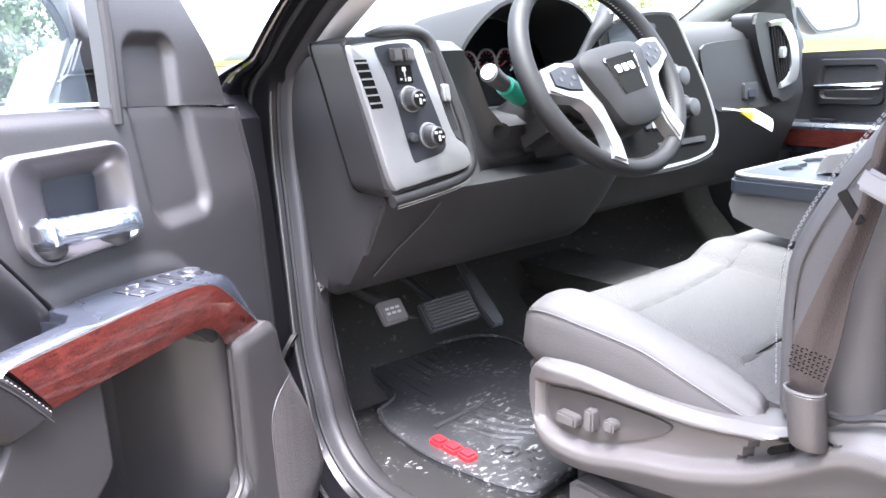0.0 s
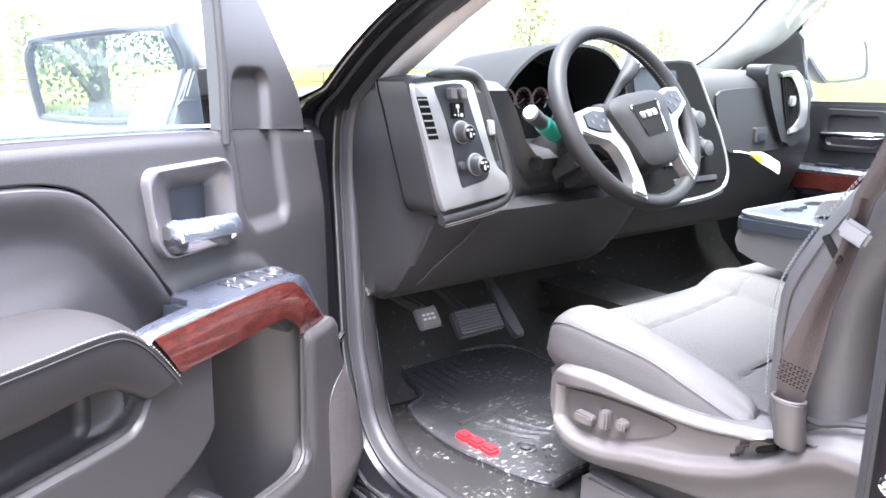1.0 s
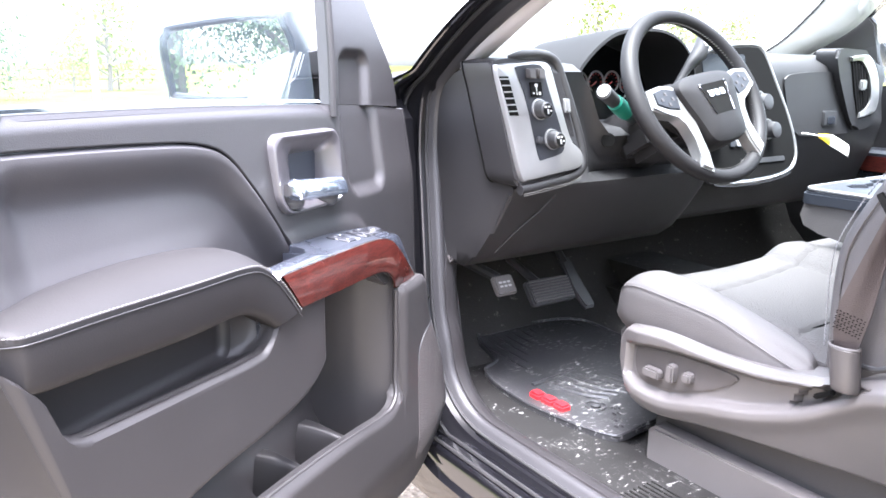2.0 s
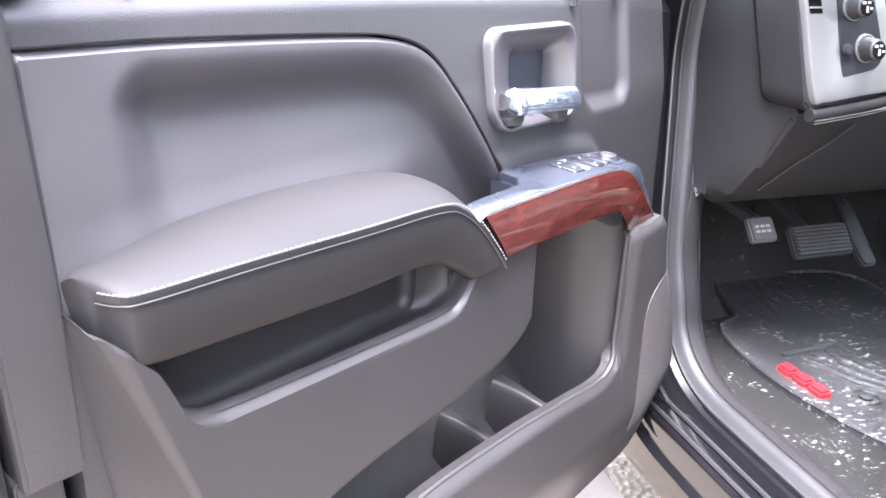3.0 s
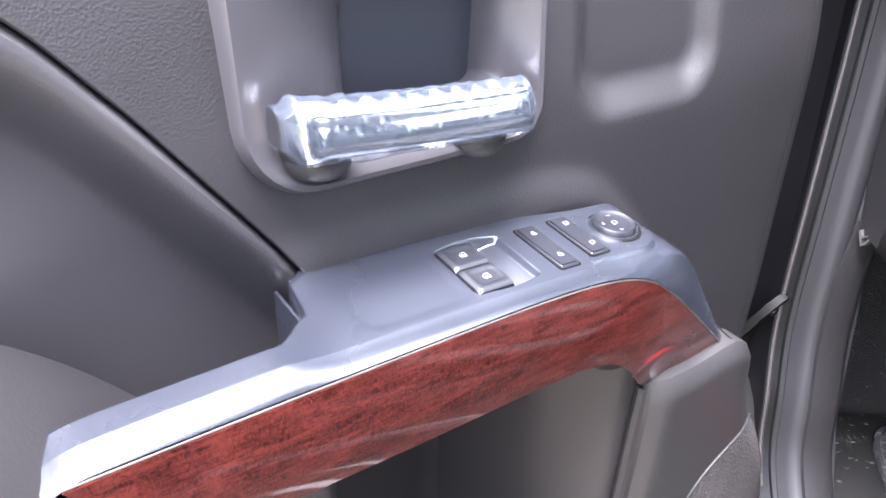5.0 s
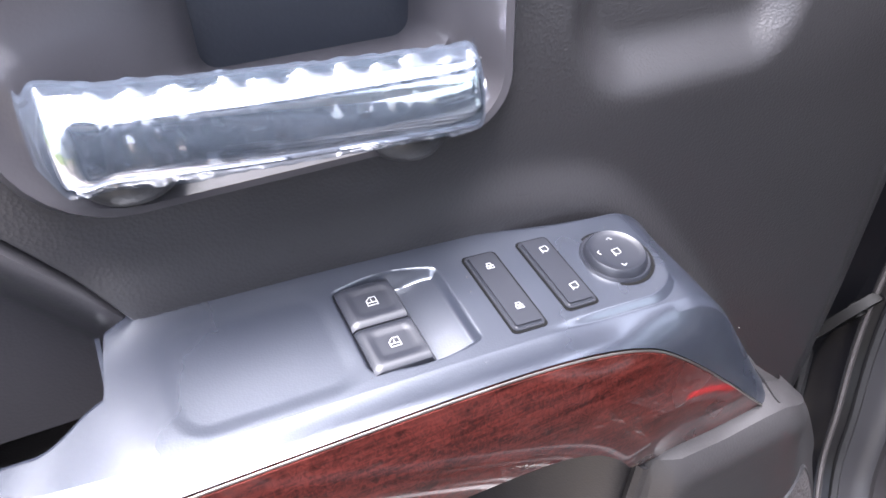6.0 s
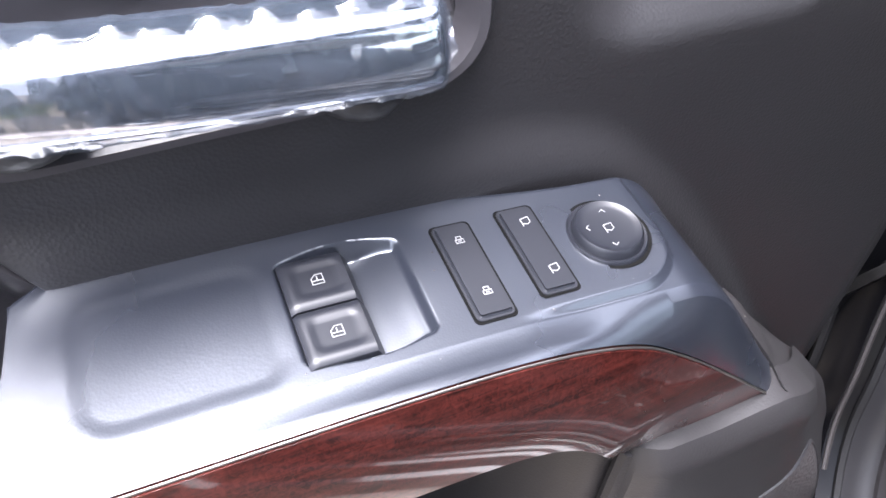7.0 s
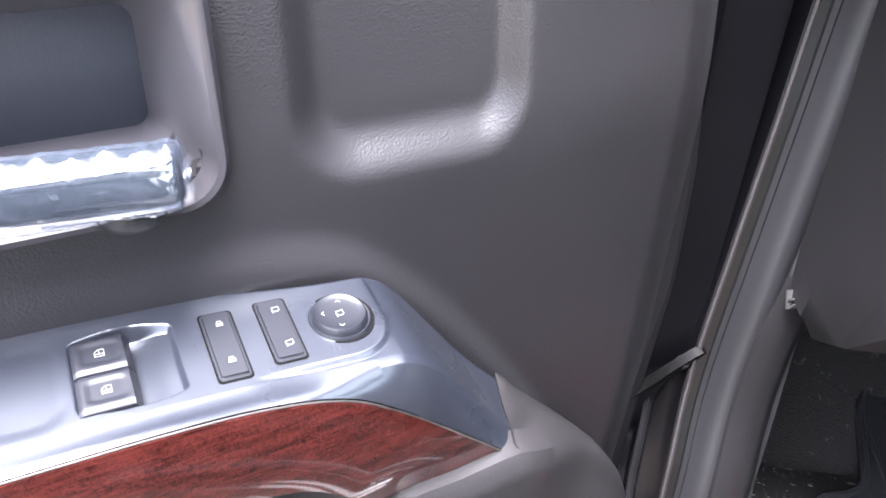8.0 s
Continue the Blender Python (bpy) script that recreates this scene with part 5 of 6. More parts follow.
part("switch_plate", slab([(v.x, v.y) for v in spline([(0.733, 1.481, 0), (0.785, 1.485, 0), (0.797, 1.473, 0), (0.805, 1.44, 0), (0.828, 1.36, 0), (0.829, 1.335, 0), (0.815, 1.325, 0), (0.775, 1.319, 0), (0.762, 1.326, 0), (0.747, 1.42, 0), (0.731, 1.47, 0)], 4, True)], panel_at, 0.016, 0.0192, 0.001), M_BUTTON, vp)
# Flat black plate: the shade inside the vent is put into its colour.
part("vent_shade_plate", slab([(0.690, 1.464), (0.711, 1.464), (0.726, 1.397), (0.705, 1.397)], panel_at, 0.017, 0.0186), M_GAP, vp)
for i in range(6):
    z = 1.4035 + 0.011 * i
    o = (1.464 - z) * 0.224
    part("vent_slat", slab([(0.690 + o, z), (0.711 + o, z), (0.711 + o, z + 0.0022), (0.690 + o, z + 0.0022)], panel_at, 0.018, 0.0205), M_SILVER, vp)


def turn_knob(x, z, r, name="knob", parent=None):
    def c(q, a, h):
        return panel_at(x + q * math.cos(a), z + q * math.sin(a), h)
    kn = part(name, loft([[c(q * (1 + 0.03 * (i % 2)), 2 * math.pi * i / 40, h) for i in range(40)] for q, h in ((r * 1.15, 0.02), (r * 1.15, 0.024), (r, 0.025), (r * 0.94, 0.042), (r * 0.8, 0.044), (r * 0.3, 0.044))]), M_DARK, parent or vp, "ribbed black rotary knob")
    part("knob_ring", loft([[c(q, 2 * math.pi * i / 32, h) for i in range(32)] for q, h in ((r * 1.28, 0.020), (r * 1.28, 0.023), (r * 1.17, 0.0235))]), M_SILVER, kn)
    part("knob_face", loft([[c(q, 2 * math.pi * i / 24, h) for i in range(24)] for q, h in ((r * 0.78, 0.0435), (r * 0.78, 0.0447), (r * 0.2, 0.0448))]), M_GAP, kn, "black face with white print")
    for a0, b0, a1, b1 in ((-0.6, 0.25, -0.2, 0.5), (0.0, 0.3, 0.35, 0.5), (-0.15, -0.45, 0.1, 0.1), (0.3, -0.2, 0.6, 0.0)):
        part("print", slab([(a0 * r, b0 * r), (a1 * r, b0 * r), (a1 * r, b1 * r), (a0 * r, b1 * r)], lambda a, b, h: panel_at(x + a, z + b, h), 0.0445, 0.0452), M_MARK, kn)


turn_knob(0.775, 1.4065, 0.0145)
turn_knob(0.799, 1.353, 0.0145)
part("push_button", loft([[panel_at(0.7665 + r * math.cos(a), 1.353 + r * math.sin(a), h) for a in [2 * math.pi * i / 16 for i in range(16)]] for r, h in ((0.007, 0.02), (0.0065, 0.026), (0.004, 0.027))]), M_DARK, vp)
for x in (0.752, 0.775):
    part("dimmer_switch", slab(rounded(x, 1.46, x + 0.017, 1.478, 0.003), panel_at, 0.02, 0.03, 0.002), M_SEATPOD, vp)
trailer = part("trailer_button", slab(rounded(0.758, 1.429, 0.786, 1.454, 0.002), panel_at, 0.0185, 0.0225, 0.001), M_GAP, vp)
for x0, z0, x1, z1 in ((0.768, 1.4455, 0.775, 1.4515), (0.7705, 1.438, 0.7725, 1.4455), (0.762, 1.4335, 0.7655, 1.436), (0.776, 1.4315, 0.7815, 1.437), (0.7705, 1.4315, 0.7725, 1.4365)):
    part("print", slab([(x0, z0), (x1, z0), (x1, z1), (x0, z1)], panel_at, 0.0222, 0.0228), M_MARK, trailer)
part("side_vent", slab([(0.824, 1.478), (0.842, 1.47), (0.868, 1.36), (0.868, 1.338), (0.853, 1.35), (0.834, 1.43)], panel_at, 0.004, 0.0125), M_DARK, vp)
part("vent_tab", slab(rounded(0.843, 1.398, 0.857, 1.424, 0.004), panel_at, 0.012, 0.021, 0.003), M_SILVER, vp, "grey sliding tab of the vent")
for i in range(4):
    part("vent_blade", tube([panel_at(0.829 + 0.004 * i, 1.47, 0.013), panel_at(0.851 + 0.004 * i, 1.355, 0.013)], 0.0012, 5), M_TRIM, vp)

pr_t, pr_n = Vector((0.33, -0.94, 0)), Vector((-0.94, -0.33, 0))


def clip_at(s, q, h):
    return Vector((0.7105, 1.15, 1.099)) + pr_t * s + Vector((0, 0, q)) + pr_n * h


# Raised pale bars that form the thin clip on the dash end.
for bar in ([(-0.007, 0.007), (-0.0056, 0.008), (0.001, -0.005), (-0.0006, -0.0065)], [(0.001, -0.003), (0.0055, 0.004), (0.006, 0.0025), (0.0022, -0.0044)], [(-0.0025, 0.002), (0.002, 0.006), (0.0025, 0.005), (-0.0016, 0.001)]):
    part("print", slab(bar, clip_at, -0.004, 0.0035), M_SEATTRIM, dash, "small pale bar of a thin clip")
# instruments under the hood
arch = spline([(0.925, 0, 1.36), (0.94, 0, 1.43), (0.975, 0, 1.487), (1.045, 0, 1.538), (1.12, 0, 1.552), (1.2, 0, 1.551), (1.265, 0, 1.525), (1.305, 0, 1.47), (1.32, 0, 1.38)], 5)
rows = []
for y, d in ((1.23, -0.02), (1.15, -0.012), (1.075, -0.003), (1.06, 0.002), (1.062, 0.008), (1.09, 0.012), (1.30, -0.01)):
    row = []
    for i, p in enumerate(arch):
        t = (arch[min(i + 1, len(arch) - 1)] - arch[max(i - 1, 0)]).normalized()
        row.append(p + Vector((-t.z, 0, t.x)) * d + Vector((0, y, 0)))
    rows.append(row)
part("cluster_hood", sheet(rows), material("matt black hood vinyl", (0.012, 0.012, 0.013), 0.75, spec=0.15), dash, "black instrument hood")
cl = part("instrument_panel", slab([(0.95, 1.365), (1.31, 1.365), (1.30, 1.46), (1.255, 1.51), (1.19, 1.53), (1.06, 1.528), (0.99, 1.495), (0.955, 1.45)], lambda x, z, h: Vector((x, 1.19 - h + (z - 1.43) * 0.3, z)), -0.02, 0.0, 0.004), M_SCREEN, dash, "dark instrument cluster with red-ringed gauges")
M_GAUGE = material("dim red gauge lettering", (0.35, 0.03, 0.03), 0.4)
for x, z, r in ((1.082, 1.446, 0.023), (1.132, 1.449, 0.023), (1.182, 1.449, 0.023), (1.232, 1.444, 0.023), (1.06, 1.395, 0.034), (1.235, 1.393, 0.034)):
    part("gauge_ring", tube([(x + r * math.cos(a), 1.186 + (z - 1.43) * 0.3, z + r * math.sin(a)) for a in [2 * math.pi * i / 28 for i in range(28)]], 0.0022, 6, closed=True), M_SILVER, cl)
    bm = bmesh.new()
    for i in range(9):
        a = radians(-30 + 30 * i)
        tube([(x + q * math.cos(a), 1.187 + (z - 1.43) * 0.3, z + q * math.sin(a)) for q in (r * 0.68, r * 0.85)], 0.0012, 5, bm=bm)
    part("gauge_ticks", bm, M_GAUGE, cl)
    part("needle", tube([(x, 1.184 + (z - 1.43) * 0.3, z), (x - r * 0.6, 1.184 + (z - 1.43) * 0.3, z - r * 0.4)], 0.0014, 5), M_GAUGE, cl)

# centre stack
def st_at(x, z, h):
    return Vector((x, 1.11 + (z - 1.38) * 0.2 - h, z))


st_out = [(v.x, v.y) for v in spline([(1.345, 1.45, 0), (1.37, 1.50, 0), (1.43, 1.53, 0), (1.53, 1.545, 0), (1.62, 1.547, 0), (1.657, 1.532, 0), (1.702, 1.45, 0), (1.748, 1.36, 0), (1.772, 1.275, 0), (1.75, 1.222, 0), (1.64, 1.20, 0), (1.45, 1.20, 0), (1.38, 1.23, 0), (1.36, 1.30, 0), (1.345, 1.38, 0)], 4, True)]
st = part("centre_stack", slab(st_out, st_at, -0.08, 0.012, 0.008, 3), M_DARK, dash, "centre stack with silver surround and dark screen")
part("stack_trim", tube([st_at(x, z, 0.008) for x, z in shrink(st_out, 0.95)], 0.008, 8, closed=True, up=Vector((0, 1, 0))), M_SILVER, st, "satin silver surround")
part("stack_face", slab(shrink(st_out, 0.91), st_at, 0.010, 0.0165, 0.002), M_GAP, st)
part("screen", slab(rounded(1.40, 1.42, 1.565, 1.515, 0.006), st_at, 0.016, 0.019, 0.001), M_SCREEN, st, "dark glossy touch screen")
for x, z in ((1.43, 1.395), (1.61, 1.401), (1.42, 1.325), (1.635, 1.332)):
    part("stack_knob", loft([[st_at(x + r * math.cos(a), z + r * math.sin(a), h) for a in [2 * math.pi * i / 24 for i in range(24)]] for r, h in ((0.026, 0.016), (0.026, 0.02), (0.021, 0.022), (0.0195, 0.046), (0.014, 0.048))]), M_DARK, st, "black rotary knob")
    part("stack_knob_ring", tube([st_at(x + 0.024 * math.cos(a), z + 0.024 * math.sin(a), 0.021) for a in [2 * math.pi * i / 24 for i in range(24)]], 0.002, 6, closed=True, up=Vector((0, 1, 0))), M_SILVER, st)
for i in range(6):
    part("stack_button", slab(rounded(1.48 + 0.025 * i, 1.36, 1.50 + 0.025 * i, 1.375, 0.003), st_at, 0.016, 0.021, 0.001), M_BUTTON, st)
    part("climate_button", slab(rounded(1.48 + 0.025 * i, 1.295, 1.50 + 0.025 * i, 1.31, 0.003), st_at, 0.016, 0.021, 0.001), M_SILVER if i % 2 else M_BUTTON, st)
part("stack_slot", slab(rounded(1.52, 1.25, 1.70, 1.262, 0.003), st_at, 0.016, 0.02, 0.001), M_DARK, st)


# glove box and far vent
def glove_at(x, z, h):
    return Vector((x, 1.135 - h - (1.4 - z) * 0.04, z))


part("glove_lid", slab([(v.x, v.y) for v in spline([(1.757, 1.448, 0), (1.775, 1.465, 0), (1.90, 1.474, 0), (2.01, 1.472, 0), (2.06, 1.452, 0), (2.11, 1.39, 0), (2.15, 1.325, 0), (2.14, 1.306, 0), (1.97, 1.30, 0), (1.84, 1.304, 0), (1.80, 1.33, 0), (1.77, 1.40, 0)], 4, True)], glove_at, -0.02, 0.012, 0.006, 3), M_DASH, dash, "dark grey glove box lid")
part("glove_latch", slab(rounded(1.945, 1.325, 2.015, 1.368, 0.006), glove_at, 0.005, 0.018, 0.003), M_DARK, dash)
part("latch_pull", slab(rounded(1.962, 1.33, 1.998, 1.352, 0.004), glove_at, 0.015, 0.022, 0.002), M_BLUE, dash)


def fv_at(x, z, h):
    return Vector((0.951 * x - 0.0039, 1.13 - h, 0.951 * z + 0.0738))


fv_out = [(v.x, v.y) for v in spline([(2.065, 1.522, 0), (2.085, 1.538, 0), (2.15, 1.538, 0), (2.24, 1.530, 0), (2.30, 1.475, 0), (2.330, 1.39, 0), (2.32, 1.32, 0), (2.235, 1.30, 0), (2.19, 1.315, 0), (2.14, 1.38, 0), (2.09, 1.46, 0)], 4, True)]
fv = part("far_vent", slab(fv_out, fv_at, -0.04, 0.024, 0.008, 3), M_DASH, dash, "far vent with silver surround")
# Black plate in place of the far vent's shaded hollow.
part("vent_shade_plate", slab([(2.138, 1.506), (2.205, 1.508), (2.262, 1.46), (2.285, 1.40), (2.265, 1.355), (2.215, 1.345), (2.18, 1.40)], fv_at, 0.02, 0.0265), M_GAP, fv)
fv_o = [(2.130, 1.515), (2.18, 1.521), (2.235, 1.518), (2.283, 1.475), (2.306, 1.43), (2.314, 1.385), (2.30, 1.355), (2.26, 1.342), (2.212, 1.337)]
fv_i = [(2.136, 1.503), (2.175, 1.506), (2.20, 1.497), (2.238, 1.462), (2.256, 1.428), (2.264, 1.395), (2.254, 1.374), (2.238, 1.362), (2.212, 1.352)]
o_, i_ = spline([(a, b, 0) for a, b in fv_o], 4), spline([(a, b, 0) for a, b in fv_i], 4)
part("silver_strip", loft([[fv_at(a.x, a.y, 0.02), fv_at(a.x, a.y, 0.029), fv_at(a.x * 0.75 + b.x * 0.25, a.y * 0.75 + b.y * 0.25, 0.033), fv_at(b.x, b.y, 0.031), fv_at(b.x, b.y, 0.02)] for a, b in zip(o_, i_)]), M_SILVER, fv, "satin silver surround")
for i in range(6):
    part("vent_slat", tube([fv_at(2.145 + 0.017 * i, 1.503 - 0.004 * i, 0.027), fv_at(2.206 + 0.011 * i, 1.352 + 0.006 * i, 0.027)], 0.002, 5), M_TRIM, fv)
part("vent_tab", slab(rounded(2.195, 1.42, 2.225, 1.45, 0.006), fv_at, 0.026, 0.036, 0.004), M_SILVER, fv, "grey sliding tab of the vent")

# ---- steering column and wheel ----
WC, WR, WT = Vector((1.118, 0.90, 1.430)), 0.181, radians(29.6)
wx, wn_ = Vector((1, 0, 0)), Vector((0, -math.cos(WT), math.sin(WT)))
wy = wn_.cross(wx)


TURN = radians(9)


def W(a, b, h):
    return WC + wx * a + wy * b + wn_ * h


def WS(a, b, h):
    """On the wheel itself, which stands turned a little to one side."""
    return W(a * math.cos(TURN) - b * math.sin(TURN), a * math.sin(TURN) + b * math.cos(TURN), h)


col = thing("steering_column", "black steering column with shift lever and green-taped stalk", "steering column", (1.118, 1.1, 1.3))
part("column_cover", loft([[W(r * 1.15 * math.cos(a), -0.01 + r * math.sin(a), h) for a in [2 * math.pi * i / 24 for i in range(24)]] for r, h in ((0.045, -0.03), (0.06, -0.05), (0.065, -0.12), (0.07, -0.25))]), M_LEATHER, col)
part("column_collar", box(W(0, -0.055, -0.1), (0.2, 0.1, 0.06), 0.02, Euler((-WT, 0, 0))), M_LEATHER, col)
part("shift_lever", tube([W(0.03, 0.05, -0.06), W(0.09, 0.095, -0.06), W(0.115, 0.11, -0.06), W(0.143, 0.128, -0.06), W(0.172, 0.158, -0.06), W(0.178, 0.165, -0.06)], [0.008, 0.010, 0.014, 0.0175, 0.0165, 0.010], 12), M_LEATHER, col, "black column shift lever")
part("lever_buttons", slab(rounded(-0.008, -0.006, 0.008, 0.006, 0.002), lambda a, b, h: W(0.158 + a, 0.142 + b, -0.06 + h), 0.012, 0.0185, 0.001), M_MARK, col)
stalk0, stalk1 = Vector((1.001, 0.975, 1.396)), Vector((0.888, 0.925, 1.438))
part("stalk", tube([stalk0 + (stalk0 - stalk1) * 0.6, stalk0], 0.012, 12), M_DARK, col)
part("tape", tube([stalk0.lerp(stalk1, f) for f in (0, 0.1, 0.2, 0.3, 0.4, 0.5)], [0.0165, 0.0168, 0.0162, 0.0166, 0.016, 0.0155], 14), M_GREEN, col, "green tape round the stalk")
part("stalk_end", tube([stalk0.lerp(stalk1, 0.55), stalk1, stalk1 + (stalk1 - stalk0) * 0.02], [0.013, 0.0145, 0.010], 14), M_DARK, col)
part("stalk_cap", loft([[stalk1 + (stalk1 - stalk0).normalized() * h + Vector((0, 0.6, 0.8)).normalized() * r * math.cos(a) + (stalk1 - stalk0).normalized().cross(Vector((0, 0.6, 0.8)).normalized()) * r * math.sin(a) for a in [2 * math.pi * i / 16 for i in range(16)]] for r, h in ((0.011, 0.0015), (0.0105, 0.004), (0.007, 0.005))]), M_WHITE, col, "white stalk cap")
part("key_cylinder", tube([(1.01, 1.03, 1.335), (0.985, 1.0, 1.34)], 0.014, 14), M_GAP, col)

wheel = thing("steering_wheel", "dark leather steering wheel with satin silver spokes", "steering wheel", WC)
rim = part("rim", tube([W(WR * 0.955 * math.cos(a), WR * 0.955 * math.sin(a), 0) for a in [2 * math.pi * i / 72 for i in range(72)]], [0.0155 + 0.0015 * math.cos(4 * math.pi * i / 72) for i in range(72)], 14, closed=True, up=wn_), M_LEATHER, wheel, "dark leather rim", sharp=80)
bm = bmesh.new()
for i in range(150):
    a = 2 * math.pi * i / 150
    q = 0.955 * WR - 0.0155
    tube([W(q * math.cos(a), q * math.sin(a), 0.004), W(q * math.cos(a + 0.018), q * math.sin(a + 0.018), 0.0)], 0.0008, 4, bm=bm)
part("rim_stitching", bm, M_THREAD, rim)
hub = [(v.x, v.y - 0.026) for v in spline([(-0.088, 0.046, 0), (-0.045, 0.060, 0), (0.045, 0.060, 0), (0.088, 0.046, 0), (0.084, 0.012, 0), (0.068, -0.035, 0), (0.055, -0.075, 0), (0.025, -0.086, 0), (-0.025, -0.086, 0), (-0.055, -0.075, 0), (-0.068, -0.035, 0), (-0.084, 0.012, 0)], 4, True)]
part("hub", loft([[WS(a, b, h) for a, b in shrink(hub, k)] for k, h in ((0.8, -0.04), (1.0, -0.02), (1.0, 0.018), (0.95, 0.03), (0.8, 0.037), (0.4, 0.04), (0.1, 0.04))]), M_LEATHER, wheel, "padded charcoal hub")
eb = part("emblem_plate", slab([(-0.040, 0.006), (0.040, 0.006), (0.029, -0.058), (-0.029, -0.058)], WS, 0.036, 0.0405, 0.001), M_GAP, wheel, "dark emblem plate with silver edging")
for s in (-1, 1):
    part("emblem_edge", tube(spline([WS(s * a, b, 0.0405) for a, b in ((0.036, 0.006), (0.041, 0.003), (0.036, -0.024), (0.030, -0.056))], 4), 0.0016, 6), M_CHROME, eb)
for i in range(3):
    part("emblem_bar", slab(rounded(-0.026 + 0.018 * i, -0.022, -0.011 + 0.018 * i, -0.009, 0.003), WS, 0.040, 0.0425, 0.0008), M_CHROME, eb)
for s in (-1, 1):
    band = [(0.080, 0.022), (0.120, 0.030), (0.160, 0.026), (0.167, -0.012), (0.135, -0.026), (0.108, -0.034), (0.094, -0.052), (0.088, -0.085), (0.092, -0.118), (0.107, -0.138), (0.078, -0.157), (0.068, -0.12), (0.069, -0.06), (0.072, -0.02)]
    part("spoke", slab([(s * a, b) for a, b in band], WS, -0.006, 0.020, 0.004), M_SILVER, wheel, "satin silver spoke")
    part("switch_pad", slab([(s * a, b) for a, b in ((0.088, 0.013), (0.118, 0.022), (0.150, 0.018), (0.152, -0.006), (0.126, -0.019), (0.096, -0.026))], WS, 0.016, 0.0225, 0.002), M_BUTTON, wheel)
    for a, b in ((0.106, -0.002), (0.121, 0.010), (0.119, -0.011), (0.135, 0.001)):
        part("thumb_button", slab([(s * (a - 0.0035), b - 0.0035), (s * (a + 0.0035), b - 0.0035), (s * (a + 0.0035), b + 0.0035), (s * (a - 0.0035), b + 0.0035)], WS, 0.022, 0.0238, 0.0008), M_SEATPOD, wheel)

# ---- pedals ----
bp = thing("brake_pedal", "wide black rubber brake pedal", "pedal", (1.02, 1.24, 0.96))
R = Euler((radians(-38), 0, 0)).to_matrix()


def ped(c):
    c = Vector(c)
    return lambda a, b, h: c + R @ Vector((a, -h, b))


BP = ped((0.990, 1.165, 0.982))
part("pad", slab(rounded(-0.062, -0.03, 0.064, 0.03, 0.008), BP, 0.0, 0.014, 0.004), M_DARK, bp)
for i in range(8):
    part("tread", slab([(-0.056, -0.0245 + 0.0068 * i), (0.058, -0.0245 + 0.0068 * i), (0.058, -0.0215 + 0.0068 * i), (-0.056, -0.0215 + 0.0068 * i)], BP, 0.013, 0.0175), M_SEATPOD, bp)
part("arm", tube([(0.99, 1.175, 0.985), (0.985, 1.30, 1.03), (0.98, 1.33, 1.16)], 0.011, 8), M_DARK, bp)
gp = thing("accelerator_pedal", "long black accelerator pedal", "pedal", (1.11, 1.24, 0.9))
part("pad", slab([(-0.022, 0.065), (0.008, 0.070), (0.026, -0.056), (0.020, -0.064), (-0.004, -0.064), (-0.010, -0.056), (-0.018, -0.01)], ped((1.108, 1.20, 0.972)), 0, 0.012, 0.004), M_DARK, gp)
part("arm", tube([(1.10, 1.23, 1.02), (1.095, 1.38, 1.17)], 0.009, 8), M_DARK, gp)
kp = thing("parking_brake_pedal", "small parking brake pedal with white print", "pedal", (0.86, 1.14, 1.0))
part("pad", slab(rounded(-0.026, -0.02, 0.026, 0.024, 0.006), ped((0.846, 1.148, 1.019)), 0, 0.012, 0.004), M_SEATTRIM, kp)
for i in range(3):
    for j in range(2):
        part("print", slab(rounded(-0.016 + 0.011 * i, -0.004 + 0.009 * j, -0.008 + 0.011 * i, 0.0005 + 0.009 * j, 0.001), ped((0.846, 1.148, 1.019)), 0.012, 0.0126), M_MARK, kp, "pale printed bars")
part("arm", tube([(0.847, 1.168, 1.034), (0.82, 1.28, 1.06), (0.82, 1.4, 1.15)], 0.012, 8), M_DARK, kp)

# ---- floor mat ----
mat = thing("floor_mat", "muddy ribbed black rubber floor mat with red emblem", "floor mat", (1.0, 1.0, 0.8))
mo2 = [(v.x, v.y) for v in spline([(0.836, 1.193, 0), (0.815, 1.15, 0), (0.801, 1.089, 0), (0.797, 0.99, 0), (0.815, 0.872, 0), (0.838, 0.806, 0), (0.86, 0.797, 0), (0.926, 0.803, 0), (1.05, 0.805, 0), (1.22, 0.815, 0), (1.24, 0.9, 0), (1.26, 1.1, 0), (1.24, 1.30, 0), (1.1, 1.345, 0), (0.95, 1.35, 0), (0.915, 1.325, 0), (0.902, 1.27, 0), (0.890, 1.222, 0), (0.87, 1.206, 0)], 4, True)]


def mat_at(x, y, h):
    return Vector((x, y, h + 0.12 * max(0, y - 1.2) ** 1.0))


part("mat_sheet", slab(mo2, mat_at, 0.806, 0.818, 0.003), M_MAT, mat, "mud-streaked black rubber")
part("mat_lip", tube([mat_at(x, y, 0.82) for x, y in shrink(mo2, 0.988)], 0.0038, 6, closed=True), M_MAT, mat)
for i in range(12):
    x0 = 0.912 + 0.027 * i
    part("rib", tube([mat_at(x0 - 0.012, 1.050 + 0.004 * i, 0.8185), mat_at(x0 + 0.015, 0.96, 0.8205), mat_at(x0 + 0.045, 0.86 if i > 2 else 0.93, 0.8195)], 0.008, 8, flat=0.75), M_MAT, mat)
    part("upper_rib", tube([mat_at(x0 - 0.002, 1.32, 0.817), mat_at(x0 + 0.002, 1.10 + 0.004 * i, 0.817)], 0.003, 6, flat=0.6), M_MAT, mat)
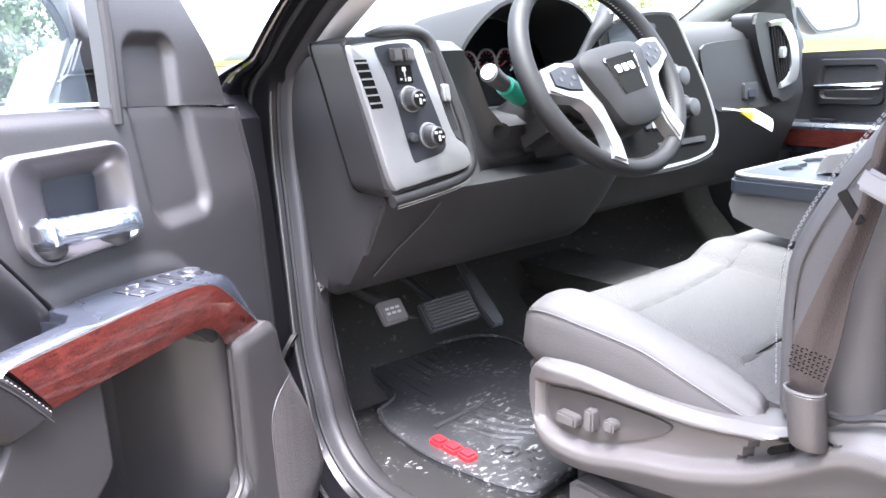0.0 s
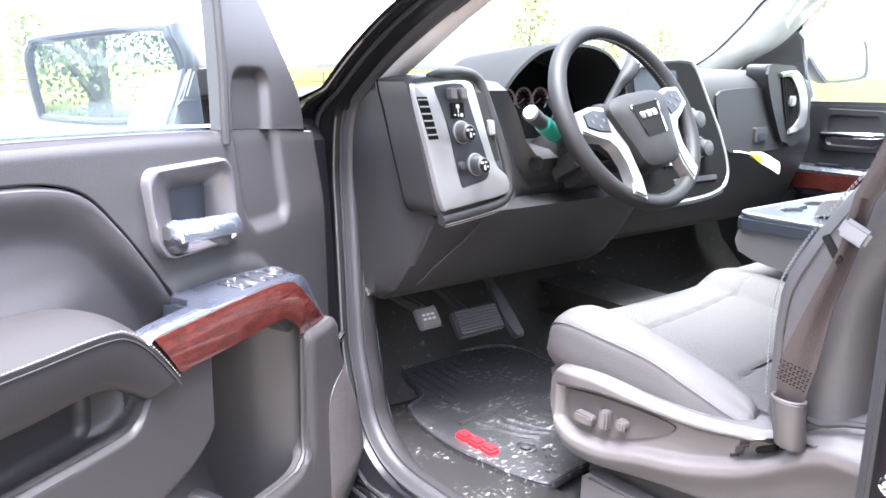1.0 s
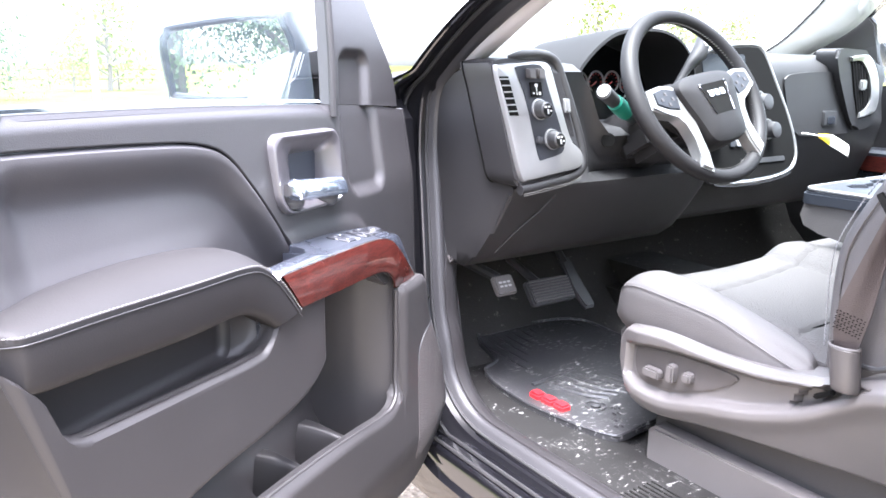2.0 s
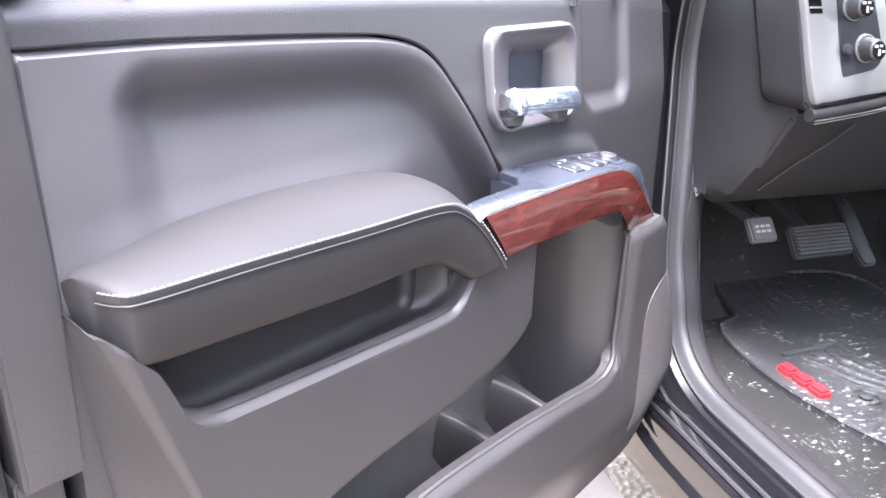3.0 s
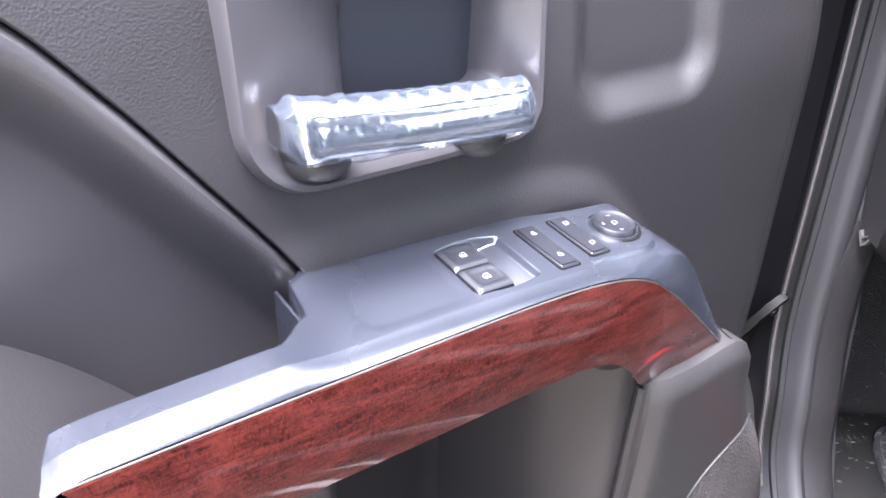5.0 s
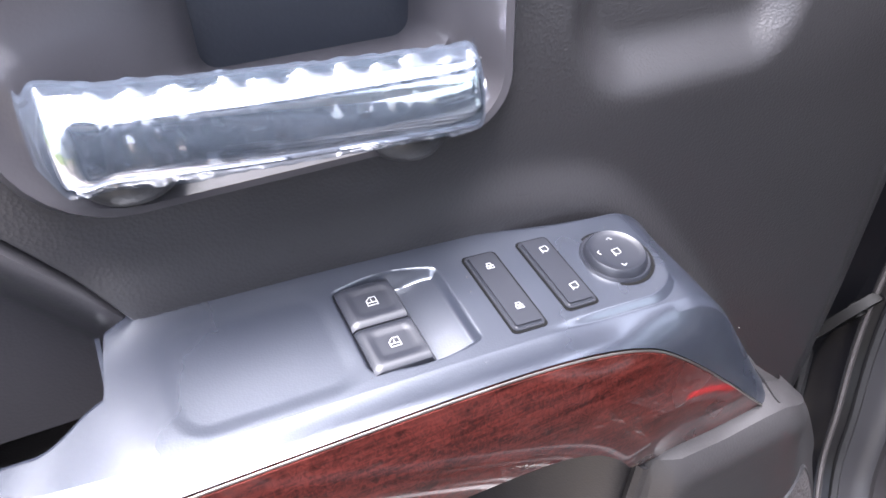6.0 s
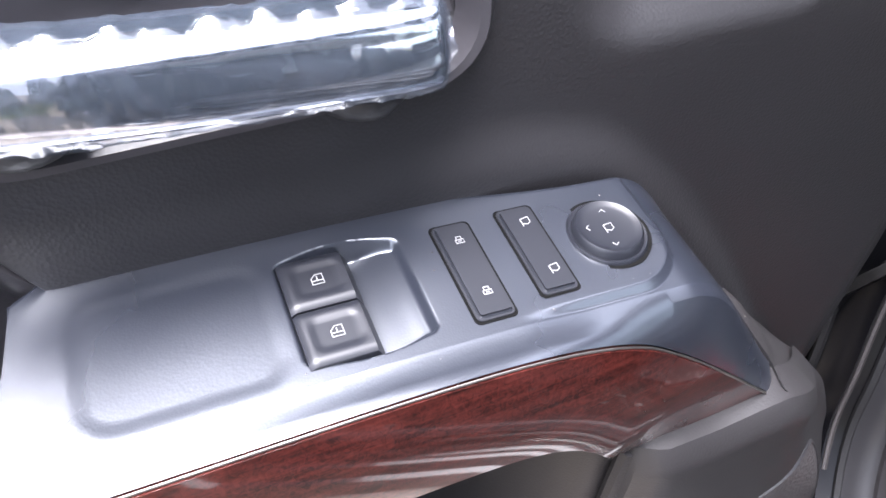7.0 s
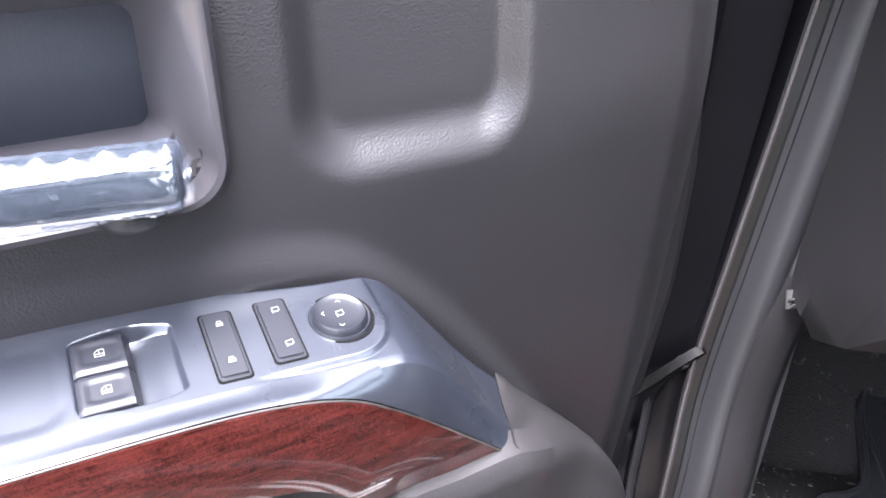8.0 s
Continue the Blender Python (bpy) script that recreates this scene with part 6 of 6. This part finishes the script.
for i in range(4):
    for j in range(2):
        part("nub", slab(rounded(0.872 + 0.018 * i + 0.010 * j, 0.824 + 0.020 * i - 0.004 * j, 0.878 + 0.018 * i + 0.010 * j, 0.836 + 0.020 * i - 0.004 * j, 0.0025), mat_at, 0.817, 0.821, 0.0015), M_MAT, mat)
part("ridge", tube([mat_at(0.866, 1.062, 0.8185), mat_at(0.95, 1.068, 0.8185), mat_at(1.22, 1.11, 0.8185)], 0.0065, 8), M_MAT, mat)
for i in range(3):
    y0 = 1.03 - 0.034 * i
    part("emblem_bar", slab(rounded(0.826 + 0.002 * i, y0 - 0.031, 0.851 + 0.002 * i, y0, 0.006), mat_at, 0.817, 0.829, 0.004), M_RED, mat, "red raised emblem bar")
part("anchor_ring", tube([mat_at(0.905 + 0.02 * math.cos(a), 0.915 + 0.02 * math.sin(a), 0.82) for a in [2 * math.pi * i / 24 for i in range(24)]], 0.003, 6, closed=True), M_MAT, mat)
part("anchor", loft([[mat_at(0.905 + r * math.cos(a), 0.915 + r * math.sin(a), z) for a in [2 * math.pi * i / 16 for i in range(16)]] for r, z in ((0.011, 0.815), (0.011, 0.823), (0.006, 0.825))]), M_DARK, mat)

# ---- driver's seat ----
seat = thing("driver_seat", "grey cloth driver seat with stitched bolsters and plastic side shield", "car seat", (1.1, 0.5, 0.8))


def cushion_z(x, y):
    a = (x - 1.115) / 0.26
    z = 1.112 - 0.03 * ease((0.85 - y) / 0.5) + 0.022 * ease((a - 0.5) / 0.25) - 0.008 * math.cos(min(1, abs(a) / 0.7) * math.pi / 2)
    z -= 0.075 * ease((a - 0.86) / 0.14) ** 1.6
    z -= 0.09 * ease((y - 0.79) / 0.085) ** 2
    for yy in (0.73, 0.545):
        if abs(a) < 0.75:
            z -= 0.007 * math.exp(-((y - yy - 0.025 * a) / 0.0045) ** 2)
    z -= 0.006 * math.exp(-((a - 0.55) / 0.025) ** 2) * ease((0.82 - y) / 0.04)
    return z - 0.02 * ease((-0.72 - a) / 0.1)


rows = []
for i in range(71):
    x = 0.895 + 0.475 * i / 70
    front = 0.868 - 0.03 * ((x - 1.115) / 0.26) ** 4
    rows.append([Vector((x, 0.30 + (front - 0.30) * j / 110, cushion_z(x, 0.30 + (0.875 - 0.30) * j / 110))) for j in range(111)])
cush = part("cushion", skirt(sheet(rows), Vector((0, -0.004, -0.02))), M_SEAT, seat, "grey woven cloth cushion")
for yy in (0.73, 0.545):
    part("cushion_seam", tube([(x, yy + 0.025 * (x - 1.115) / 0.26, cushion_z(x, yy + 0.025 * (x - 1.115) / 0.26) + 0.0022) for x in [0.925 + 0.33 * i / 24 for i in range(25)]], 0.0017, 5), M_GAP, cush)
PIPE = spline([(0.868, 0.462, 1.050), (0.86, 0.467, 1.052), (0.857, 0.478, 1.056), (0.857, 0.52, 1.067), (0.857, 0.575, 1.083), (0.857, 0.62, 1.0955), (0.857, 0.67, 1.101), (0.858, 0.72, 1.104), (0.859, 0.77, 1.107), (0.863, 0.805, 1.104), (0.874, 0.835, 1.092), (0.89, 0.855, 1.065)], 3)
CREST = spline([(0.872, 0.462, 1.054), (0.880, 0.467, 1.066), (0.888, 0.478, 1.078), (0.897, 0.52, 1.091), (0.904, 0.575, 1.103), (0.909, 0.62, 1.112), (0.914, 0.67, 1.120), (0.918, 0.72, 1.126), (0.922, 0.77, 1.128), (0.927, 0.805, 1.123), (0.934, 0.835, 1.108), (0.94, 0.855, 1.078)], 3)
bol = []
for p, q in zip(PIPE, CREST):
    m = p.lerp(q, 0.5)
    pts = [(q.x + 0.022, q.z - 0.035), (q.x + 0.012, q.z - 0.012), (q.x, q.z), (m.x + 0.002, m.z + 0.0085), (p.x + 0.010, p.z + 0.009), (p.x, p.z), (p.x - 0.005, p.z - 0.02), (p.x - 0.004, min(p.z - 0.03, 1.035)), (p.x + 0.03, 1.01), (q.x + 0.02, 1.015)]
    bol.append(spline([(a, p.y, b) for a, b in pts], 3, True))
bolster = part("bolster", loft(bol), M_SEATSIDE, seat, "grey vinyl side bolster")
part("bolster_piping", tube([p + Vector((-0.0006, 0, 0.0)) for p in PIPE[3:]], 0.0011, 5), M_SEATTRIM, bolster)
part("bolster_seam", tube([p + Vector((-0.0012, 0, -0.003)) for p in PIPE[3:]], 0.001, 5), M_SEATPOD, bolster)
part("cushion_front", loft([spline([Vector((x, y, z)) for y, z in ((0.82, 1.09), (0.868, 1.07), (0.872, 1.045), (0.86, 1.01), (0.8, 1.0), (0.8, 1.05))], 3, True) for x in (0.95, 0.97, 1.1, 1.3, 1.33)]), M_SEATSIDE, seat)

# backrest
crest_y = curve([(1.05, 0.455), (1.15, 0.461), (1.2, 0.462), (1.25, 0.458), (1.31, 0.432), (1.36, 0.402), (1.40, 0.374), (1.43, 0.352), (1.6, 0.235), (1.83, 0.06)])
rows = []
for i in range(33):
    t = i / 32
    z = 1.075 + 0.735 * t
    w = 0.262 - 0.02 * t - 0.05 * ease((t - 0.85) / 0.15)
    sec = []
    for k in range(36):
        a = 2 * math.pi * k / 36
        c, s = math.cos(a), math.sin(a)
        sx = math.copysign(abs(c) ** 0.55, c) * w
        sy = math.copysign(abs(s) ** 0.7, s) * 0.065
        hollow = 0.032 * ease((abs(sx) / w - 0.45) / 0.3) if s > 0 else 0
        sec.append(Vector((1.115 + sx, crest_y(z) - 0.082 + sy + hollow, z)))
    rows.append(sec)
back = part("backrest", loft(rows), M_SEATSIDE, seat, "grey backrest with stitched bolster")
part("back_panel", sheet([[Vector((0.97 + 0.29 * i / 12, crest_y(1.09 + 0.6 * j / 16) - 0.0125, 1.09 + 0.6 * j / 16)) for j in range(17)] for i in range(13)]), M_SEAT, back)
for k in (0, 1):
    part("back_stitching", stitches([(0.882 - 0.014 * k, crest_y(z) - 0.0005 - 0.007 * k, z) for z in [1.10 + 0.55 * j / 26 for j in range(27)]], 0.006, 0.0008), M_TONGUE, back)
part("bolster_line", tube([(0.858, crest_y(z) - 0.030, z) for z in [1.10 + 0.55 * j / 26 for j in range(27)]], 0.0014, 6), M_SEATPOD, back)
part("headrest", box((1.115, 0.1, 1.88), (0.26, 0.1, 0.16), 0.04), M_SEATSIDE, seat)

# side shield with switches
SX = 0.842
shield_top = curve([(0.15, 1.13), (0.30, 1.125), (0.35, 1.105), (0.40, 1.075), (0.456, 1.062), (0.522, 1.052), (0.608, 1.049), (0.706, 1.052), (0.778, 1.043), (0.80, 1.03), (0.812, 1.0)])
shield_low = curve([(0.15, 0.93), (0.40, 0.93), (0.54, 0.922), (0.62, 0.912), (0.72, 0.898), (0.768, 0.914), (0.80, 0.95), (0.812, 0.985)])
band_low = curve([(0.40, 1.05), (0.454, 1.048), (0.514, 1.037), (0.599, 1.032), (0.696, 1.027), (0.767, 1.014), (0.80, 1.0)])
ridge_z = curve([(0.15, 1.078), (0.316, 1.081), (0.357, 1.0755), (0.391, 1.054), (0.4386, 1.0214), (0.475, 1.004), (0.5367, 0.981), (0.6067, 0.964), (0.688, 0.942), (0.761, 0.943), (0.80, 0.955)])
slot_top = curve([(0.365, 1.076), (0.39, 1.072), (0.415, 1.064), (0.446, 1.05), (0.461, 1.037), (0.472, 1.012), (0.475, 1.0)])


def shield_front(y):
    return 0.02 * ease((y - 0.72) / 0.09) ** 2


def shield_at(y, z, h):
    return Vector((SX - h + shield_front(y), y, z))


def shield_relief(y, z):
    d = min(band_low(y) - z, z - ridge_z(y), 0.785 - y)
    e = min(shield_top(y) - z, z - shield_low(y), 0.815 - y)
    r = 0.016 * (1 - ease(d / 0.012 + 0.35)) - 0.016 * ease(1 - e / 0.012) ** 2
    r += 0.005 * math.exp(-((z - ridge_z(y) + 0.015) / 0.018) ** 2)
    slot = min(slot_top(y) - z, z - ridge_z(y), 0.474 - y, y - 0.36)
    r -= 0.016 * ease(slot / 0.005)
    r -= 0.28 * max(0.0, ridge_z(y) - z - 0.014)
    return r - 0.8 * max(0.0, z - ridge_z(y)) * ease((0.44 - y) / 0.05)


rows = []
for i in range(121):
    y = 0.15 + 0.662 * i / 120
    a, b = shield_low(y), shield_top(y)
    rows.append([shield_at(y, a + (b - a) * k / 60, shield_relief(y, a + (b - a) * k / 60)) for k in range(61)])
sh = part("side_shield", skirt(sheet(rows), Vector((0.06, 0, 0))), M_SEATTRIM, seat, "warm grey plastic side shield")
pod = [(v.x, v.y) for v in spline([(0.768, 1.0, 0), (0.755, 1.009, 0), (0.70, 1.018, 0), (0.64, 1.022, 0), (0.58, 1.023, 0), (0.56, 1.018, 0), (0.585, 0.997, 0), (0.655, 0.963, 0), (0.72, 0.95, 0), (0.755, 0.956, 0), (0.768, 0.975, 0)], 4, True)]
part("switch_pod", slab(pod, shield_at, -0.002, 0.003, 0.001), M_SEATPOD, sh, "dark switch pod")
for y0, z0, y1, z1 in ((0.702, 0.967, 0.738, 0.984), (0.672, 0.972, 0.688, 1.004), (0.638, 0.983, 0.656, 1.0)):
    part("seat_switch", slab(rounded(y0, z0, y1, z1, 0.006), shield_at, 0.002, 0.017, 0.003), M_SEATTRIM, sh, "grey seat adjusting switch")
part("seat_riser", slab([(0.735, 0.80), (0.735, 0.86), (0.72, 0.872), (0.45, 0.872), (0.1, 0.872), (0.1, 0.80)], lambda y, z, h: Vector((0.848 - h, y, z)), -0.1, 0.0, 0.006), M_SEATTRIM, seat, "grey plastic seat riser cover")
part("seat_frame", box((1.1, 0.45, 0.90), (0.44, 0.6, 0.14), 0.01), M_DARK, seat)

part("seat_cable", tube(spline([(0.842, 0.385, 1.10), (0.836, 0.36, 1.104), (0.835, 0.335, 1.115), (0.838, 0.30, 1.122), (0.85, 0.25, 1.122)], 4), 0.0042, 8), M_DARK, seat, "black cable along the seat base")

# ---- seat belt ----
belt_ob = thing("seat_belt", "brown grey seat belt with plastic sleeve and buckle tongue", "seat belt", (0.82, 0.4, 1.05))
rows = []
for y, z, x, w, tw in ((0.398, 1.115, 0.822, 0.016, 0.0), (0.397, 1.14, 0.82, 0.017, 0.2), (0.390, 1.18, 0.818, 0.018, 0.4), (0.374, 1.25, 0.818, 0.010, 0.5), (0.354, 1.32, 0.82, 0.006, 0.5), (0.345, 1.38, 0.822, 0.009, 0.3), (0.28, 1.5, 0.80, 0.023, 0.0), (0.1, 1.72, 0.74, 0.023, 0.0)):
    rows.append([Vector((x - 0.02 * tw * (k - 2) / 2 + 0.002 * math.sin(k * 2), y + w * (k - 2) / 2, z + 0.3 * w * (k - 2) / 2)) for k in range(5)])
part("webbing", skirt(sheet(rows), Vector((0.0015, 0, 0))), M_BELT, belt_ob, "brown grey webbing")
part("sleeve", loft([[Vector((0.822 + rx * math.cos(a), y + ry * math.sin(a), z)) for a in [2 * math.pi * i / 20 for i in range(20)]] for rx, ry, y, z in ((0.012, 0.018, 0.390, 1.068), (0.014, 0.0195, 0.391, 1.074), (0.014, 0.020, 0.394, 1.10), (0.015, 0.0215, 0.398, 1.125), (0.012, 0.0185, 0.399, 1.129), (0.009, 0.015, 0.399, 1.115))]), M_SEATPOD, belt_ob, "grey plastic belt sleeve")
part("sleeve_rim", tube([(0.822 + 0.0135 * math.cos(a), 0.3985 + 0.020 * math.sin(a), 1.1275) for a in [2 * math.pi * i / 24 for i in range(24)]], 0.0018, 6, closed=True), M_SEATTRIM, belt_ob, "pale rim of the sleeve")
bm = bmesh.new()
for i in range(7):
    for k in range(9):
        f = 0.2 + 0.1 * i
        a, b = rows[1][0].lerp(rows[1][4], (k + 0.5) / 9), rows[2][0].lerp(rows[2][4], (k + 0.5) / 9)
        p = a.lerp(b, f) + Vector((-0.0034, 0, 0))
        tube([p, p + Vector((0, 0.0022, 0.001 if (i + k) % 2 else -0.001))], 0.0006, 4, bm=bm)
part("stitch_block", bm, M_GAP, belt_ob, "dark block of stitching on the webbing")
part("belt_clip", box((0.838, 0.425, 1.045), (0.012, 0.03, 0.007), 0.002, Euler((radians(-30), 0, 0))), M_GAP, belt_ob, "dark anchor clip")
tongue = part("tongue", box((0.814, 0.346, 1.342), (0.010, 0.034, 0.022), 0.004, Euler((radians(25), 0, 0))), M_TONGUE, belt_ob, "pale grey belt tongue")
part("tongue_plate", box((0.815, 0.368, 1.320), (0.003, 0.010, 0.034), 0.001, Euler((radians(-35), 0, 0))), M_LINK, belt_ob)

# ---- centre console seat ----
con = thing("centre_console", "grey centre console with a dark cup holder tray and padded lid", "console", (1.55, 0.5, 0.85))
part("console_body", slab([(0.780, 1.222), (0.790, 1.19), (0.780, 1.168), (0.745, 1.155), (0.62, 1.135), (0.15, 1.10), (0.15, 1.24), (0.55, 1.238), (0.765, 1.228)], lambda y, z, h: Vector((1.338 + h, y, z)), 0.0, 0.432, 0.012), M_SEATSIDE, con, "grey padded console side")
part("console_band", slab(rounded(1.333, 0.35, 1.774, 0.797, 0.03), lambda x, y, h: Vector((x, y, h)), 1.214, 1.238, 0.004), M_TRAY, con, "dark satin console band")


def tray_z(x, y):
    """The tray's top with two cup wells, a bridge between them and a shallow bin."""
    z = 1.2455
    for cx, cy, r in ((1.455, 0.715, 0.043), (1.575, 0.730, 0.043)):
        z -= 0.055 * ease((r - math.hypot(x - cx, y - cy)) / 0.008)
    z -= 0.045 * ease(inside(x, y, 1.49, 0.694, 1.55, 0.750, 0.012) / 0.008)
    return z - 0.016 * ease(inside(x, y, 1.63, 0.62, 1.745, 0.770, 0.02) / 0.01)


part("console_top", skirt(sheet([[Vector((x, y, tray_z(x, y))) for y in [0.60 + 0.187 * j / 75 for j in range(76)]] for x in [1.347 + 0.417 * i / 150 for i in range(151)]]), Vector((0, 0, -0.012))), M_TRAY, con, "dark tray with two cup wells")
part("tray_edge", tube([Vector((x, y, 1.2435)) for x, y in rounded(1.340, 0.50, 1.768, 0.791, 0.03)], 0.0034, 8, closed=True), M_SILVER, con, "thin silver edge round the tray")
lid = part("console_lid", loft([[Vector((1.405 + 0.36 * a, y, 1.246 + h * b)) for a, b in ((0.0, 0.12), (0.02, 0.75), (0.07, 0.97), (0.5, 1.04), (0.93, 0.97), (0.98, 0.75), (1.0, 0.12))] for y, h in ((0.672, 0.012), (0.668, 0.03), (0.655, 0.045), (0.62, 0.053), (0.45, 0.056), (0.2, 0.056))]), M_SEATSIDE, con, "padded grey console lid")
part("lid_stitching", stitches([Vector((1.4145, y, 1.246 + 0.0468)) for y in [0.2 + 0.42 * j / 12 for j in range(13)]], 0.006, 0.001), M_THREAD, lid)
part("tunnel", box((1.55, 0.9, 0.86), (0.3, 1.3, 0.16), 0.06), M_CARPET, con)
mid = thing("middle_seat", "grey cloth middle seat cushion under the console", "car seat", (1.58, 0.5, 0.85))
part("cushion", box((1.58, 0.47, 1.035), (0.34, 0.82, 0.13), 0.03), M_SEAT, mid)
part("base", box((1.59, 0.4, 0.90), (0.30, 0.6, 0.18), 0.02), M_DARK, mid)

# ---- hanging tag ----
tag = thing("paper_tag", "white and yellow paper tag hanging below the glove box", "tag", (1.66, 1.01, 1.32))
TA, TB = Vector((1.706, 1.03, 1.323)), Vector((1.935, 1.03, 1.266))
TW = Vector((0.25, 0.2, 0.95)).normalized()


def tag_at(s, q, h):
    """Along the tag from its string, across it, and out of its face; the wind bows it a little."""
    return TA.lerp(TB, s) + TW * q + Vector((0, -h, 0.010 * math.sin(math.pi * s)))


part("string", tube([tag_at(s, 0, 0.001) for s in (0.0, 0.15, 0.3, 0.42)], 0.0022, 6), M_WHITE, tag)
for name, s0, s1, mat_, label in (("band", 0.34, 0.58, M_YELLOW, "yellow band"), ("card", 0.581, 1.0, M_WHITE, "white printed card")):
    rows = [[tag_at(s0 + (s1 - s0) * i / 8, (0.006 + 0.010 * ease((s0 + (s1 - s0) * i / 8 - 0.34) / 0.3)) * (2 * j / 6 - 1), 0.003 * math.sin(3 * j / 6)) for j in range(7)] for i in range(9)]
    part(name, skirt(sheet(rows), Vector((0, 0.0012, 0))), mat_, tag, label)

# ---- outside ----
bm = bmesh.new()
slab([(-900, -900), (900, -900), (900, 900), (-900, 900)], lambda x, y, h: Vector((x, y, h)), GROUND - 0.5, GROUND, bm=bm)
tagged(part("ground", bm, M_GRASS), "dry yellow green grass field", "ground", kind="structure")
tagged(part("gravel_lot", slab([(v.x, v.y) for v in spline([(-5, -6, 0), (4, -7, 0), (9, -2, 0), (8, 5, 0), (2, 6, 0), (-5, 5, 0), (-8, 0, 0)], 6, True)], lambda x, y, h: Vector((x, y, h)), GROUND - 0.05, GROUND + 0.006), M_GRAVEL), "tan gravel and packed dirt lot", "gravel", kind="structure")


def tree(x, y, height, spread, seed, label, leaf=None, low=0.3, count=240, size=0.03):
    rng = random.Random(seed)
    t = thing("tree", label, "tree", (x, y, GROUND), group="trees round the lot")
    base = Vector((x, y, GROUND))
    bm = tube([base, base + Vector((0.1, 0, height * 0.3)), base + Vector((0, 0.15, height * 0.6)), base + Vector((0.1, 0, height * 0.9))], [height * 0.03, height * 0.024, height * 0.014, height * 0.004], 8)
    leaves = []
    for i in range(11):
        a, f = i * 2.4 + rng.random(), low + (0.96 - low) * i / 11
        p0 = base + Vector((0, 0, height * f))
        p1 = p0 + Vector((math.cos(a), math.sin(a), 0.5)) * spread * (1.1 - 0.6 * f)
        tube([p0, p0.lerp(p1, 0.5) + Vector((0, 0, 0.1)), p1], [height * 0.012, height * 0.007, height * 0.003], 5, bm=bm)
        leaves += [p0.lerp(p1, 0.4 + 0.6 * rng.random()) + Vector((rng.gauss(0, 1), rng.gauss(0, 1), rng.gauss(0, 0.7))) * spread * 0.28 for _ in range(count)]
    part("trunk", bm, M_BARK, t)
    bm = bmesh.new()
    for p in leaves:
        s = spread * size * rng.uniform(0.6, 1.5)
        e = Euler((rng.uniform(0, 6), rng.uniform(0, 6), rng.uniform(0, 6))).to_matrix()
        q = [bm.verts.new(p + e @ Vector(c) * s) for c in ((-1, 0, 0), (0, -0.6, 0.1), (1, 0, 0), (0, 0.6, 0.1))]
        bm.faces.new(q)
    part("crown", bm, leaf or M_LEAF, t, flip=False)


for i, (x, y, h, s) in enumerate(((-17.5, -8.5, 11, 3.6), (-18.0, -13.5, 12, 3.8), (-22.5, -9.0, 13, 4.2), (-19.0, -4.0, 11, 3.4), (-15.5, -11.0, 11, 3.4), (-18.5, -6.2, 12, 3.6))):
    tree(x, y, h, s, i, "dark green leafy tree beside the lot", low=0.03, count=1700, size=0.0175)
for i, (x, y, h, s) in enumerate(((-19, -3, 9, 3.4), (-11, -14, 8, 3.0), (-6, -18, 9, 3.4), (14, -22, 9, 3.4))):
    tree(x, y, h, s, 10 + i, "broad green leafy tree at the edge of the lot")
tree(1.3, 29.9, 2.6, 1.75, 31, "dull green bush in the field", low=0.05, count=330, size=0.035)
for i, (x, y, h, s) in enumerate(((7.3, 38.5, 5.0, 1.7), (30.9, 25.6, 4.0, 1.25), (32.2, 23.6, 3.7, 1.2), (27.6, 27.8, 5.2, 1.5), (5.6, 37.5, 2.6, 0.8))):
    tree(x, y, h, s, 40 + i, "pale yellow green sunlit tree across the field", leaf=M_LEAF2, low=0.06, count=160, size=0.06)
pole = thing("pole", "slim white metal pole in the grass", "pole", (2.3, 13.7, GROUND))
part("shaft", tube([(2.3, 13.7, GROUND), (2.3, 13.7, 3.4)], 0.05, 10), M_WHITE, pole)
fence = thing("field_fence", "long low reddish fence across the field", "fence", (0, 40, GROUND))
for k in range(2):
    part("rail", box((5, 40, GROUND + 0.5 + 0.45 * k), (90, 0.05, 0.07), 0.01), M_FENCE, fence)
for i in range(31):
    part("post", box((-40 + 3 * i, 40, GROUND + 0.55), (0.1, 0.1, 1.1), 0.01), M_FENCE, fence)

# loose stones on the lot beside the sill
rng = random.Random(5)
bm = bmesh.new()
for i in range(2200):
    p = Vector((rng.uniform(-0.5, 0.62), rng.uniform(0.4, 2.3), GROUND + 0.006))
    s = rng.uniform(0.004, 0.016) * (1.6 if rng.random() < 0.08 else 1)
    e = Euler((rng.uniform(0, 6), rng.uniform(0, 6), rng.uniform(0, 6))).to_matrix()
    v = [bm.verts.new(p + Vector((0, 0, s * 0.3)) + e @ Vector((x * s * rng.uniform(0.7, 1.2), y * s * rng.uniform(0.6, 1.0), z * s * 0.7))) for x, y, z in ((1, 0, 0), (-1, 0, 0), (0, 1, 0), (0, -1, 0), (0, 0, 1), (0, 0, -1))]
    for k in ((0, 2, 4), (2, 1, 4), (1, 3, 4), (3, 0, 4), (2, 0, 5), (1, 2, 5), (3, 1, 5), (0, 3, 5)):
        bm.faces.new([v[q] for q in k])
M_STONE = material("pale tan stones", (0.33, 0.28, 0.22), 0.9, vary=0.5, vary_size=0.02)
tagged(part("stones", bm, M_STONE, flip=False), "loose pale tan stones on the packed dirt", "gravel", kind="stuff")
